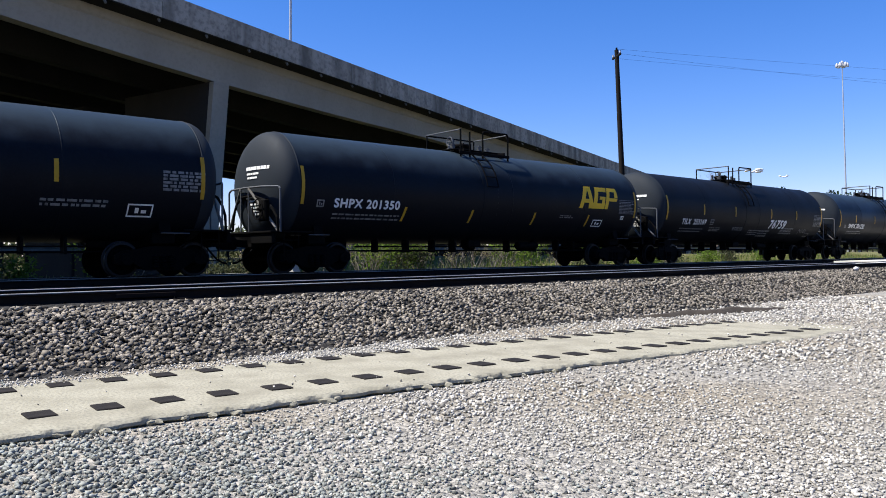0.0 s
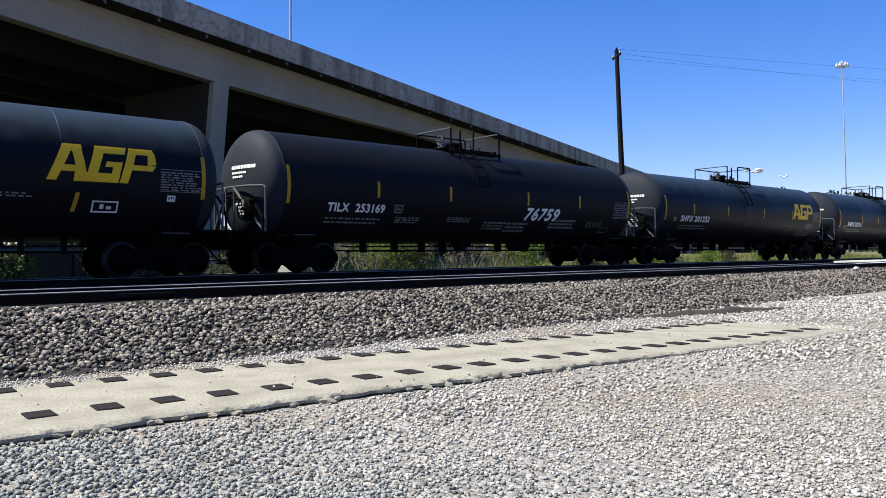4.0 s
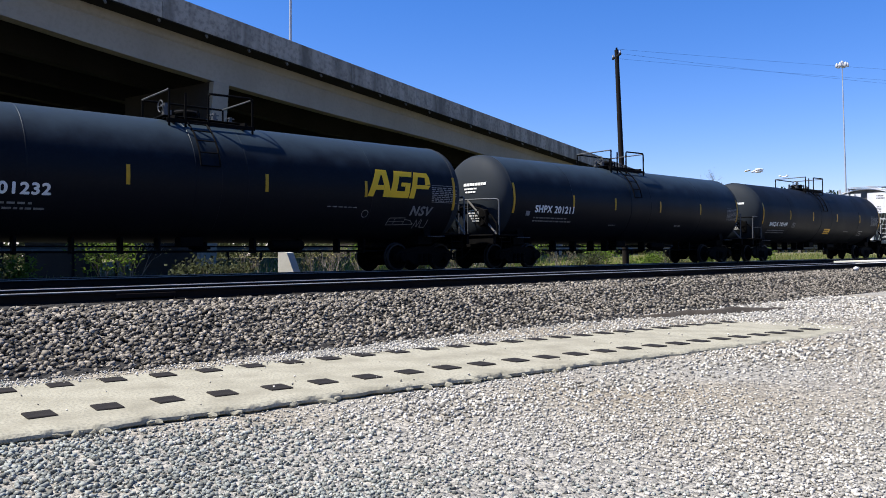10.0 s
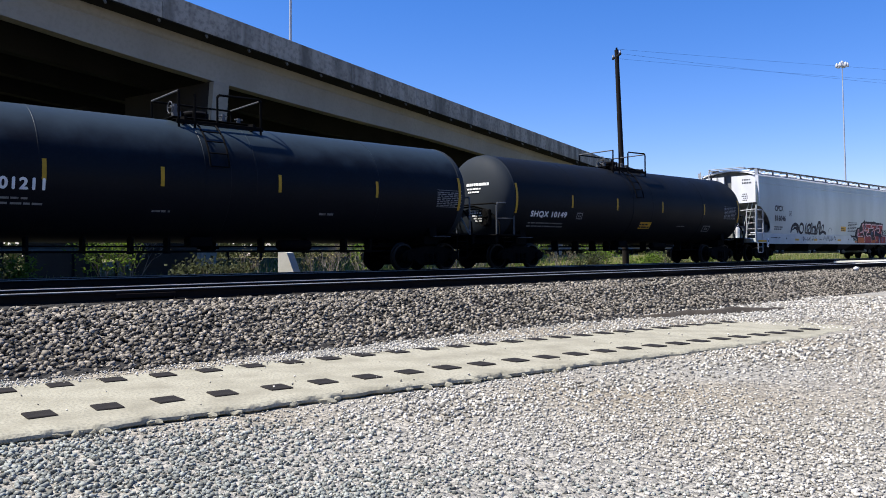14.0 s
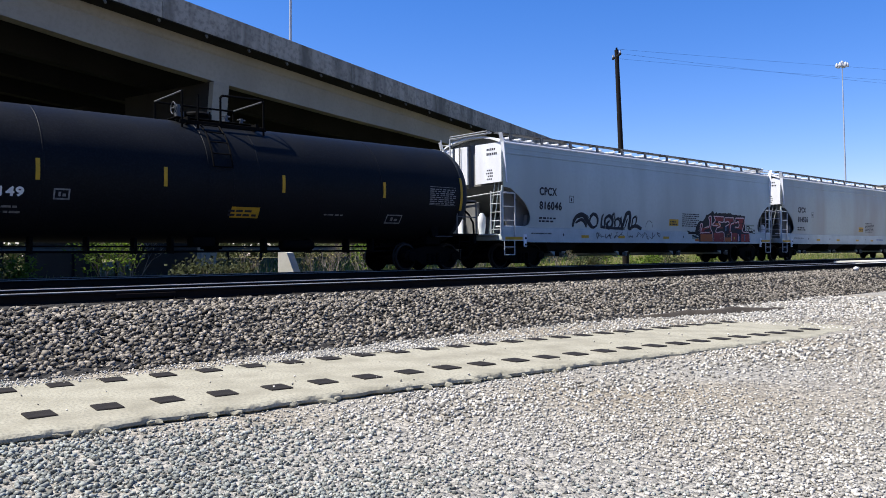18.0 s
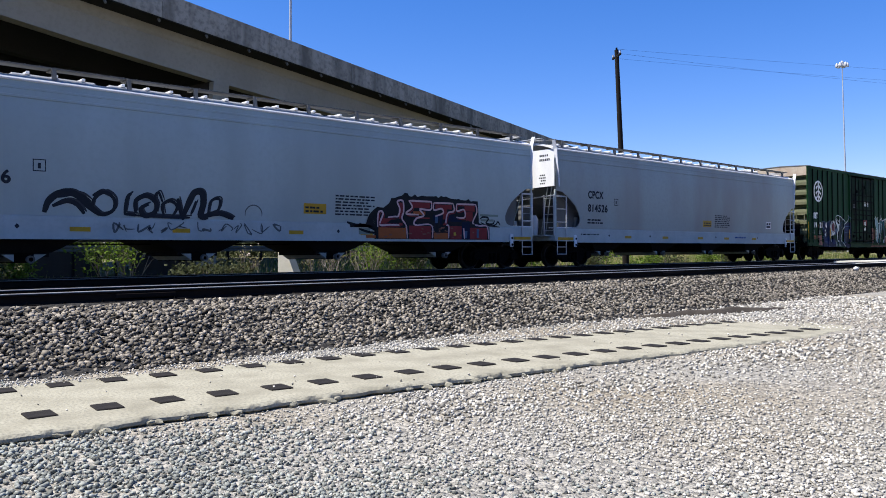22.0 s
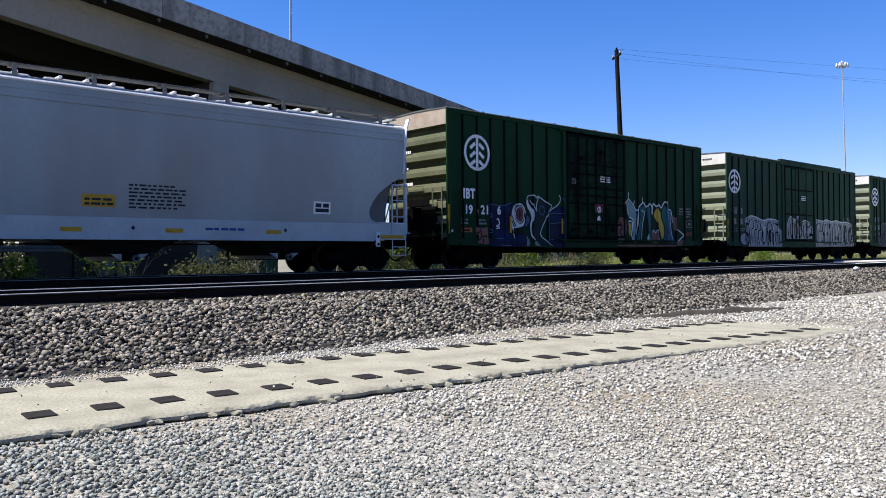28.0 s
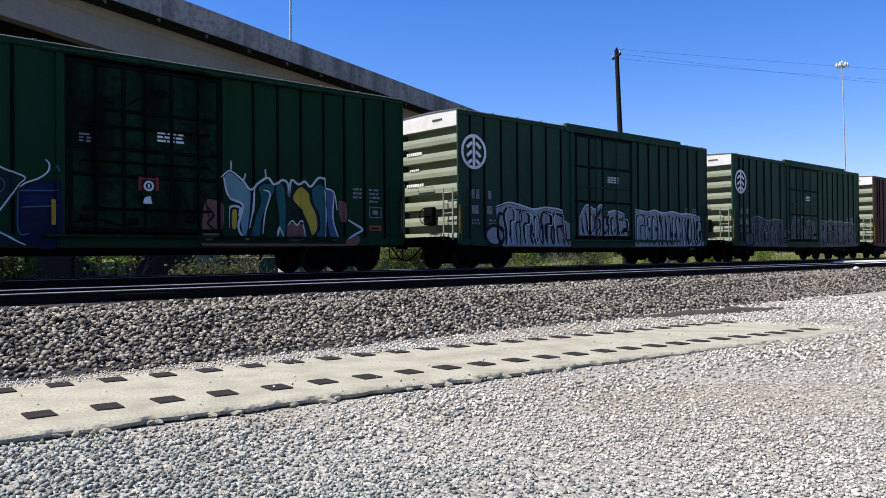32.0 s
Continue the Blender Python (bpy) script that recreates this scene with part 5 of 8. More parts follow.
    part("brake_valve", MB().lathe([(1.16, 0.1), (1.5, 0.14), (1.75, 0.14), (1.9, 0.06)], 10, "z", (front + 0.05, -0.45, 0), True), HOPEND, car, smooth=40)
    for a, b in ((front, front + 2.7), (rear - 2.7, rear)):
        part("stub_sill", MB().box(a, b, -0.25, 0.25, 0.66, 0.98, 0.02), IRON, car)
    part("air_reservoir", MB().rod((rear - 3.4, 0.2, 0.82), (rear - 2.5, 0.2, 0.82), 0.17, 12), IRON, car)
    part("brake_rod", MB().rod((front + 2.2, -0.3, 0.80), (rear - 2.2, -0.3, 0.80), 0.016, 6), IRON, car)
    # four discharge bays with tapered outlet gates
    for x in (-5.95, -1.98, 2.0, 5.97 + (rear - 9.36) * 0.25):
        lo, hi = x - 1.2, x + 1.2
        m = MB()
        vs = [(lo, -1.38, 0.95), (hi, -1.38, 0.95), (hi, 1.38, 0.95), (lo, 1.38, 0.95), (x - 0.55, -1.05, 0.60), (x + 0.55, -1.05, 0.60), (x + 0.55, 1.05, 0.60), (x - 0.55, 1.05, 0.60)]
        m.add(vs, [(0, 1, 2, 3), (4, 7, 6, 5), (0, 4, 5, 1), (1, 5, 6, 2), (2, 6, 7, 3), (3, 7, 4, 0)])
        m.box(x - 0.52, x + 0.52, -1.0, 1.0, 0.50, 0.61, 0.01)
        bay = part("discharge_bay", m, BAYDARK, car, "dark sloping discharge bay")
        for k in (-1, 1):
            g = MB().prism([(x + k * 0.44, 0.56), (x + k * 0.20, 0.56), (x + k * 0.20, 0.40)], "y", -1.06, 1.06)
            part("gate_wing", g, HOPSILL, bay, "pale tapered gate wing")
        part("gate_frame", MB().box(x - 0.19, x + 0.19, -1.07, 1.07, 0.38, 0.60, 0.01), IRON, bay)
        part("gate_capstan", MB().lathe([(-1.20, 0.045), (-1.20, 0.085), (-1.07, 0.085)], 12, "y", (x + 0.1, 0, 0.45)), GUARD, bay)
    return car


def on_side(car, name, me, x, z, label="", half=1.5, bow=True):
    bent(me, x, z, half)
    if bow:
        n = len(me.vertices)
        co = np.empty(n * 3)
        me.vertices.foreach_get("co", co)
        co = co.reshape(-1, 3)
        co[:, 1] = [y + half + 0.006 - (curved_side(z) if z > 1.4 else 1.512) - 0.008 for y, z in co[:, 1:]]
        me.vertices.foreach_set("co", co.ravel())
    return part(name, me, None, car, label)


def hopper_marks(car, number, rnd):
    on_side(car, "lettering", text_mesh("lettering", "CPCX", 0.27, STENCIL, 0.92), -7.53, 2.55, "black stencilled reporting mark")
    on_side(car, "lettering", text_mesh("lettering", number, 0.27, STENCIL, 1.2), -7.53, 2.05, "black stencilled number")
    on_side(car, "small_lettering", strokes("small_lettering", bars(0, 0, 0.95, 0.22, 2, rnd), STENCIL, 2), -7.55, 1.6)
    on_side(car, "inspection_box", strokes("inspection_box", [rect(0, 0.26, 0, 0.02), rect(0, 0.26, 0.24, 0.26), rect(0, 0.02, 0, 0.26), rect(0.24, 0.26, 0, 0.26), rect(0.1, 0.16, 0.06, 0.18)], STENCIL, 2), -5.9, 2.33)
    on_side(car, "notice_panel", strokes("notice_panel", [rect(0, 0.72, 0, 0.28)], YELLOW, 3), 0.78, 1.62, "orange-yellow notice panel")
    on_side(car, "notice_lettering", strokes("notice_lettering", bars(0.05, 0.03, 0.62, 0.2, 2, rnd), STENCIL, 2), 0.78, 1.63).data.transform(Matrix.Translation((0, -0.004, 0)))
    on_side(car, "data_panel", strokes("data_panel", bars(0, 0, 1.36, 0.6, 7, rnd, 0.5), STENCIL, 2), 1.8, 1.61, "panel of small black lettering")
    for x in (-5.16, -2.85 if number[2] == "6" else -2.48, 0.33, 2.66, 5.33):
        on_side(car, "sill_reflector", strokes("sill_reflector", [rect(0, 0.44, 0, 0.1)], YELLOW, 2), x, 1.06)
    on_side(car, "sill_lettering", strokes("sill_lettering", bars(0, 0, 1.3, 0.08, 1, rnd), STENCIL, 2), -7.95, 1.17)
    for x in (-6.2, -3.4, 1.9, 5.9):
        on_side(car, "sill_mark", strokes("sill_mark", [((-0.05, 0.06), (0, 0), (0.05, 0.06), (0, 0.12))], STENCIL, 2), x, 1.1)


hop_f = hopper_car(100.95, 10.03)
hop_g = hopper_car(121.63, 10.03)
# the second one is duller, with a rusty haze
for o in hop_g.children:
    if o.type == "MESH" and o.data.materials and o.data.materials[0] == HOPGREY:
        o.data = o.data.copy()
        o.data.materials[0] = HOPGREY_DULL
CARS += [hop_f, hop_g]
rr = random.Random(33)
hopper_marks(hop_f, "816046", rr)
hopper_marks(hop_g, "814526", rr)
tagged(hop_f, "light grey covered hopper with red and black graffiti")
tagged(hop_g, "light grey covered hopper with black lettering, clean sides")
on_side(hop_g, "white_placard", strokes("white_placard", [rect(0, 0.55, 0, 0.34)], WHITE, 3), 6.77, 1.62)
on_side(hop_g, "placard_lettering", strokes("placard_lettering", [rect(0.06, 0.49, 0.05, 0.15), rect(0.06, 0.25, 0.18, 0.29), rect(0.3, 0.49, 0.18, 0.29)], STENCIL, 2), 6.77, 1.62).data.transform(Matrix.Translation((0, -0.004, 0)))
BLUEMARK = flat("sill_blue", (0.03, 0.07, 0.25, 1))
on_side(hop_g, "sill_name", strokes("sill_name", bars(0, 0, 1.05, 0.11, 1, rr), BLUEMARK, 2), 3.66, 1.13, "blue sill lettering")

# ---- graffiti ----
G_BLACK = flat("spray_black", (0.012, 0.012, 0.014, 1))
G_GREY = flat("spray_smoke", (0.045, 0.047, 0.055, 1))
G_SMOKE = flat("spray_soot", (0.022, 0.025, 0.03, 1))
G_FAINT = flat("spray_faint", (0.11, 0.12, 0.125, 1))
G_RED = flat("spray_red", (0.22, 0.03, 0.03, 1))
G_ORANGE = flat("spray_orange", (0.36, 0.10, 0.03, 1))
G_PINK = flat("spray_pink", (0.62, 0.42, 0.42, 1))
G_NAVY = flat("spray_navy", (0.0045, 0.009, 0.034, 1))
G_ROYAL = flat("spray_royal_blue", (0.006, 0.015, 0.065, 1))
G_NIGHT = flat("spray_night_teal", (0.009, 0.020, 0.021, 1))
G_MAROON = flat("spray_maroon", (0.15, 0.045, 0.05, 1))
G_BLUE = flat("spray_blue", (0.06, 0.115, 0.20, 1))
G_PALE = flat("spray_pale", (0.62, 0.65, 0.62, 1))
G_TEAL = flat("spray_teal", (0.022, 0.115, 0.11, 1))
G_AQUA = flat("spray_aqua", (0.17, 0.31, 0.30, 1))
G_YEL = flat("spray_yellow", (0.55, 0.38, 0.045, 1))
G_ROSE = flat("spray_rose", (0.22, 0.095, 0.07, 1))
G_SILVER = flat("spray_silver", (0.30, 0.31, 0.30, 1))
G_HAZE = flat("spray_haze", (0.20, 0.25, 0.21, 1))
G_DULL = flat("spray_dull", (0.07, 0.075, 0.08, 1))


def paint(car, name, quads, material, half, layer, label="", steps=2, bow=False):
    q = on_side(car, name, strokes(name, quads, material, steps), 0, 0, label, half, bow)
    q.data.transform(Matrix.Translation((0, -0.002 * layer, 0)))
    return q


def arc(cx, cz, r, a0, a1, n=14, sz=1.0):
    return [(cx + r * math.cos(radians(a0 + (a1 - a0) * i / n)), cz + sz * r * math.sin(radians(a0 + (a1 - a0) * i / n))) for i in range(n + 1)]


def smooth(pts, closed=False, n=5):
    """A rounder line through the same points."""
    out, k = [], len(pts)
    for i in range(k if closed else k - 1):
        p = [pts[(i + j) % k] if closed else pts[min(k - 1, max(0, i + j))] for j in (-1, 0, 1, 2)]
        for s in range(n):
            t = s / n
            out.append(tuple(0.5 * (2 * p[1][c] + (p[2][c] - p[0][c]) * t + (2 * p[0][c] - 5 * p[1][c] + 4 * p[2][c] - p[3][c]) * t * t + (3 * p[1][c] - p[0][c] - 3 * p[2][c] + p[3][c]) * t ** 3) for c in (0, 1)))
    return out if closed else out + [pts[-1]]


def band(pts, w, ends=0.5, n=5):
    """A brushed stroke of width w along a rounded line, thinner at its ends."""
    q = smooth(pts, False, n)
    side = []
    for i, (x, z) in enumerate(q):
        a, b = q[max(0, i - 1)], q[min(len(q) - 1, i + 1)]
        d = math.hypot(b[0] - a[0], b[1] - a[1]) or 1
        t = i / (len(q) - 1)
        h = w / 2 * (ends + (1 - ends) * min(1, 5 * min(t, 1 - t)))
        nx, nz = -(b[1] - a[1]) / d * h, (b[0] - a[0]) / d * h
        side.append(((x + nx, z + nz), (x - nx, z - nz)))
    return [(u[0], u[1], v[1], v[0]) for u, v in zip(side, side[1:])]


# smoke-grey scrawl on the first hopper
scrawl = [([(-5.67, 1.46), (-5.59, 1.7), (-5.4, 1.87), (-5.15, 1.91), (-4.94, 1.81), (-4.72, 1.6), (-4.51, 1.44)], 0.15),
          ([(-5.51, 1.6), (-5.23, 1.72), (-5.0, 1.65), (-4.85, 1.45)], 0.1),
          ([(-4.7, 1.55), (-4.63, 1.81), (-4.41, 1.95), (-4.21, 1.8), (-4.22, 1.56), (-4.46, 1.44), (-4.68, 1.55)], 0.08),
          ([(-4.68, 1.86), (-4.5, 1.96), (-4.3, 1.87)], 0.06),
          ([(-3.97, 1.48), (-3.92, 1.83), (-3.83, 1.95)], 0.08),
          ([(-3.99, 1.48), (-3.7, 1.45)], 0.07),
          ([(-3.72, 1.51), (-3.72, 1.78), (-3.48, 1.91), (-3.25, 1.76), (-3.28, 1.53), (-3.51, 1.44), (-3.6, 1.61), (-3.42, 1.72)], 0.11),
          ([(-3.23, 1.5), (-3.27, 1.9), (-3.18, 1.99), (-3.09, 1.77)], 0.06),
          ([(-3.06, 1.47), (-3.09, 1.71), (-2.89, 1.81), (-2.73, 1.67), (-2.85, 1.45)], 0.08),
          ([(-2.72, 1.88), (-2.65, 1.57), (-2.58, 1.37)], 0.09),
          ([(-2.58, 1.46), (-2.46, 1.75), (-2.3, 2.04), (-2.11, 2.03), (-2.08, 1.76), (-2.14, 1.47), (-1.94, 1.45)], 0.16),
          ([(-2.39, 1.5), (-2.26, 1.83)], 0.06),
          ([(-1.96, 1.47), (-1.88, 1.84), (-1.65, 1.9), (-1.68, 1.64), (-1.86, 1.55)], 0.07),
          ([(-2.06, 1.47), (-1.65, 1.55), (-1.27, 1.43)], 0.12),
          ([(-3.72, 1.45), (-2.95, 1.43), (-2.41, 1.43)], 0.07),
          ([(-5.4, 1.8), (-4.98, 1.88), (-4.72, 1.72)], 0.07)]
for line, w in scrawl:
    paint(hop_f, "graffiti_stroke", band(line, w, 0.6), G_SMOKE, 1.5, 1, "smoke-black sprayed stroke", 1, True)
    paint(hop_f, "graffiti_stroke", band([(x + 0.05, z + 0.05) for x, z in line], w * 0.6), G_GREY, 1.5, 0.5, "grey sprayed edge", 1, True)
rs = random.Random(71)
for k in range(16):
    x = -4.1 + k * 0.27
    w = rs.uniform(0.1, 0.3)
    line = [(x + rs.uniform(-w, w), rs.uniform(1.02, 1.34)) for _ in range(rs.choice((3, 4, 5)))]
    paint(hop_f, "graffiti_stroke", band(line, rs.choice((0.02, 0.03, 0.05)), n=4), G_FAINT, 1.5, 1, "faint grey sprayed scribble", 1, True)
paint(hop_f, "graffiti_stroke", band(arc(-0.71, 1.55, 0.24, -10, 190, 10), 0.03, n=2), G_FAINT, 1.5, 1, "faint grey sprayed ring", 1, True)
# black-backed red piece on the first hopper: four squat letters
rr = random.Random(12)
edge = [(2.30, 1.39), (2.55, 1.34), (2.85, 1.39), (2.96, 1.64), (3.15, 1.82), (3.49, 1.87), (3.69, 2.01), (3.77, 2.16), (4.17, 2.25), (4.38, 2.33), (4.45, 2.25), (5.43, 2.28), (6.15, 2.24), (6.71, 2.21), (7.34, 2.2), (7.42, 1.5), (7.62, 1.44), (7.90, 1.36)]
top = []
for (x0, z0), (x1, z1) in zip(edge, edge[1:]):
    n = max(1, int(abs(x1 - x0) / 0.10))
    top += [(x0 + (x1 - x0) * i / n, z0 + (z1 - z0) * i / n + (rr.choice((0, 0.02, 0.05, -0.02, 0.0)) if i else 0)) for i in range(n)]
top.append(edge[-1])
back = [((x0, 0.955 if x0 > 3.1 else 1.28), (x1, 0.955 if x0 > 3.1 else 1.28), (x1, z1), (x0, z0)) for (x0, z0), (x1, z1) in zip(top, top[1:])]
tails = band([(2.2, 1.42), (2.5, 1.34), (2.9, 1.33), (3.2, 1.2)], 0.09) + band([(2.6, 1.24), (2.9, 1.16), (3.2, 1.12)], 0.07)
tails += band([(7.45, 1.62), (7.6, 1.7), (7.85, 1.66), (7.75, 1.5), (8.05, 1.48), (8.15, 1.6)], 0.06) + band([(7.9, 1.4), (8.2, 1.46), (8.3, 1.56), (8.42, 1.44)], 0.05) + band([(7.5, 1.52), (7.75, 1.44), (8.4, 1.38)], 0.045)
paint(hop_f, "graffiti_backing", back + tails, G_BLACK, 1.5, 1, "black sprayed backing", 6, True)
paint(hop_f, "graffiti_haze", [rect(2.6, 3.0, 1.08, 1.26), rect(7.45, 8.3, 1.72, 1.79), rect(7.5, 8.1, 1.56, 1.63)], G_HAZE, 1.5, 0.5, "faint green haze of overspray", 2, True)
red = [rect(4.46, 5.34, 0.965, 1.36), rect(6.14, 6.66, 0.965, 1.38), rect(7.0, 7.78, 0.965, 1.34), rect(4.06, 4.2, 1.36, 2.04, 0.02), rect(4.55, 5.28, 1.9, 2.06), rect(4.72, 5.28, 1.42, 1.62), rect(5.5, 6.2, 1.9, 2.04), rect(5.84, 6.0, 1.4, 1.9), rect(6.75, 7.2, 1.86, 2.04), rect(6.82, 7.12, 1.5, 1.84), rect(3.36, 4.02, 1.4, 1.56)]
paint(hop_f, "graffiti_fill", red, G_RED, 1.5, 2, "dark red sprayed letters", 4, True)
amber = [rect(3.3, 4.34, 0.97, 1.29), rect(5.44, 6.04, 0.97, 1.16), rect(2.85, 3.2, 0.98, 1.06), rect(4.62, 5.1, 1.7, 1.8)]
paint(hop_f, "graffiti_fill", amber, G_ORANGE, 1.5, 2.6, "burnt orange sprayed fill", 2, True)
speckle = [rect(x, x + rr.uniform(0.05, 0.16), z, z + rr.uniform(0.02, 0.05), rr.uniform(-1, 1)) for x, z in [(rr.uniform(3.35, 7.6), rr.uniform(1.0, 1.3)) for _ in range(26)]]
paint(hop_f, "graffiti_fill", speckle, G_ROSE, 1.5, 3, "rubbed rose patches", 1, True)
paint(hop_f, "graffiti_fill", [rect(6.62, 6.98, 0.97, 1.52, 0.05), rect(5.42, 5.8, 1.42, 1.72), rect(6.04, 6.3, 1.45, 1.72), rect(6.30, 6.62, 1.5, 1.66)], G_NAVY, 1.5, 3.4, "navy sprayed shadow", 3, True)
paint(hop_f, "graffiti_fill", [rect(6.72, 6.86, 1.0, 1.42, 0.1), rect(5.5, 5.62, 1.46, 1.7), rect(7.3, 7.4, 1.02, 1.3)], G_BLUE, 1.5, 4, "pale blue sprayed glint", 2, True)
lines = [[(3.27, 1.3), (3.28, 1.55), (3.30, 1.72), (3.39, 1.77), (3.47, 1.70), (3.40, 1.52), (3.36, 1.36), (3.7, 1.37), (4.08, 1.37)],
         [(3.65, 1.59), (3.9, 1.62), (4.04, 1.64), (4.09, 1.85), (3.99, 2.06), (4.2, 2.09), (4.24, 1.79), (4.18, 1.57), (4.34, 1.36), (4.38, 0.98)],
         [(4.43, 2.11), (5.34, 2.11)], [(5.34, 2.11), (5.30, 1.86), (4.87, 1.87), (5.04, 1.68), (4.74, 1.58), (4.69, 1.39), (5.34, 1.4), (5.38, 0.99)], [(4.43, 2.11), (4.57, 1.91), (4.33, 1.72), (4.84, 1.70)],
         [(5.43, 2.08), (6.24, 2.09)], [(6.24, 2.09), (6.29, 1.86), (6.02, 1.77), (5.96, 1.43), (6.07, 1.38), (6.06, 0.99)], [(5.43, 2.07), (5.44, 1.86), (5.75, 1.91), (5.83, 1.78), (5.51, 1.67)],
         [(6.40, 2.08), (7.24, 2.09)], [(7.24, 2.09), (7.30, 1.85), (7.13, 1.49), (7.45, 1.41), (7.78, 1.39), (7.85, 0.98)], [(6.40, 2.08), (6.42, 1.86), (6.72, 1.91), (6.76, 1.66), (6.38, 1.66)], [(6.70, 1.48), (6.75, 0.98)]]
paint(hop_f, "graffiti_outline", [q for l in lines for q in band(l, 0.055, 0.7)], G_PINK, 1.5, 5, "pink sprayed outline", 1, True)
paint(hop_f, "graffiti_outline", [q for l in lines[::2] for q in band([(x + 0.05, z - 0.05) for x, z in l], 0.03, 0.5)], G_RED, 1.5, 4.5, "thin red inner line", 1, True)
paint(hop_f, "graffiti_spot", [rect(6.28, 6.38, 1.08, 1.18)], G_YEL, 1.5, 5, "", 2, True)


# ---- boxcars ----
BL = 15.36


def end_profile(s, h):
    """The pressed end: a flat cap over deep horizontal corrugations."""
    p = [(h, 5.06), (h, 4.62)]
    z = 4.62
    while z > 1.25:
        p += [(h - 0.34, z - 0.02), (h - 0.36, z - 0.24), (h - 0.01, z - 0.255), (h + 0.01, z - 0.39), (h, z - 0.53)]
        z -= 0.53
    p += [(h - 0.05, z - 0.05), (h - 0.05, 0.92)]
    return [(s * x, zz) for x, zz in p]


def boxcar(x_front, paint_m, door_m, end_m, cap_m, ribs, roof_step, label):
    h = BL / 2
    car = thing("boxcar", pose(x_front + h, TRACK2, 0), label, "boxcar", "cars of the freight train")
    for s in (-1, 1):
        for a, b in ((-h, -1.95), (1.95, h)):
            part("side_panel", MB().box(a, b, min(s * 1.46, s * 1.42), max(s * 1.46, s * 1.42), 0.98, 5.0), paint_m, car)
        for k, x in enumerate(ribs):
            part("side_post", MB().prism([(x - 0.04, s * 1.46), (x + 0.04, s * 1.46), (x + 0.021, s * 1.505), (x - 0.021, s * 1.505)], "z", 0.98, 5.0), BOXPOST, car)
        part("side_sill", MB().prism([(-h, 0.78), (-2.6, 0.70), (2.6, 0.70), (h, 0.78), (h, 1.0), (-h, 1.0)], "y", min(s * 1.43, s * 1.485), max(s * 1.43, s * 1.485)), paint_m, car)
        part("top_chord", MB().box(-h, h, min(s * 1.41, s * 1.5), max(s * 1.41, s * 1.5), 4.98, 5.14, 0.02), paint_m, car)
        # plug door with its frame, rods and tracks
        d = part("door", MB().box(-1.82, 1.82, min(s * 1.44, s * 1.5), max(s * 1.44, s * 1.5), 1.06, 4.88, 0.015), door_m, car, "sliding plug door")
        worn = paint_m is BOXGREEN
        for z in ((1.06, 2.3, 2.9, 3.78, 4.78) if worn else (1.06, 2.38, 3.68, 4.82)):
            part("door_rail", MB().box(-1.8, 1.8, min(s * 1.5, s * 1.53), max(s * 1.5, s * 1.53), z, z + 0.09, 0.012), BOXPOST, d)
        for x in ((-1.78, -0.62, 0.5, 1.7) if worn else (-1.76, -0.98, -0.15, 1.70)):
            part("door_stile", MB().box(x, x + 0.09, min(s * 1.5, s * 1.535), max(s * 1.5, s * 1.535), 1.06, 4.86, 0.012), BOXPOST, d)
        for x in ((-1.2, -0.1, 1.2) if worn else (-0.55, 0.75)):
            part("lock_rod", MB().rod((x, s * 1.56, 1.0), (x, s * 1.56, 4.9), 0.026, 6), IRON if worn else paint_m, d)
        for z in ((1.55, 2.62, 3.42) if worn else (2.95,)):
            part("lock_bar", MB().box(-1.5, 1.5, min(s * 1.53, s * 1.57), max(s * 1.53, s * 1.57), z, z + 0.06, 0.01), IRON if worn else paint_m, d)
        for x, z in ((-1.55, 1.28), (-0.5, 1.22), (0.9, 1.3), (-1.0, 3.95), (0.2, 4.25)) if worn else ((1.2, 1.3),):
            part("door_bracket", MB().box(x, x + 0.22, min(s * 1.5, s * 1.58), max(s * 1.5, s * 1.58), z, z + 0.16, 0.02), BOXPOST, d)
        part("door_gear", MB().lathe([(0, 0.16), (0.05, 0.16), (0.05, 0.06), (0.1, 0.06)], 14, "y", (-0.1, s * 1.53 if s > 0 else -1.63, 2.05), True), door_m, d)
        for x in (-1.93, 1.93):
            part("door_post", MB().box(x - 0.09, x + 0.09, min(s * 1.43, s * 1.53), max(s * 1.43, s * 1.53), 0.95, 5.02, 0.015), paint_m, car)
        part("door_track", MB().box(-2.3, 5.3, min(s * 1.5, s * 1.6), max(s * 1.5, s * 1.6), 0.93, 1.0, 0.012), door_m, car)
        part("door_track", MB().box(-2.3, 5.3, min(s * 1.5, s * 1.58), max(s * 1.5, s * 1.58), 4.94, 5.02, 0.012), door_m, car)
    # roof with raised seams
    m = MB()
    prof = [(-1.52, 5.12), (-1.50, 5.145), (-0.7, 5.19), (0, 5.21), (0.7, 5.19), (1.50, 5.145), (1.52, 5.12), (0, 5.16)]
    part("roof", MB().prism(prof, "x", -h - 0.02, h + 0.02), GALV, car, "galvanised ribbed roof")
    for i in range(13):
        x = -h + 0.4 + i * (BL - 0.8) / 12
        part("roof_rib", MB().prism([(-1.5, 5.14), (-0.7, 5.185), (0, 5.205), (0.7, 5.185), (1.5, 5.14), (1.5, 5.17), (0, 5.24), (-1.5, 5.17)], "x", x - 0.04, x + 0.04), GALV, car)
    if roof_step:
        for s in (-1, 1):
            part("door_header", MB().box(-2.3, 5.4, min(s * 1.4, s * 1.56), max(s * 1.4, s * 1.56), 5.0, 5.24, 0.015), paint_m, car)
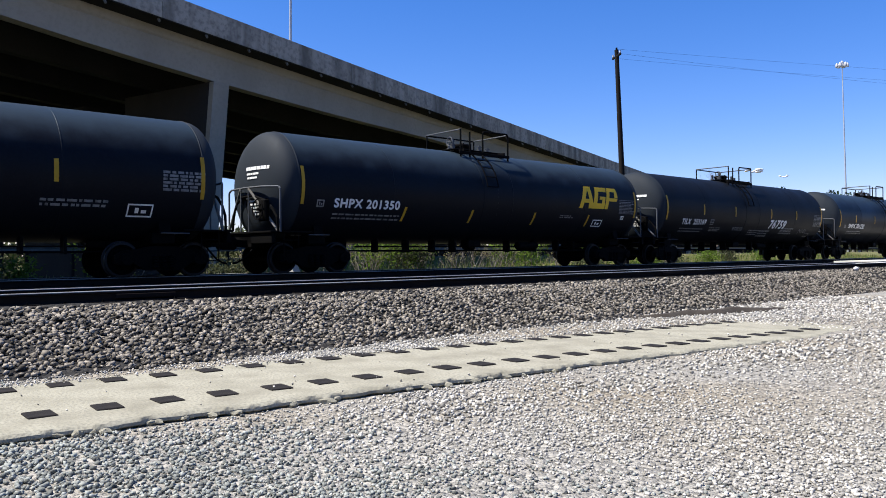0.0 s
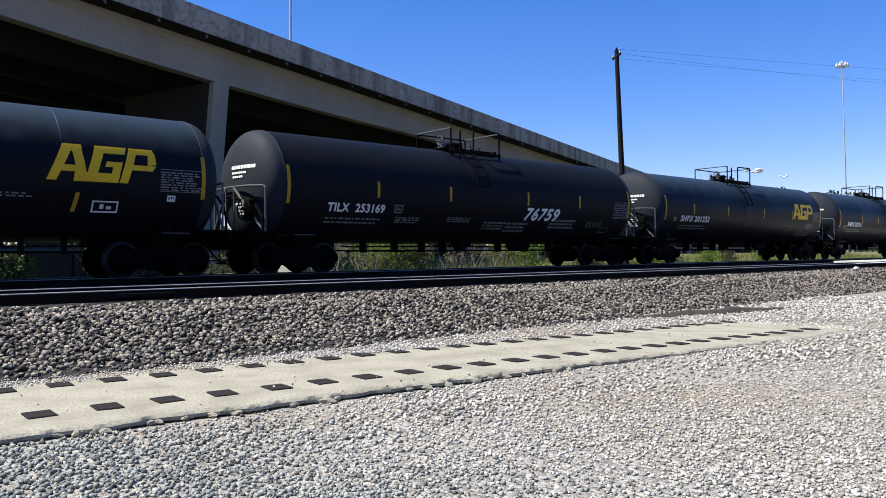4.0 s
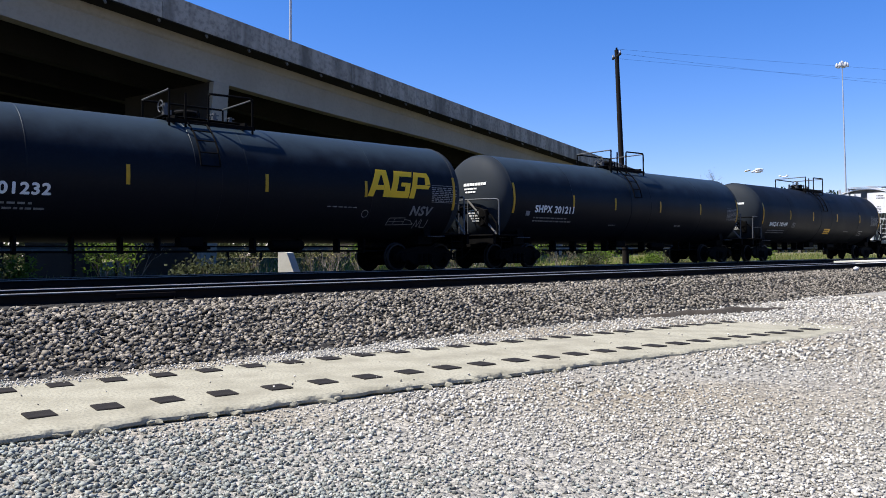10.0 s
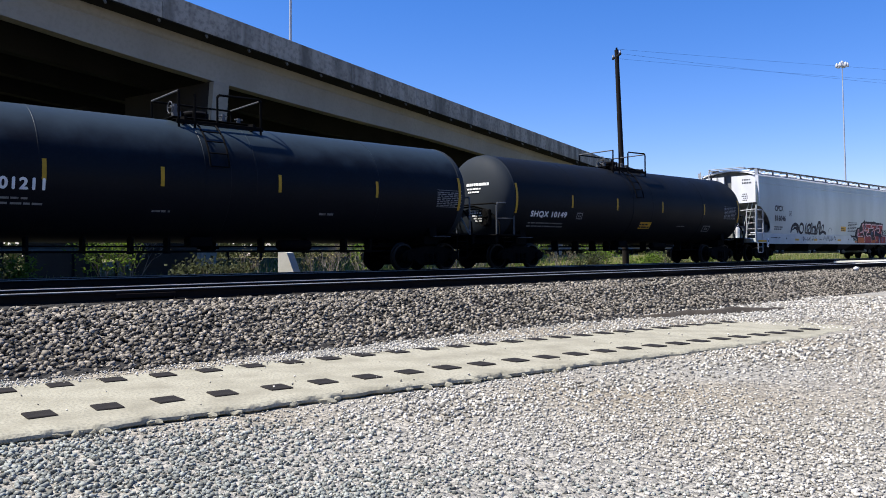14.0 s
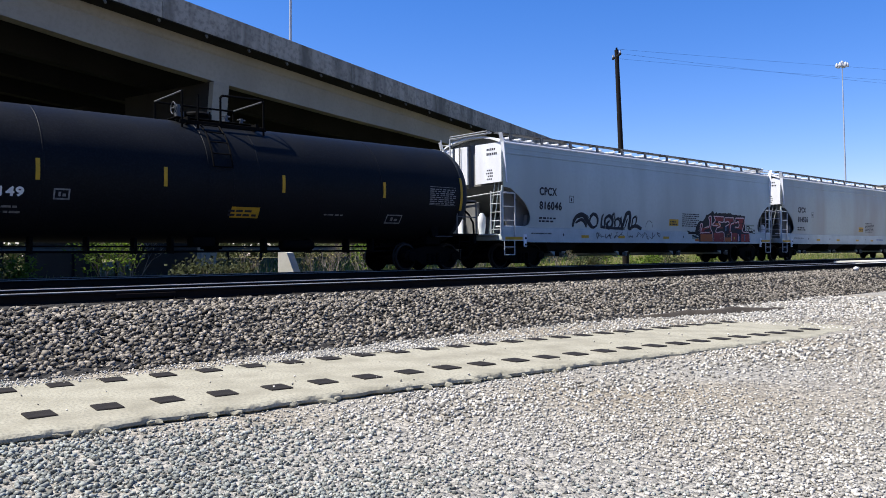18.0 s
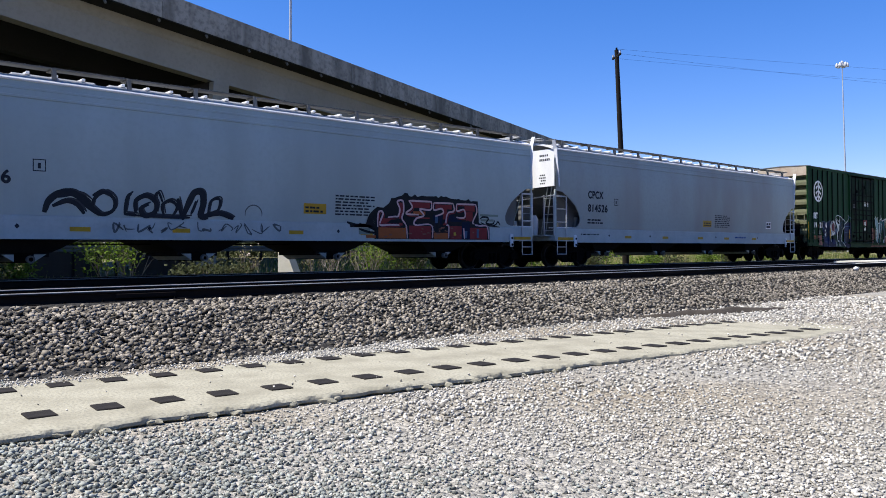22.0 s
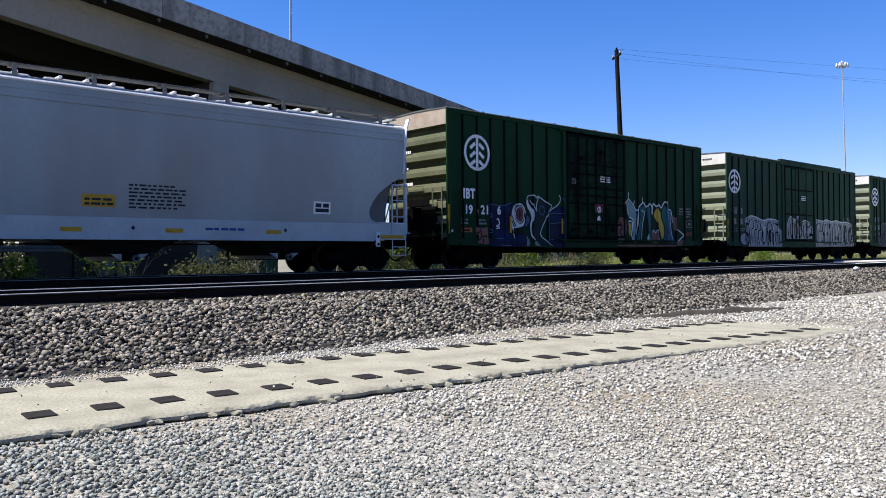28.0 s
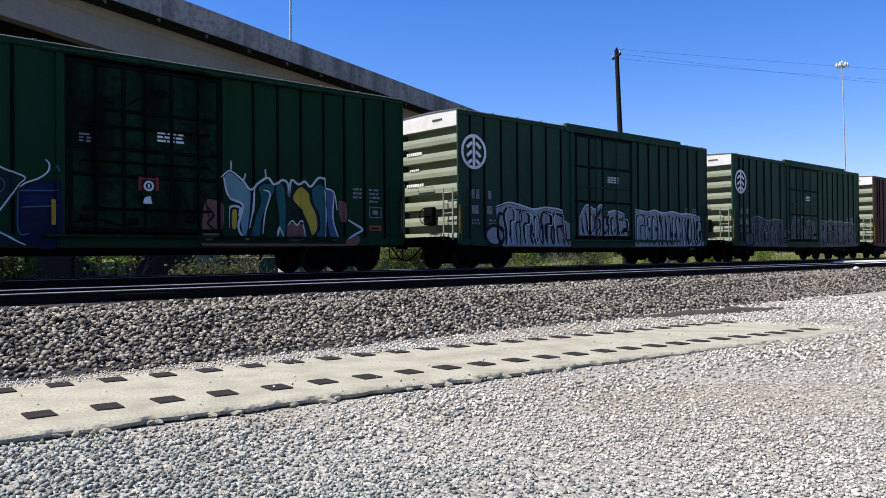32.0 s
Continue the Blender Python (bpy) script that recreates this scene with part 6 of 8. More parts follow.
    for s in (-1, 1):
        pr = end_profile(s, h)
        m = MB().sheet([[(x, -1.44, z) for x, z in pr[1:]], [(x, 1.44, z) for x, z in pr[1:]]])
        part("corrugated_end", m, end_m, car, "pressed steel end with deep horizontal ribs")
        part("end_cap", MB().prism([(-1.45, 4.62), (1.45, 4.62), (1.45, 5.12), (0, 5.19), (-1.45, 5.12)], "x", min(s * (h - 0.05), s * (h + 0.004)), max(s * (h - 0.05), s * (h + 0.004))), cap_m, car, "pale weathered end cap")
        for y in (-1.46, 1.46):
            part("corner_post", MB().box(min(s * (h - 0.06), s * (h + 0.012)), max(s * (h - 0.06), s * (h + 0.012)), y - 0.035, y + 0.035, 0.85, 5.1, 0.012), paint_m, car)
        part("end_sill", MB().box(min(s * (h - 0.1), s * (h + 0.1)), max(s * (h - 0.1), s * (h + 0.1)), -1.46, 1.46, 0.74, 1.02, 0.02), IRON, car)
        # ladders
        m = MB()
        for y in (-1.36, -0.92):
            m.box(s * (h + 0.13) - 0.02, s * (h + 0.13) + 0.02, y - 0.02, y + 0.02, 0.95, 2.62, 0.004)
        for i in range(5):
            m.rod((s * (h + 0.13), -1.36, 1.15 + i * 0.33), (s * (h + 0.13), -0.92, 1.15 + i * 0.33), 0.016, 6)
        part("end_ladder", m, end_m, car)
        for k, (z, y, w) in enumerate(((3.83, 0.28, 0.75), (3.30, 0.42, 0.5), (2.77, 0.2, 0.8), (4.86, -0.75, 0.45))):
            if z < 4 or cap_m is BOXCAP2:
                stencil = MB()
                yy = y
                while yy < y + w:
                    stencil.box(min(s * (h + 0.012), s * (h + 0.018)), max(s * (h + 0.012), s * (h + 0.018)), yy, yy + 0.07, z, z + (0.07 if k % 2 else 0.1))
                    yy += 0.1
                part("end_lettering", stencil, WHITE if z < 4 else STENCIL, car, "worn stencilled lettering")
        ladder(car, "side_ladder", s * (h - 0.08), s * (h - 0.52), -1.52, 0.95, 2.55, 5, paint_m)
        part("sill_step", MB().path([(s * (h - 0.06), -1.5, 0.85), (s * (h - 0.06), -1.5, 0.38), (s * (h - 0.55), -1.5, 0.38), (s * (h - 0.55), -1.5, 0.85)], 0.017, 6), IRON, car)
        part("end_platform", MB().box(min(s * h, s * (h + 0.4)), max(s * h, s * (h + 0.4)), -1.1, 1.1, 1.02, 1.06, 0.008), IRON, car)
        part("grab_iron", MB().path([(s * (h + 0.02), -0.3, 2.72), (s * (h + 0.1), -0.3, 2.72), (s * (h + 0.1), 0.5, 2.72), (s * (h + 0.02), 0.5, 2.72)], 0.014, 6), end_m, car)
        part("reflector", MB().box(min(s * (h - 0.02), s * (h - 0.11)), max(s * (h - 0.02), s * (h - 0.11)), -1.512, -1.5, 1.14, 2.07), YELLOW, car, "yellow reflective strip")
        truck(car, s * (h - 1.75))
        coupler(car, s * 8.80, s)
        part("bolster", MB().box(s * (h - 1.75) - 0.25, s * (h - 1.75) + 0.25, -1.4, 1.4, 0.74, 1.0, 0.02), IRON, car)
    ring = [(-h - 0.3, -0.2 + 0.27 * math.cos(2 * math.pi * i / 18), 1.75 + 0.27 * math.sin(2 * math.pi * i / 18)) for i in range(19)]
    m = MB().path(ring, 0.016, 6).rod((-h - 0.3, -0.2, 1.75), (-h, -0.2, 1.75), 0.03, 8)
    m.box(-h - 0.16, -h, -0.42, 0.05, 1.45, 2.05, 0.03)
    for i in range(0, 18, 3):
        m.rod((-h - 0.3, -0.2, 1.75), ring[i], 0.01, 5)
    part("brake_wheel", m, IRON, car)
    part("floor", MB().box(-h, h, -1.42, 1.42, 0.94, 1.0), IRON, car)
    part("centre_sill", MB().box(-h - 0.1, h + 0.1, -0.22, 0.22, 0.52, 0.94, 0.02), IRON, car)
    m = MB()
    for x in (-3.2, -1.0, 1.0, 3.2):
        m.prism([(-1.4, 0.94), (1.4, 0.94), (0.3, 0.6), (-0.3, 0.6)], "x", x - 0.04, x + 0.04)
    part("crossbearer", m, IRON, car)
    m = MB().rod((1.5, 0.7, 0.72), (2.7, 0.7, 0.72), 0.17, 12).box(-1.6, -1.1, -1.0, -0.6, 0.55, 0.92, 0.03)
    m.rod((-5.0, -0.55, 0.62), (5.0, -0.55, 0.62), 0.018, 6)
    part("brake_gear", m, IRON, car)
    return car


def tree_logo(car, cx, cz, r):
    q = ribbon(arc(cx, cz, r, 0, 360, 32), 0.10) + [rect(cx - 0.055, cx + 0.055, cz - r, cz + r - 0.04)]
    for k in (-0.26, 0.02, 0.30):
        q += ribbon([(cx - 0.31, cz + k - 0.17), (cx - 0.09, cz + k)], 0.11) + ribbon([(cx + 0.31, cz + k - 0.17), (cx + 0.09, cz + k)], 0.11)
    paint(car, "logo", q, WHITE, 1.507, 2, "round white emblem", 2)


ribs_h = [-7.0, -6.35, -5.72, -5.05, -4.42, -3.62, -2.86, 2.73, 3.44, 4.15, 4.87, 5.56, 6.25, 6.98]
ribs_i = [-7.13, -6.49, -5.68, -4.88, -4.14, -3.37, -2.55, 2.31, 3.07, 3.85, 4.54, 5.36, 6.09, 6.84]
ribs_j = [-7.0, -6.6, -6.0, -5.25, -4.48, -3.7, -2.72, 2.5, 3.1, 3.85, 4.54, 5.36, 6.09, 6.84]
box_h = boxcar(142.74, BOXGREEN, BOXDOOR, BOXEND, BOXCAP, ribs_h, False, "dark green boxcar with blue and teal graffiti and white emblem")
box_i = boxcar(160.36, BOXGREEN2, BOXGREEN2, BOXEND2, BOXCAP2, ribs_i, True, "faded green boxcar with silver graffiti and white emblem")
box_j = boxcar(178.05, BOXGREEN2, BOXGREEN2, BOXEND2, BOXCAP2, ribs_j, True, "faded green boxcar with dull graffiti and white emblem")
box_k = boxcar(195.75, BROWN, BROWN, BOXEND2, BOXCAP2, ribs_j, True, "brown boxcar with a pale green corrugated end")
CARS += [box_h, box_i, box_j, box_k]
FS = 1.46
tree_logo(box_h, -6.39, 3.79, 0.54)
tree_logo(box_i, -7.0, 3.81, 0.52)
tree_logo(box_j, -6.95, 3.83, 0.52)
for txt, x, z, w, hh in (("IBT", -7.0, 2.29, 0.5, 0.31), ("19", -6.9, 1.79, 0.28, 0.28), ("21", -6.23, 1.80, 0.32, 0.28), ("6", -5.45, 1.81, 0.15, 0.27)):
    on_side(box_h, "lettering", text_mesh("lettering", txt, hh, WHITE, w), x, z, "white stencilled reporting mark", FS + 0.046, False)
rr = random.Random(44)
for car in (box_h, box_i, box_j):
    for x, z, w, hh, k in ((-7.08, 1.46, 0.38, 0.22, 2), (-6.28, 1.46, 0.36, 0.22, 2), (5.85, 2.1, 0.3, 0.35, 3), (6.42, 2.0, 0.38, 0.45, 4), (0.2, 3.2, 0.7, 0.27, 3)):
        on_side(car, "small_lettering", strokes("small_lettering", bars(0, 0, w, hh, k, rr), WHITE if x == 0.2 else FADED, 2), x, z, "", 1.515 if x == 0.2 else FS, False)
for car in (box_i, box_j):
    on_side(car, "lettering", strokes("lettering", [rect(0, 0.12, 0, 0.3), rect(0.2, 0.34, 0, 0.3), rect(0.75, 0.9, 0, 0.28), rect(0, 0.3, -0.5, -0.22), rect(0.7, 0.95, -0.5, -0.22)], FADED, 2), -7.06, 2.3, "worn white reporting mark", FS, False)
on_side(box_h, "notice_panel", strokes("notice_panel", [rect(0, 0.47, 0, 0.2)], G_ORANGE, 2), -7.06, 1.17, "", FS, False)
on_side(box_h, "notice_panel", strokes("notice_panel", [rect(0, 0.44, 0, 0.18)], G_ORANGE, 2), 6.42, 1.18, "", FS, False)
on_side(box_h, "inspection_box", strokes("inspection_box", [rect(0, 0.45, 0, 0.03), rect(0, 0.45, 0.29, 0.32), rect(0, 0.03, 0, 0.32), rect(0.42, 0.45, 0, 0.32), rect(0.12, 0.32, 0.1, 0.22)], FADED, 2), 6.42, 1.56, "", FS, False)
for x, w in ((-7.06, 0.47), (6.42, 0.44)):
    on_side(box_h, "notice_lettering", strokes("notice_lettering", [rect(0.0, w, 0, 0.025), rect(0, w, 0.175, 0.2), rect(0.06, w * 0.8, 0.06, 0.12)], G_BLACK, 2), x, 1.17, "", FS + 0.004, False)
h = BL / 2
gear = part("brake_platform", MB().box(-h - 0.42, -h, -1.25, 1.3, 1.30, 1.36, 0.01), IRON, box_h, "black open-grid brake platform")
part("brake_cylinder", MB().rod((-h - 0.22, 0.15, 1.62), (-h - 0.22, 0.85, 1.62), 0.16, 14), IRON, gear)
part("guard_plate", MB().box(-h - 0.16, -h - 0.1, -1.1, 1.25, 1.36, 2.02, 0.01), IRON, gear)
part("guard_plate", MB().box(-h - 0.15, -h - 0.1, -0.75, 0.5, 2.05, 2.3, 0.01), IRON, gear)
for y in (-1.2, -0.35, 0.5, 1.2):
    part("bracket", MB().prism([(-h - 0.4, 1.3), (-h, 1.3), (-h, 0.95)], "y", y - 0.02, y + 0.02), IRON, gear)
on_side(box_h, "white_tab", strokes("white_tab", [rect(0, 0.24, 0, 0.08)], WHITE, 2), -7.67, 1.19, "", FS, False)
for x in (-4.86, -2.12):
    on_side(box_h, "reflector", strokes("reflector", [rect(0, 0.09, 0, 0.55)], YELLOW, 2), x, 1.2, "", 1.51, False)
paint(box_h, "door_sticker", [rect(-0.30, -0.22, 2.02, 2.34), rect(0.10, 0.18, 2.02, 2.34), rect(-0.22, 0.10, 2.27, 2.32)], G_RED, 1.645, 1, "worn red and white sticker")
paint(box_h, "door_sticker", ribbon(arc(-0.06, 2.13, 0.10, 0, 360, 14), 0.05) + [rect(-0.085, -0.035, 2.08, 2.18), ((-0.2, 1.72), (0.02, 1.72), (-0.02, 1.9), (-0.16, 1.86))], WHITE, 1.645, 2, "white ring on the worn sticker")
on_side(box_h, "small_lettering", strokes("small_lettering", bars(0, 0, 0.26, 0.22, 3, random.Random(8)), FADED, 2), -1.56, 3.05, "", 1.545, False)
def drape(car, name, polys, material, ribs, layer, label=""):
    """Sprayed paint that follows the posts, door and sill of a boxcar's near side."""
    knots = [(-2.022, 1.46), (-2.018, 1.532), (-1.842, 1.532), (-1.838, 1.502), (1.838, 1.502), (1.842, 1.532), (2.018, 1.532), (2.022, 1.46)]
    for r in ribs:
        knots += [(r - 0.040, 1.46), (r - 0.021, 1.507), (r + 0.021, 1.507), (r + 0.040, 1.46)]
    knots.sort()
    bm = bmesh.new()
    for p in polys:
        bm.faces.new([bm.verts.new((x, 0, z)) for x, z in p])
    bmesh.ops.remove_doubles(bm, verts=bm.verts, dist=0.0005)
    bmesh.ops.triangulate(bm, faces=bm.faces)
    lo, hi = min(v.co.x for v in bm.verts), max(v.co.x for v in bm.verts)
    cuts = [((x, 0, 0), (1, 0, 0)) for x, _ in knots if lo < x < hi] + [((0, 0, 0.996), (0, 0, 1)), ((0, 0, 1.004), (0, 0, 1))]
    for co, no in cuts:
        bmesh.ops.bisect_plane(bm, geom=bm.verts[:] + bm.edges[:] + bm.faces[:], plane_co=co, plane_no=no, dist=0.0001)
    kx, ky = [k[0] for k in knots], [k[1] for k in knots]
    for v in bm.verts:
        y = float(np.interp(v.co.x, kx, ky))
        v.co.y = -(max(y, 1.487) if v.co.z < 1.0 else y) - 0.004 - 0.0024 * layer
    me = bpy.data.meshes.new(name)
    bm.to_mesh(me)
    bm.free()
    me.materials.append(material)
    return part(name, me, None, car, label)


def box_paint(car, name, shapes, material, ribs, layer, label="", rounded=True):
    for k, p in enumerate(shapes):
        drape(car, name, [smooth(p, True, 4) if rounded else p], material, ribs, layer, label)
        if rounded and layer > 1:
            q = smooth(p, True, 3)
            drape(car, "graffiti_outline", band(q + q[:1], 0.05, 1.0, 1), G_BLACK, ribs, layer + 0.5, "black sprayed outline")


def box_lines(car, lines, w, material, ribs, layer, label="sprayed outline"):
    for p in lines:
        drape(car, "graffiti_outline", band(p, w), material, ribs, layer, label)


# blue piece with an eye on the dark green boxcar
box_paint(box_h, "graffiti_fill", [[(-5.82, 2.16), (-5.27, 2.13), (-4.73, 2.22), (-4.64, 2.16), (-4.73, 1.85), (-4.78, 1.46), (-4.69, 1.12), (-3.99, 1.17), (-3.81, 0.76), (-5.8, 0.76), (-5.64, 1.02), (-5.72, 1.44), (-5.84, 1.81)], [(-2.71, 1.93), (-2.05, 2.18), (-1.92, 1.95), (-1.96, 0.76), (-2.57, 0.76), (-2.77, 1.05)]], G_NAVY, ribs_h, 1, "navy sprayed ground", True)
box_paint(box_h, "graffiti_fill", [[(-5.52, 2.07), (-5.15, 2.05), (-4.82, 2.11), (-4.84, 1.89), (-5.15, 1.92), (-5.48, 1.93)], [(-5.56, 1.27), (-5.28, 1.24), (-4.86, 1.33), (-4.74, 1.03), (-4.95, 0.86), (-5.48, 0.94)], [(-4.56, 1.16), (-4.08, 1.13), (-3.99, 0.91), (-4.43, 0.86)], [(-2.66, 1.96), (-2.1, 2.08), (-2.05, 1.94), (-2.66, 1.88)], [(-2.69, 1.82), (-2.05, 1.85), (-2.06, 1.68), (-2.66, 1.64)]], G_ROYAL, ribs_h, 1.6, "royal blue sprayed cloud", False)
box_paint(box_h, "graffiti_fill", [[(-6.42, 1.37), (-6.23, 1.33), (-5.88, 1.37), (-5.85, 0.81), (-6.38, 0.85), (-6.3, 1.05), (-6.41, 1.17)], [(-6.38, 1.95), (-6.3, 1.91), (-6.28, 1.77), (-6.37, 1.8)]], G_ROSE, ribs_h, 1, "dull rose sprayed patch", False)
box_lines(box_h, [[(-6.23, 1.32), (-6.17, 1.06), (-6.34, 0.93)], [(-6.17, 1.06), (-5.88, 1.08)], [(-6.4, 1.17), (-6.23, 1.22)], [(-6.11, 0.85), (-6.09, 1.01)]], 0.05, G_BLACK, ribs_h, 2, "black sprayed stroke")
box_paint(box_h, "graffiti_fill", [[(-3.33, 2.48), (-2.63, 2.2), (-2.96, 1.7), (-3.24, 1.19), (-2.64, 0.76), (-3.44, 0.76), (-3.58, 0.95), (-3.67, 1.36), (-3.55, 1.81), (-3.46, 2.04)]], G_NIGHT, ribs_h, 2, "dark teal sprayed letter", False)
box_paint(box_h, "graffiti_fill", [[(-4.75, 1.72), (-4.73, 1.9), (-4.64, 2.12), (-4.47, 2.22), (-4.23, 2.24), (-4.05, 2.1), (-3.98, 1.88), (-4.01, 1.62), (-4.12, 1.44), (-4.26, 1.38), (-4.56, 1.34), (-4.61, 1.28), (-4.53, 1.01), (-4.63, 1.02), (-4.69, 1.29), (-4.76, 1.46)]], G_PALE, ribs_h, 3, "white sprayed eye", True)
box_paint(box_h, "graffiti_fill", [[(-4.02, 1.86), (-3.89, 1.82), (-3.78, 1.65), (-3.94, 1.44), (-4.11, 1.41), (-4.02, 1.62)]], G_BLUE, ribs_h, 3, "pale blue sprayed corner", True)
box_paint(box_h, "graffiti_fill", [[(-3.98, 2.35), (-3.85, 2.41), (-3.86, 2.29), (-3.76, 2.16), (-3.62, 2.04), (-3.57, 1.83), (-3.62, 1.63), (-3.68, 1.49), (-3.69, 1.31), (-3.62, 1.09), (-3.49, 0.98), (-3.58, 0.93), (-3.74, 1.09), (-3.81, 1.31), (-3.81, 1.53), (-3.74, 1.72), (-3.8, 1.89), (-3.94, 2.07), (-4.0, 2.24)]], G_PALE, ribs_h, 6, "white sprayed swoosh", True)
box_paint(box_h, "graffiti_fill", [[(-3.97, 1.11), (-3.9, 1.06), (-3.81, 0.86), (-3.86, 0.76), (-3.99, 0.76)], [(-3.58, 0.91), (-3.46, 0.93), (-3.25, 0.76), (-3.53, 0.76)]], G_HAZE, ribs_h, 4, "pale green sprayed tail", False)
box_paint(box_h, "graffiti_fill", [arc(-4.31, 1.84, 0.258, 0, 360, 22, 1.30)[:-1]], G_NAVY, ribs_h, 4.4, "dark blue sprayed ring", False)
box_paint(box_h, "graffiti_fill", [arc(-4.32, 1.84, 0.222, 0, 360, 22, 1.35)[:-1]], G_PALE, ribs_h, 5.0, "white sprayed ring", False)
box_paint(box_h, "graffiti_fill", [arc(-4.32, 1.84, 0.195, 0, 360, 22, 1.40)[:-1]], G_MAROON, ribs_h, 5.6, "maroon sprayed pupil", False)
box_paint(box_h, "graffiti_fill", [arc(-4.33, 1.85, 0.057, 0, 360, 22, 2.76)[:-1]], G_BLACK, ribs_h, 6.2, "black sprayed slit", False)
box_lines(box_h, [arc(-3.15, 2.01, 0.135, 0, 360, 22, 1.16)], 0.03, G_BLUE, ribs_h, 4)
box_lines(box_h, [[(-3.98, 2.37), (-3.87, 2.49), (-3.57, 2.53), (-3.42, 2.45), (-3.33, 2.5), (-3.0, 2.34), (-2.63, 2.2), (-2.72, 2.07)], [(-3.33, 2.49), (-3.45, 2.18), (-3.42, 1.95)], [(-2.72, 2.07), (-2.96, 1.7), (-3.24, 1.19), (-2.91, 0.91), (-2.63, 0.76)], [(-2.73, 1.98), (-2.61, 2.08), (-2.36, 2.19), (-2.18, 2.34), (-2.15, 2.51), (-2.23, 2.6)], [(-3.8, 2.34), (-3.52, 2.09), (-3.47, 2.0)]], 0.035, G_PALE, ribs_h, 7, "thin pale sprayed outline")
box_lines(box_h, [[(-5.46, 1.63), (-5.39, 1.66), (-5.33, 1.49), (-5.41, 1.44), (-5.33, 1.36), (-5.49, 1.33)], [(-5.49, 1.44), (-5.4, 1.38)]], 0.05, G_PALE, ribs_h, 7, "pale sprayed scribble")
box_lines(box_h, [[(-5.82, 1.87), (-5.73, 1.79), (-5.77, 1.68)], [(-5.79, 1.32), (-5.67, 1.25), (-5.79, 1.18)], [(-5.46, 1.0), (-5.12, 1.01)], [(-5.28, 0.79), (-4.78, 0.76)], [(-5.8, 2.14), (-5.48, 2.12), (-5.15, 2.11), (-4.73, 2.22)], [(-2.73, 1.91), (-1.99, 1.94)], [(-2.7, 1.56), (-2.0, 1.61)], [(-2.76, 1.91), (-2.76, 1.05), (-2.54, 1.01)], [(-2.02, 2.49), (-1.96, 2.35)]], 0.03, G_BLUE, ribs_h, 7, "thin blue sprayed line")
box_lines(box_h, [[(-4.72, 1.63), (-4.64, 1.47), (-4.56, 1.4)], [(-4.71, 1.8), (-4.62, 1.58), (-4.5, 1.42)], [(-4.54, 1.91), (-4.56, 2.08), (-4.43, 2.16)], [(-5.15, 1.45), (-4.86, 1.37), (-4.56, 1.15)], [(-4.56, 1.27), (-3.99, 1.2)], [(-2.66, 1.33), (-2.01, 1.35)], [(-2.67, 1.08), (-2.01, 1.09)], [(-3.71, 1.4), (-3.68, 1.38)], [(-3.7, 1.29), (-3.67, 1.27)], [(-3.67, 1.18), (-3.64, 1.16)], [(-3.61, 1.07), (-3.58, 1.04)]], 0.045, G_BLACK, ribs_h, 7.5, "black sprayed stroke")
# teal and yellow piece
box_paint(box_h, "graffiti_fill", [[(1.86, 2.46), (2.07, 2.62), (2.4, 2.4), (2.64, 2.19), (2.64, 1.67), (2.53, 1.01), (2.37, 1.11), (2.33, 1.66), (2.38, 1.8), (2.03, 1.9), (1.93, 2.11)]], G_AQUA, ribs_h, 2, "pale teal sprayed letter")
box_paint(box_h, "graffiti_fill", [[(2.86, 2.29), (3.18, 2.39), (3.36, 2.25), (2.99, 1.51), (2.91, 1.01), (2.63, 0.9), (2.71, 1.39), (2.92, 1.9)], [(3.36, 2.31), (3.65, 2.27), (3.67, 1.02), (3.45, 0.99), (3.42, 1.52)], [(4.48, 2.3), (4.87, 2.38), (4.94, 1.03), (4.62, 0.97), (4.67, 1.55), (4.51, 1.9)]], G_TEAL, ribs_h, 2, "dark teal sprayed letter")
box_paint(box_h, "graffiti_fill", [[(4.91, 2.32), (5.23, 2.22), (5.18, 1.5), (5.38, 0.97), (5.09, 0.91), (4.94, 1.56)]], G_BLUE, ribs_h, 2, "dull blue sprayed letter")
box_paint(box_h, "graffiti_fill", [[(3.98, 2.25), (4.17, 2.35), (4.4, 2.18), (4.44, 1.95), (4.63, 1.61), (4.66, 1.2), (4.47, 1.02), (4.35, 1.31), (4.13, 1.71), (3.87, 1.99)], [(2.1, 1.63), (2.27, 1.66), (2.25, 1.19), (2.1, 1.19)]], G_YEL, ribs_h, 3, "yellow sprayed letter")
box_paint(box_h, "graffiti_fill", [[(3.71, 1.3), (3.86, 1.36), (4.2, 1.31), (4.27, 0.96), (3.75, 0.9)], [(5.35, 1.98), (5.59, 1.93), (5.63, 1.48), (5.42, 1.48)], [(5.62, 0.95), (6.04, 1.04), (5.99, 0.79), (5.62, 0.77)], [(1.37, 1.79), (1.63, 1.88), (1.86, 1.76), (1.78, 1.05), (1.33, 0.94)]], G_ROSE, ribs_h, 1, "rose sprayed letter end")
box_paint(box_h, "graffiti_fill", [[(1.3, 0.74), (5.6, 0.74), (5.6, 0.81), (1.3, 0.81)]], G_ROSE, ribs_h, 1, "rose strip on the sill", False)
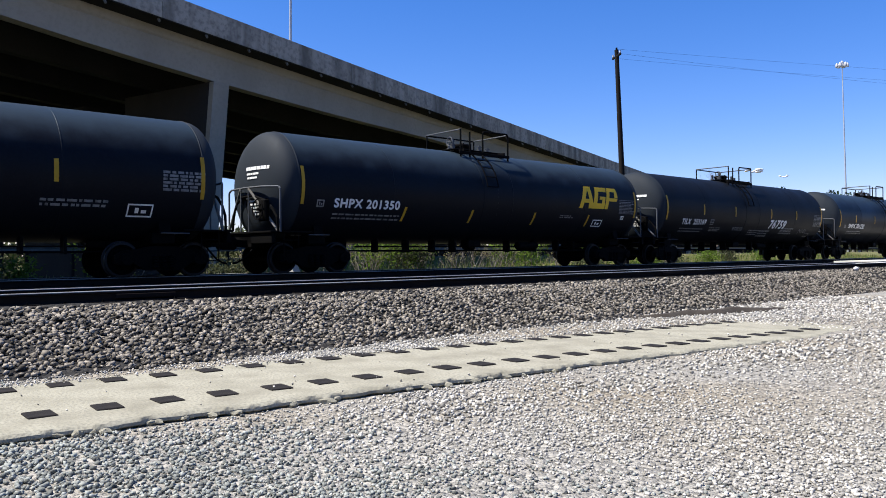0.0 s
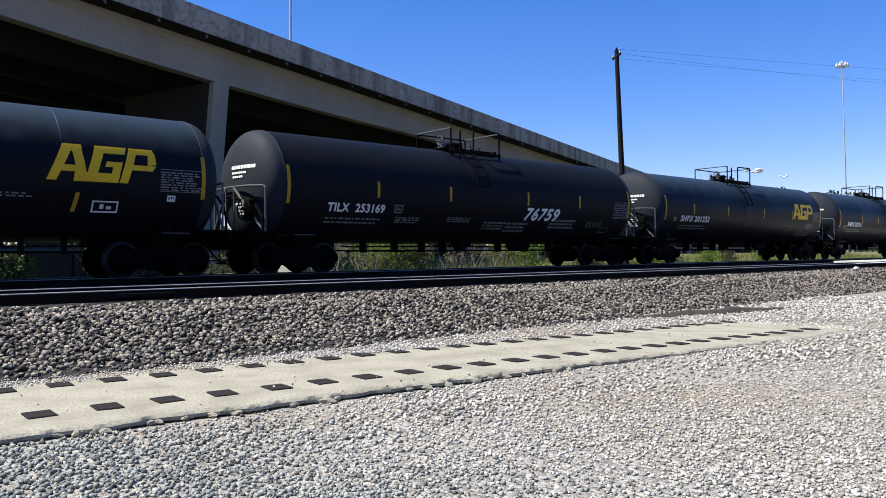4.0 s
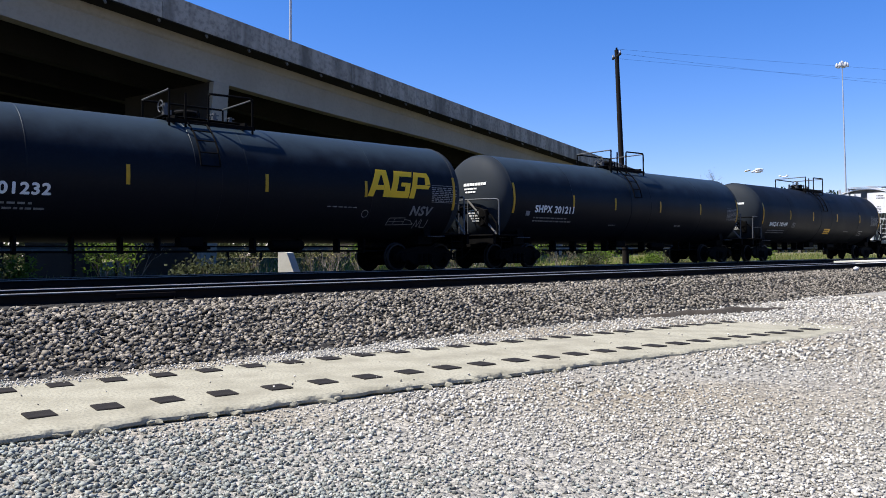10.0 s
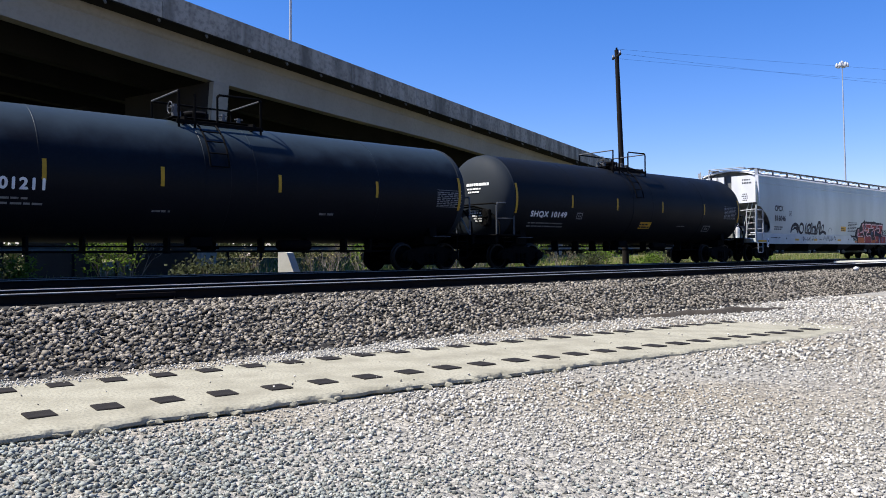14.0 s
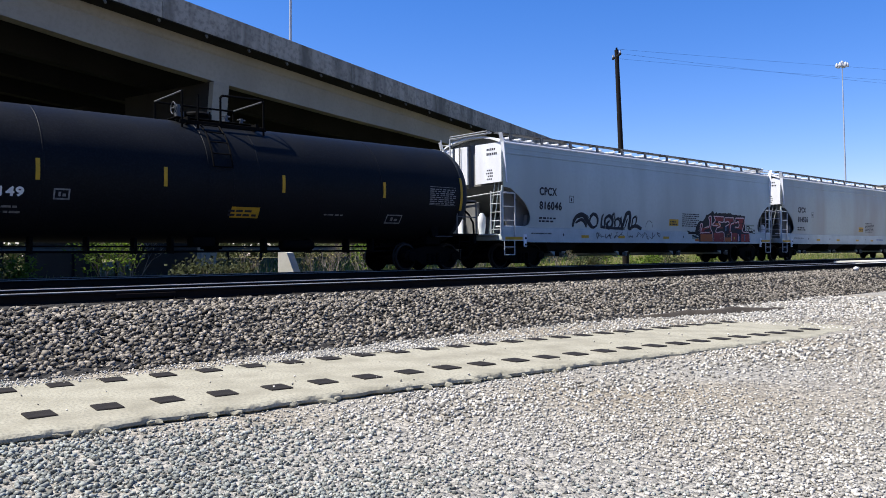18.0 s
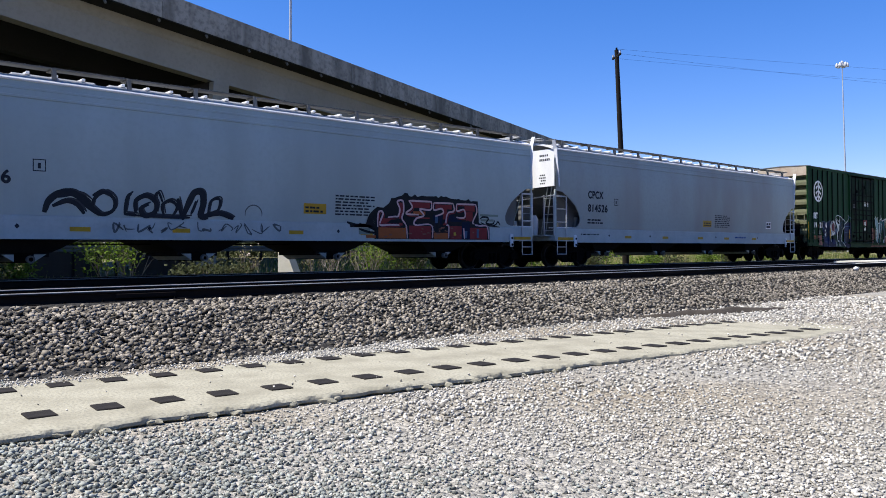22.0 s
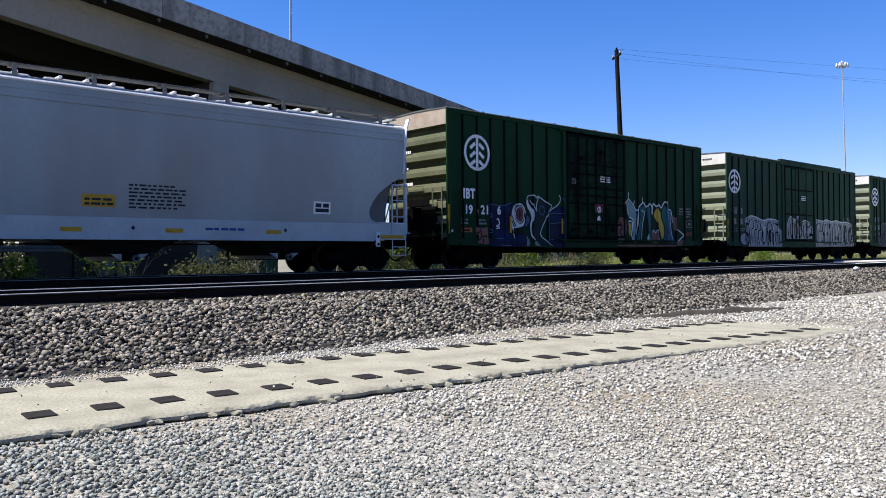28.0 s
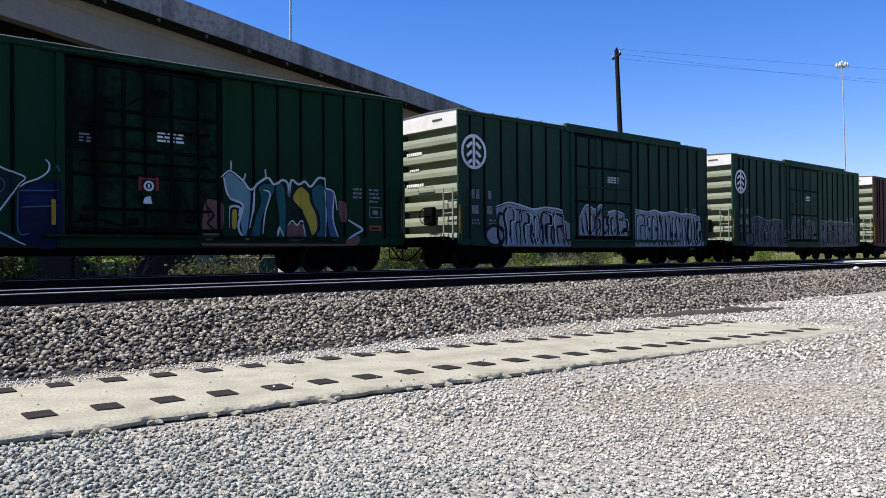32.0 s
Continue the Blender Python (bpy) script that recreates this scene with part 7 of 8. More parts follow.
box_lines(box_h, [[(1.8, 2.45), (2.05, 2.64), (2.4, 2.43), (2.64, 2.19), (2.86, 2.37), (3.14, 2.52), (3.32, 2.36), (3.58, 2.49), (3.74, 2.38), (3.76, 2.07), (3.84, 2.5), (4.06, 2.4), (4.25, 2.49), (4.44, 2.36), (4.68, 2.6), (4.87, 2.58), (4.91, 2.35), (5.19, 2.24), (5.3, 1.74)],
                  [(1.86, 2.46), (1.99, 2.0), (2.38, 1.83), (2.4, 1.66), (2.29, 1.22), (2.46, 0.95), (2.63, 0.95)], [(2.04, 1.2), (2.05, 1.7), (2.33, 1.72), (2.3, 1.5)], [(5.67, 1.48), (5.96, 1.34), (6.17, 1.22), (5.96, 1.1), (5.66, 0.95)]], 0.06, G_PALE, ribs_h, 5)
box_lines(box_h, [[(2.08, 2.62), (2.10, 2.78), (2.09, 2.9)], [(2.44, 2.4), (2.5, 2.6)], [(3.08, 2.5), (3.06, 2.74)], [(2.72, 2.2), (2.7, 1.7), (2.6, 1.2)], [(3.4, 0.95), (3.45, 1.25), (3.55, 1.1), (3.62, 0.95)], [(3.73, 1.3), (3.86, 1.42), (4.0, 1.3), (4.15, 1.42), (4.27, 1.0)], [(4.86, 2.3), (4.93, 1.6), (4.88, 1.0)], [(5.2, 2.2), (5.16, 1.5), (5.35, 0.95)], [(3.0, 2.2), (3.2, 2.1), (3.05, 1.6), (2.98, 1.05)]], 0.04, G_PALE, ribs_h, 6)
box_lines(box_h, [[(3.72, 1.72), (3.95, 1.65), (4.12, 1.5)], [(3.74, 1.58), (3.95, 1.52), (4.15, 1.38)], [(1.45, 1.7), (1.6, 1.5), (1.45, 1.3), (1.7, 1.1)], [(4.0, 2.3), (3.8, 2.0), (4.1, 1.65), (4.35, 1.25), (4.42, 0.98)], [(4.46, 2.2), (4.5, 1.9), (4.7, 1.55), (4.7, 1.1)], [(2.68, 2.1), (2.66, 1.6), (2.58, 1.0)]], 0.06, G_BLACK, ribs_h, 4)
# smoke-grey worn tags over the door of the dark green boxcar
box_lines(box_h, [[(-1.7, 1.25), (-1.2, 1.35), (-0.6, 1.2), (-0.2, 1.3)], [(-0.5, 3.95), (-0.1, 4.2), (0.3, 3.9)], [(0.62, 1.3), (0.8, 1.9), (1.1, 1.5), (1.3, 2.1), (1.5, 1.4)]], 0.05, BOXPOST, ribs_h, 1, "worn dark tag")

# silver lettering along the next two boxcars
for car, ribs, fill_m, edge_m, seed in ((box_i, ribs_i, G_SILVER, G_PALE, 5), (box_j, ribs_j, G_DULL, FADED, 6)):
    rr = random.Random(seed)
    shapes = ([(-5.96, 2.02), (-5.34, 2.19), (-4.64, 2.1), (-4.05, 2.0), (-3.5, 2.08), (-3.05, 2.07), (-2.57, 2.01), (-2.42, 1.72), (-2.05, 1.57), (-2.05, 0.74), (-5.7, 0.74), (-5.52, 1.3), (-5.86, 1.5)],
              [(-1.56, 1.74), (-1.14, 2.25), (-0.6, 2.1), (-0.23, 2.3), (0.05, 2.01), (0.7, 2.1), (1.3, 1.96), (1.52, 1.15), (0, 1.12), (-1.57, 1.12)],
              [(2.05, 2.2), (2.95, 2.12), (3.5, 2.2), (4.11, 2.1), (4.8, 2.18), (5.49, 2.1), (6.3, 2.12), (7.1, 1.98), (7.35, 0.76), (5, 0.74), (2.05, 0.74)])
    for p in shapes:
        drape(car, "graffiti_fill", [p], fill_m, ribs, 1, "silver-grey sprayed lettering")
        x0, x1 = min(q[0] for q in p) + 0.15, max(q[0] for q in p) - 0.15
        zb = min(q[1] for q in p)
        top = [q for q in p if q[1] > 1.6]
        top.sort()
        box_lines(car, [[(x, z + 0.04) for x, z in top]], 0.06, edge_m, ribs, 3, "pale sprayed edge")
        x = x0
        while x < x1:
            zt = float(np.interp(x, [q[0] for q in top], [q[1] for q in top]))
            kind = rr.choice("abcd")
            u = rr.uniform(0.14, 0.26)
            if kind == "a":
                ln = [(x, zb + 0.05), (x + u * 0.2, zb + 0.5), (x - u * 0.3, zt - 0.35), (x + u * 0.4, zt - 0.08)]
            elif kind == "b":
                ln = [(x - u * 0.5, zt - 0.12), (x + u, zt - 0.2), (x + u * 1.1, zt - 0.55), (x, zt - 0.62), (x + u * 0.2, zb + 0.1)]
            elif kind == "c":
                ln = [(x + u, zt - 0.3), (x, zt - 0.25), (x - u * 0.2, zb + 0.4), (x + u * 0.3, zb + 0.12), (x + u * 1.2, zb + 0.3)]
            else:
                ln = [(x, zt - 0.1), (x + u * 0.5, zt - 0.6), (x + u * 0.4, zb + 0.3), (x + u, zb + 0.06)]
            drape(car, "graffiti_outline", band(ln, rr.uniform(0.05, 0.13)), G_BLACK, ribs, 2, "black sprayed stroke")
            if rr.random() < 0.55:
                drape(car, "graffiti_outline", band([(q[0] + 0.09, q[1] - 0.02) for q in ln], 0.035), edge_m, ribs, 3, "pale sprayed edge")
            if rr.random() < 0.35:
                a = rr.uniform(0.05, 0.1)
                drape(car, "graffiti_fill", [arc(x + u, rr.uniform(zb + 0.25, zb + 0.75), a, 0, 360, 10, rr.uniform(1.2, 2.2))[:-1]], rr.choice((G_BLACK, G_NAVY, G_ROSE)) if car == box_i else G_BLACK, ribs, 4)
            x += rr.uniform(0.17, 0.32)
    drape(car, "graffiti_fill", [arc(-6.03, 1.10, 0.36, 0, 360, 18, 0.8)[:-1]], fill_m, ribs, 2)
    drape(car, "graffiti_outline", band(arc(-6.03, 1.10, 0.42, 0, 360, 16, 0.8), 0.12, 1.0, 2), G_BLACK, ribs, 3, "black sprayed ring")


# ---- poles, masts and wires ----
def utility_pole():
    base, top = Vector((35.43, 24.6, -0.7)), Vector((35.06, 24.83, 11.35))
    p = thing("utility_pole", pose(0, 0, 0), "leaning dark wooden utility pole with a short crossarm", "utility pole")
    part("shaft", MB().rod(base, top, 0.185, 16, 0.11), WOOD, p, smooth=50)
    d = Vector((0.55, 0.83, 0))
    c = top - Vector((0, 0, 0.35))
    arm = MB().rod(c - d * 0.55, c + d * 0.55, 0.06, 8)
    part("crossarm", arm, WOOD, p)
    for k in (-0.5, 0.5):
        e = c + d * k
        part("insulator", MB().lathe([(0.05, 0.03), (0.08, 0.06), (0.13, 0.06), (0.15, 0.04), (0.2, 0.045), (0.22, 0.001)], 10, "z", tuple(e)), MAST, p)
    part("pin", MB().rod(top, top + Vector((0, 0, 0.12)), 0.05, 8), IRON, p)
    far = Vector((61.72, 14.23, 11.44))
    for k, (dz, sag, e) in enumerate(((0.05, 0.15, (0, 0, 1.1)), (-0.32, 0.2, (0, 0, 0.3)), (-0.32, 0.35, (0, 0, -0.2)))):
        a = top + Vector((0, 0, dz)) + (d * (0.5 if k == 1 else -0.5) if k else Vector())
        b = far + Vector(e) + (far - top) * 0.6
        pts = []
        for i in range(25):
            t = i / 24
            q = a.lerp(b, t)
            q.z -= 4 * sag * t * (1 - t)
            pts.append(q)
        part("wire", MB().path(pts, 0.0045, 4), IRON, p, "thin black overhead wire")


def high_mast():
    base, top = Vector((131.75, 49.55, -0.8)), Vector((131.05, 49.85, 30.2))
    p = thing("high_mast_light", pose(0, 0, 0), "tall slim galvanised highway light mast with lamp ring", "light mast")
    part("shaft", MB().rod(base, top, 0.16, 16, 0.065), MAST, p, smooth=50)
    m = MB().lathe([(-0.5, 0.15), (-0.2, 0.25), (0.4, 0.25), (0.6, 0.1)], 12, "z", tuple(top), True)
    part("lamp_ring", m, MAST, p)
    for i in range(6):
        t = i * math.pi / 3
        c = top + Vector((0.75 * math.cos(t), 0.75 * math.sin(t), -0.1))
        part("arm", MB().rod(top, c, 0.07, 6), MAST, p)
        part("luminaire", MB().lathe([(-0.3, 0.24), (-0.1, 0.26), (0.15, 0.2), (0.35, 0.1)], 10, "z", tuple(c), True), MAST, p, "bowl-shaped luminaire")


def bridge_lamp():
    base = Vector((20.6, 33.85, 10.2))
    p = thing("street_lamp", pose(0, 0, 0), "slim galvanised lamp post on the overpass parapet", "street lamp")
    part("base_plate", MB().box(base.x - 0.15, base.x + 0.15, base.y + 0.1, base.y + 0.4, 10.2, 10.4, 0.02), MAST, p)
    part("shaft", MB().rod(base + Vector((0, 0.2, 0)), base + Vector((0.05, 0.12, 9)), 0.075, 12, 0.05), MAST, p, smooth=50)
    part("mast_arm", MB().path([base + Vector((0.05, 0.12, 9)), base + Vector((0.04, 0.6, 9.6)), base + Vector((0, 2.4, 9.9))], 0.04, 8), MAST, p)
    part("luminaire", MB().box(base.x - 0.14, base.x + 0.14, base.y + 2.2, base.y + 2.9, 20.02, 20.16, 0.04), MAST, p)


# ---- behind the tracks ----
LEAF = mat("spring_leaf", (0.13, 0.20, 0.028, 1), (0.08, 0.13, 0.022, 1), rough=0.6, big=1.2, small=8, rand=0.45, bump=0)
LEAFDULL = mat("dull_leaf", (0.075, 0.085, 0.04, 1), (0.045, 0.055, 0.03, 1), rough=0.7, big=1.2, small=8, rand=0.45, bump=0)
STRAW = mat("dry_straw", (0.36, 0.32, 0.15, 1), (0.22, 0.21, 0.085, 1), rough=0.9, big=0.8, small=8, rand=0.4, bump=0)
TWIG = mat("bare_twig", (0.17, 0.145, 0.12, 1), (0.27, 0.245, 0.22, 1), rough=0.9, big=3, small=12, rand=0.4, bump=0)
PINE = mat("pine_green", (0.022, 0.045, 0.018, 1), (0.035, 0.06, 0.02, 1), rough=0.8, big=0.6, small=4, rand=0.4, bump=0)
CLOUD = mat("cloud_white", (0.85, 0.86, 0.88, 1), (0.8, 0.82, 0.86, 1), rough=1.0, big=0.02, small=0.1, bump=0.0, spec=0.0)
ASPHALT = mat("old_asphalt", (0.10, 0.098, 0.093, 1), (0.075, 0.073, 0.07, 1), rough=0.9, big=1, small=20, bump=0.3)
PALECONC = mat("sunlit_concrete", (0.52, 0.50, 0.44, 1), (0.40, 0.38, 0.33, 1), rough=0.85, big=1.5, small=14, bump=0.2)


def leafy(m):
    """Lets the sun glow through thin leaves and blades."""
    n, l = m.node_tree.nodes, m.node_tree.links
    b, out = n["Principled BSDF"], n["Material Output"]
    t = n.new("ShaderNodeBsdfTranslucent")
    l.new(b.inputs["Base Color"].links[0].from_socket, t.inputs["Color"])
    mx = n.new("ShaderNodeMixShader")
    mx.inputs[0].default_value = 0.5
    l.new(b.outputs[0], mx.inputs[1])
    l.new(t.outputs[0], mx.inputs[2])
    l.new(mx.outputs[0], out.inputs["Surface"])


for m in (LEAF, LEAFDULL, STRAW):
    leafy(m)


def leaf_mesh(name, centres, n, spread, size, material, seed, up=0.3):
    """Many small pointed leaves in clumps about the centres."""
    g = np.random.default_rng(seed)
    c = np.asarray(centres)[g.integers(0, len(centres), n)]
    p = c + np.clip(g.normal(0, 1, (n, 3)), -1.9, 1.9) * spread
    a = g.normal(0, 1, (n, 3))
    a[:, 2] += up
    a /= np.linalg.norm(a, axis=1)[:, None]
    b = np.cross(a, g.normal(0, 1, (n, 3)))
    b /= np.linalg.norm(b, axis=1)[:, None]
    s = g.uniform(0.6, 1.3, n)[:, None] * size
    v = np.stack([p, p + a * s * 0.5 + b * s * 0.28, p + a * s, p + a * s * 0.5 - b * s * 0.28], 1).reshape(-1, 3)
    me = bpy.data.meshes.new(name)
    me.from_pydata(v.tolist(), [], np.arange(n * 4).reshape(-1, 4).tolist())
    me.materials.append(material)
    return me


def twigs(base, h, spread, n, seed, r=0.02):
    """Branching bare stems from one foot: a list of tips and the mesh."""
    rnd = random.Random(seed)
    m, tips = MB(), []

    def grow(p, d, l, rad, depth):
        q = p + d * l
        m.rod(p, q, rad, 5 if depth > 1 else 4, rad * 0.65, False)
        if depth == 0 or l < 0.08:
            tips.append(q)
            return
        for _ in range(rnd.choice((2, 2, 3))):
            e = (d + Vector((rnd.uniform(-1, 1), rnd.uniform(-1, 1), rnd.uniform(-0.3, 0.6))) * 0.55).normalized()
            grow(q, e, l * rnd.uniform(0.55, 0.85), rad * 0.62, depth - 1)
        tips.append(q)
    for i in range(n):
        d = Vector((rnd.uniform(-1, 1) * spread, rnd.uniform(-1, 1) * spread, 1)).normalized()
        grow(Vector(base) + Vector((rnd.uniform(-0.2, 0.2), rnd.uniform(-0.2, 0.2), 0)), d, h * rnd.uniform(0.28, 0.42), r, 3)
    return m, tips


def bush(x, y, h, w, kind, seed):
    z = verge_z(y, x) - 0.05
    names = {"green": ("bush", "fresh green bush behind the tracks", LEAF), "dull": ("bush", "dull olive scrub bush beside the pier", LEAFDULL), "bare": ("shrub", "bare grey-brown leafless shrub", TWIG)}
    nm, lab, mt = names[kind]
    b = thing(nm, pose(0, 0, 0), lab, nm, "scrub behind the tracks")
    m, tips = twigs((x, y, z), h, w / h * 0.7, 5 if kind != "bare" else 7, seed, 0.022)
    part("stem", m, TWIG, b)
    if kind != "bare":
        part("foliage", leaf_mesh("foliage", [tuple(t) for t in tips], 900, (0.16 * w, 0.16 * w, 0.14 * h), 0.13, mt, seed), mt, b)
    else:
        part("dead_foliage", leaf_mesh("dead_foliage", [tuple(t) for t in tips], 150, (0.12, 0.12, 0.12), 0.07, STRAW, seed), STRAW, b)


def verge_z(y, x=40.0):
    """The verge rises from the tracks to the road behind; under the overpass it stays low."""
    f = min(1.0, max(0.0, (x - 14.0) / 8.0))
    f = f * f * (3 - 2 * f)
    if y < 24:
        return -0.74
    return -0.74 + 1.06 * f * min(1.0, (y - 24) / 15) ** 1.3


def behind():
    m = MB()
    rows = []
    rnd = random.Random(5)
    xs = [-2400, -300, -80] + list(range(-40, 200, 4)) + [260, 400, 2400]
    for y in (23.3, 24.5, 26, 28, 30, 32, 34, 36, 38, 39.5, 52, 70, 140, 500, 2400):
        rows.append([(x, y + (rnd.uniform(-0.3, 0.3) if y < 30 else 0), verge_z(y, x) + (rnd.uniform(-0.08, 0.08) if 24 < y < 39 else 0)) for x in xs])
    m.sheet(rows)
    solid("grass_verge", m, GRASSY, "rough verge of dry yellow-green grass behind the tracks", "grass", "structure", smooth=60)
    m = MB().box(23, 400, 40.2, 48, 0.22, 0.335)
    solid("service_road", m, ASPHALT, "grey asphalt road behind the guardrail", "road", "structure")
    g = thing("guardrail", pose(0, 39.6, 0.32), "galvanised steel guardrail along the road behind", "guardrail")
    prof = [(0.0, 0.42), (-0.04, 0.46), (-0.06, 0.50), (-0.04, 0.54), (0.0, 0.575), (-0.04, 0.61), (-0.06, 0.65), (-0.04, 0.69), (0.0, 0.73), (0.012, 0.73), (-0.028, 0.69), (-0.046, 0.65), (-0.028, 0.61), (0.012, 0.575), (-0.028, 0.54), (-0.046, 0.50), (-0.028, 0.46), (0.012, 0.42)]
    for a in range(-20, 160, 4):
        part("beam", MB().prism(prof, "x", a + 0.005, a + 3.995), GUARD, g)
    post = MB().box(-0.05, 0.05, 0.01, 0.16, -1.15, 0.72, 0.008).mesh("post", WOOD)
    for i in range(90):
        part("post", post, WOOD, g, at=pose(-20 + i * 2.0, 0, 0))
    # sunlit concrete barrier end
    for x, y, z, k in ((14.55, 25.0, -0.74, 0.98),):
        b = MB()
        b.prism([(0.0, 0.0), (0.98 * k, 0.0), (0.40 * k, 1.36 * k), (0.0, 1.42 * k)], "y", 0, 0.4)
        solid("barrier_end", b, PALECONC, "pale sunlit concrete barrier end with a sloped back", "barrier", at=pose(x, y, z, 0, 0, -68))
    # tall dry grass, one mesh
    gg = np.random.default_rng(3)
    n = 40000
    x, y = gg.uniform(-2, 95, n), 23.6 + 13 * gg.uniform(0, 1, n) ** 2.0
    z = np.array([verge_z(q, u) for q, u in zip(y, x)]) - 0.03
    h = gg.uniform(0.18, 0.62, n)
    lean = gg.normal(0, 0.28, (n, 2)) * h[:, None]
    w = gg.uniform(0.012, 0.03, n)
    a = gg.uniform(0, 6.28, n)
    dx, dy = np.cos(a) * w, np.sin(a) * w
    v = np.stack([np.stack([x - dx, y - dy, z], 1), np.stack([x + dx, y + dy, z], 1), np.stack([x + lean[:, 0], y + lean[:, 1], z + h], 1)], 1).reshape(-1, 3)
    half = n // 2
    for k, (mt, nm) in enumerate(((STRAW, "dry_grass"), (LEAF, "green_grass"))):
        vv = v[k * half * 3:(k + 1) * half * 3]
        me = bpy.data.meshes.new(nm)
        me.from_pydata(vv.tolist(), [], np.arange(len(vv)).reshape(-1, 3).tolist())
        me.materials.append(mt)
        tagged(new(nm, me), ("tall dry straw-coloured grass on the verge", "fresh green grass on the verge")[k], "grass", kind="stuff")
    # shrubs between the piers and along the verge
    for i, (px, py, h, w, kind) in enumerate(((6.2, 31, 1.3, 1.6, "dull"), (7.6, 33, 1.1, 1.3, "green"), (11.0, 31.5, 2.1, 1.5, "green"), (12.3, 33, 2.6, 1.6, "bare"), (13.5, 30, 1.2, 1.6, "dull"), (15.0, 30, 1.1, 1.5, "dull"),
                                              (16.6, 31, 1.4, 1.4, "bare"), (19.6, 30.5, 1.7, 1.6, "bare"), (21.0, 31, 1.9, 1.7, "bare"), (22.3, 30, 1.7, 1.6, "bare"), (23.0, 31, 2.2, 1.8, "green"), (25.0, 30.5, 1.7, 1.6, "dull"), (26.4, 31, 1.7, 1.7, "bare")) + (
                                              (28.2, 30, 1.6, 1.6, "bare"), (29.9, 31, 1.8, 1.6, "bare"), (31.6, 30.5, 1.7, 1.7, "bare"), (32.7, 31, 2.0, 1.8, "green"), (34.3, 30.5, 1.9, 1.7, "green"), (37.6, 31, 1.5, 1.7, "bare"), (39.8, 31, 1.3, 1.5, "dull"),
                                              (24.3, 30.9, 2.3, 2.0, "green"), (25.6, 31.2, 1.9, 1.6, "green"), (43.5, 32, 1.7, 1.6, "green"), (47, 31, 1.1, 1.6, "green"), (51, 32, 1.2, 1.8, "dull"), (56, 32, 1.3, 1.8, "green"), (61, 32, 1.2, 1.8, "dull"), (68, 33, 1.4, 2.0, "green"), (10.2, 52, 4.0, 2.2, "bare"), (15.5, 54, 4.2, 2.4, "bare"), (18.0, 50, 3.6, 2.2, "bare"))):
        k = (0.795 if px < 17.5 else 0.865) if py < 40 else 1.0
        bush(px * k, py * k, h * (0.98 if py < 40 else 1), w, kind, 100 + i)


def far_trees():
    # a leafless tree over the train
    t = thing("tree", pose(0, 0, 0), "leafless tree with thin upright branches", "tree")
    m = MB().rod((79, 43.1, 0.2), (79, 43.1, 4.5), 0.16, 8, 0.1)
    part("trunk", m, TWIG, t)
    m2, tips = twigs((79, 43.1, 4.2), 4.6, 0.35, 4, 9, 0.032)
    part("limbs", m2, TWIG, t)
    part("crown", leaf_mesh("crown", [tuple(q) for q in tips], 120, (0.2, 0.2, 0.2), 0.08, STRAW, 8), STRAW, t, "sparse thin twigs")
    rnd = random.Random(17)
    spots = [(120.9, 52.5, 6.6), (122.6, 50.8, 6.9), (126.0, 49.3, 7.7), (129.5, 47.0, 7.4)] + [(150 + i * 9 + rnd.uniform(-3, 3), 66 - i * 0.9 + rnd.uniform(-4, 4), rnd.uniform(8.5, 11)) for i in range(8)]
    for i, (x, y, h) in enumerate(spots):
        t = thing("tree", pose(0, 0, 0), "dark green tree with an uneven crown, far behind", "tree", "trees behind the road")
        part("trunk", MB().rod((x, y, 0.2), (x + 0.2, y, h * 0.75), 0.22, 7, 0.06), TWIG, t)
        m, tips = twigs((x, y, h * 0.3), h * 0.8, 0.35, 4, 200 + i, 0.06)
        part("limbs", m, TWIG, t)
        part("crown", leaf_mesh("crown", [tuple(q) for q in tips], 4200, (0.5, 0.5, 0.4), 0.5, PINE, 300 + i), PINE, t)
    # low wooded skyline, one mesh
    g = np.random.default_rng(4)
    c = [(x, y, z) for x, y, z in zip(g.uniform(-30, 330, 2600), g.uniform(72, 82, 2600), -0.6 + g.uniform(0, 4.2, 2600) * g.uniform(0.4, 1, 2600))]
    me = leaf_mesh("far_woods", c, 60000, (1.5, 1.5, 0.5), 0.75, LEAFDULL, 5)
    tagged(new("far_woods", me), "low dark green wooded skyline far away", "woods", kind="stuff")
    # unseen trees added across from the tracks to darken reflections in the train
    c = [(x, y, GROUND + z) for x, y, z in zip(g.uniform(-130, 150, 2600), g.uniform(-38, -32, 2600), 11.0 * g.uniform(0, 1, 2600) ** 0.8)]
    me = leaf_mesh("woods_edge", c, 30000, (1.2, 1.2, 0.9), 1.1, PINE, 6)
    tagged(new("woods_edge", me), "dense dark green trees, unseen, added to dim light on the train", "woods", kind="stuff")


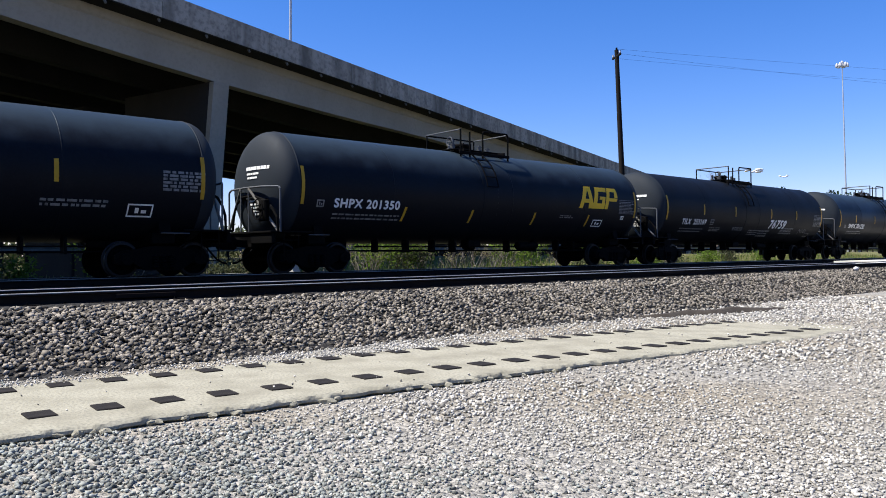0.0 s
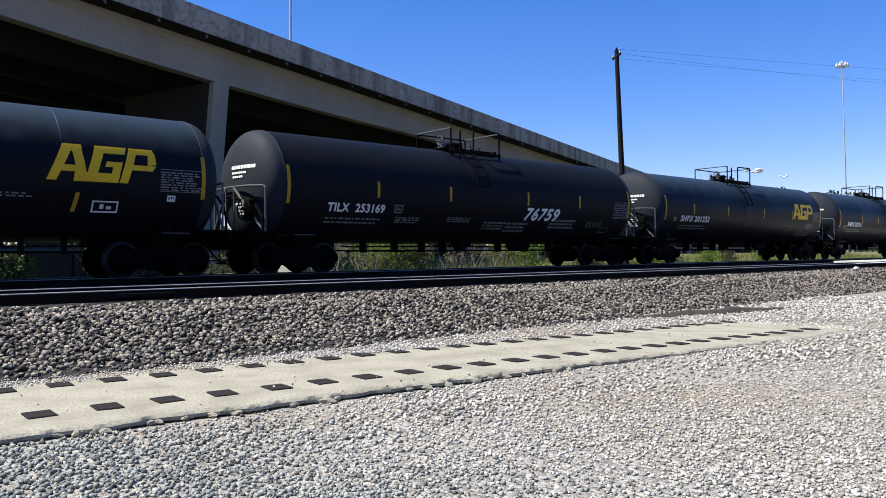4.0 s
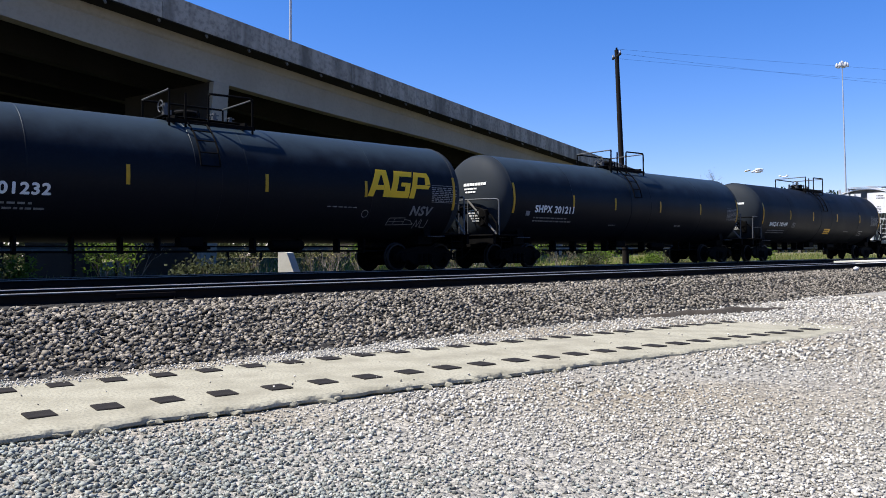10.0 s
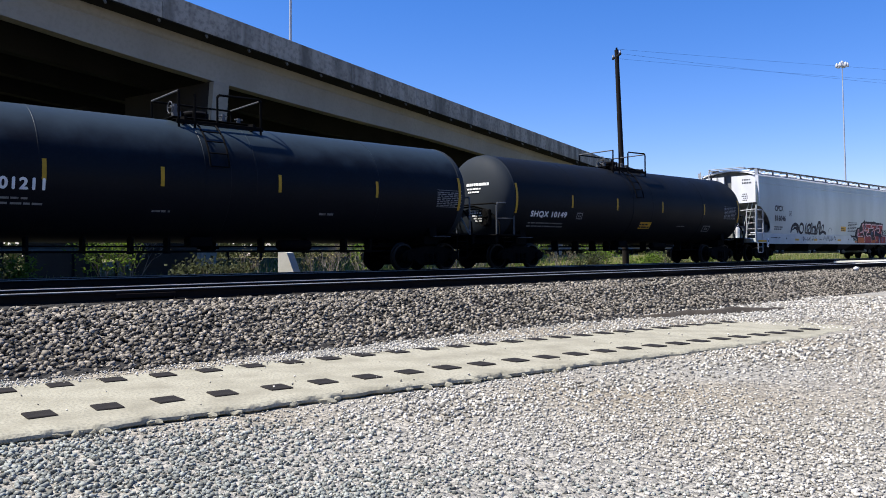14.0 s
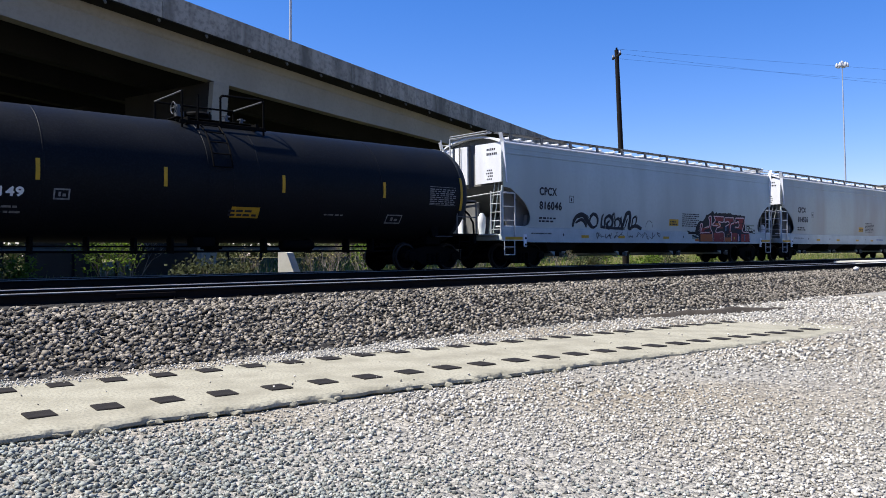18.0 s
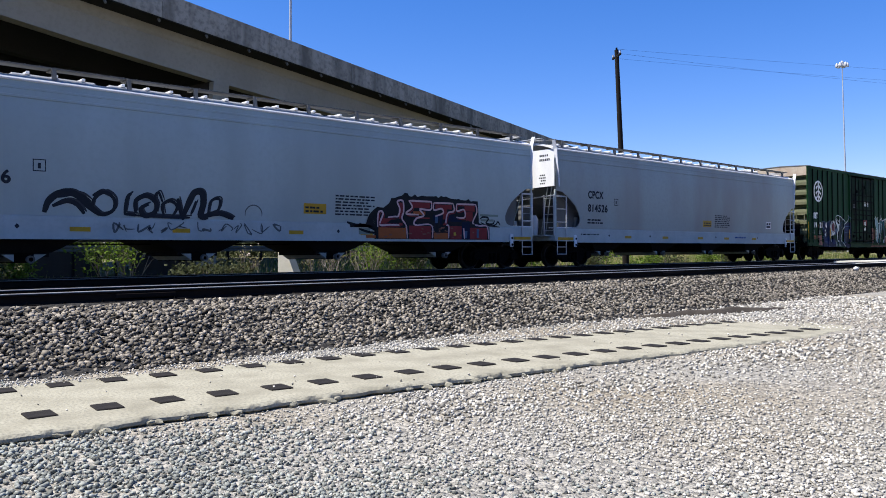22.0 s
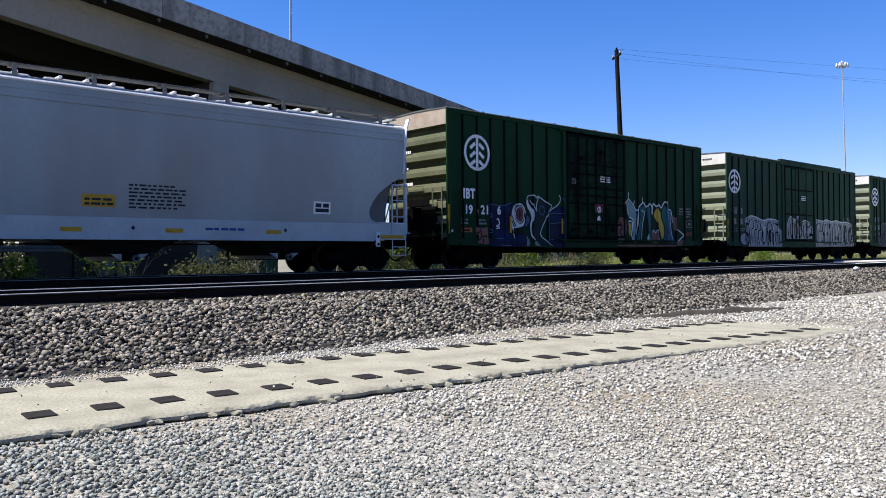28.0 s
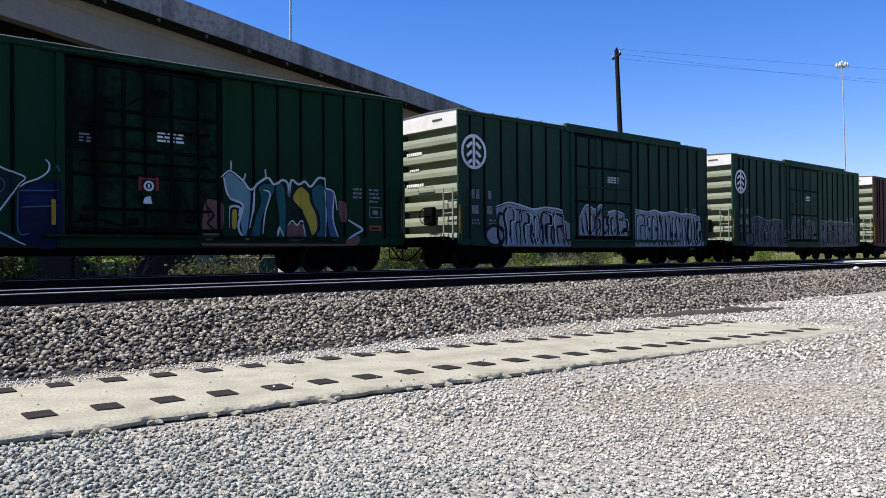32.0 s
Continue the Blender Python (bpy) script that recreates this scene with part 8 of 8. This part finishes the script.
def cloud():
    """A few thin fair-weather wisps low over the woods."""
    rnd = random.Random(23)
    for cx, cy, cz, n, w in ((2650, 1309, 283, 9, 34), (2705, 1225, 262, 5, 18)):
        c = thing("cloud", pose(cx, cy, cz), "small thin white cloud wisp low in the sky", "cloud", "clouds", "structure")
        bm = bmesh.new()
        for k in range(n):
            o = Vector((rnd.uniform(-1, 1) * w * 0.45, rnd.uniform(-1, 1) * w * 0.9, rnd.uniform(-0.16, 0.16) * w))
            m = Matrix.Translation(o) @ Matrix.Rotation(rnd.uniform(-0.3, 0.3), 4, "X") @ Matrix.Diagonal((w * 0.3, w * rnd.uniform(0.2, 0.5), w * rnd.uniform(0.05, 0.12), 1))
            bmesh.ops.create_icosphere(bm, subdivisions=2, radius=1.0, matrix=m)
        for v in bm.verts:
            v.co += Vector((1, 1, 0.5)) * noise.noise(v.co * 0.12) * w * 0.10
        me = bpy.data.meshes.new("cloud_puff")
        bm.to_mesh(me)
        bm.free()
        me.materials.append(CLOUD)
        me.polygons.foreach_set("use_smooth", [True] * len(me.polygons))
        part("cloud_puff", me, CLOUD, c)


def yard_details():
    # pale crossing panels between the rails far along the track
    cp = thing("crossing_panels", pose(0, 0, 0), "pale concrete level-crossing panels between the rails", "crossing", kind="structure")
    for i in range(9):
        x = 36.0 + i * 2.45
        part("panel", MB().box(x + 7.0, x + 9.42, 14.0, 16.9, -0.30, -0.03, 0.02), PALECONC, cp)
        part("panel", MB().box(x, x + 2.42, TRACK1 - 0.62, TRACK1 + 0.62, -0.2, -0.035, 0.02), PALECONC, cp)
    b = MB()
    b.lathe([(-0.08, 0.05), (-0.04, 0.085), (0.0, 0.09), (0.03, 0.07), (0.05, 0.03), (0.05, 0.001)], 10, "z", (30.1, 11.05, -0.13))
    solid("white_stone", b, WHITE, "single pale stone beside the rail", "stone", smooth=40)
    # low ridge of dark mud at the foot of the bank
    rnd = random.Random(2)
    m = MB()
    n = 26
    rows = [[], [], [], [], []]
    for i in range(n + 1):
        t = i / n
        x, y = 13.0 + 5.2 * t, 9.15 - 1.25 * t + 0.08 * math.sin(i * 0.9)
        hh = 0.13 * math.sin(math.pi * t) ** 0.6 * rnd.uniform(0.8, 1.1)
        ww = 0.15 * math.sin(math.pi * t) ** 0.6 + 0.02
        for k, (u, f) in enumerate(((-1, 0), (-0.45, 0.8), (0, 1), (0.5, 0.75), (1, 0))):
            rows[k].append((x + 0.2 * u * ww, y + u * ww, GROUND - 0.01 + hh * f + 0.0))
    m.sheet(rows)
    solid("mud_ridge", m, SOIL, "low ridge of dark dried mud on the gravel", "mud", "structure", smooth=60)


utility_pole()
high_mast()
bridge_lamp()
behind()
far_trees()
cloud()
yard_details()


# ---- motion of the train ----
TRAVEL = [(0, 0), (1, 0.2485), (2, 0.496), (3, 0.7484), (6, 1.5071), (7, 1.7572), (8, 2.0057), (9, 2.2553), (10, 2.517), (11, 2.7624), (12, 3.009), (13, 3.2575),
          (14, 3.5041), (17, 4.2452), (18, 4.494), (19, 4.7363), (20, 4.9891), (21, 5.2327), (22, 5.4789), (23, 5.7207), (24, 5.9645), (25, 6.2053), (28, 6.9273),
          (29, 7.1638), (30, 7.3978), (31, 7.6378), (32, 7.8698)]


def motions():
    """The train rolls by: every car along the track, every wheelset about its axle."""
    for car in CARS:
        p = car.matrix_basis.translation.copy()
        walk(car, [(t, pose(p.x - d * SIDE, p.y, p.z)) for t, d in TRAVEL])
    ts = np.array([t for t, d in TRAVEL], float)
    ds = np.array([d for t, d in TRAVEL]) * SIDE
    turns = []
    for t in np.arange(0, 32.01, 4 / 30):
        a = np.interp(t, ts, ds) / WHEEL_R
        turns.append((float(t), float(a)))
    for ob in [o for c in CARS for o in c.children_recursive if o.name.startswith("wheelset")]:
        p = ob.matrix_basis.translation.copy()
        walk(ob, [(t, Matrix.Translation(p) @ Matrix.Rotation(-a, 4, "Y")) for t, a in turns])


motions()
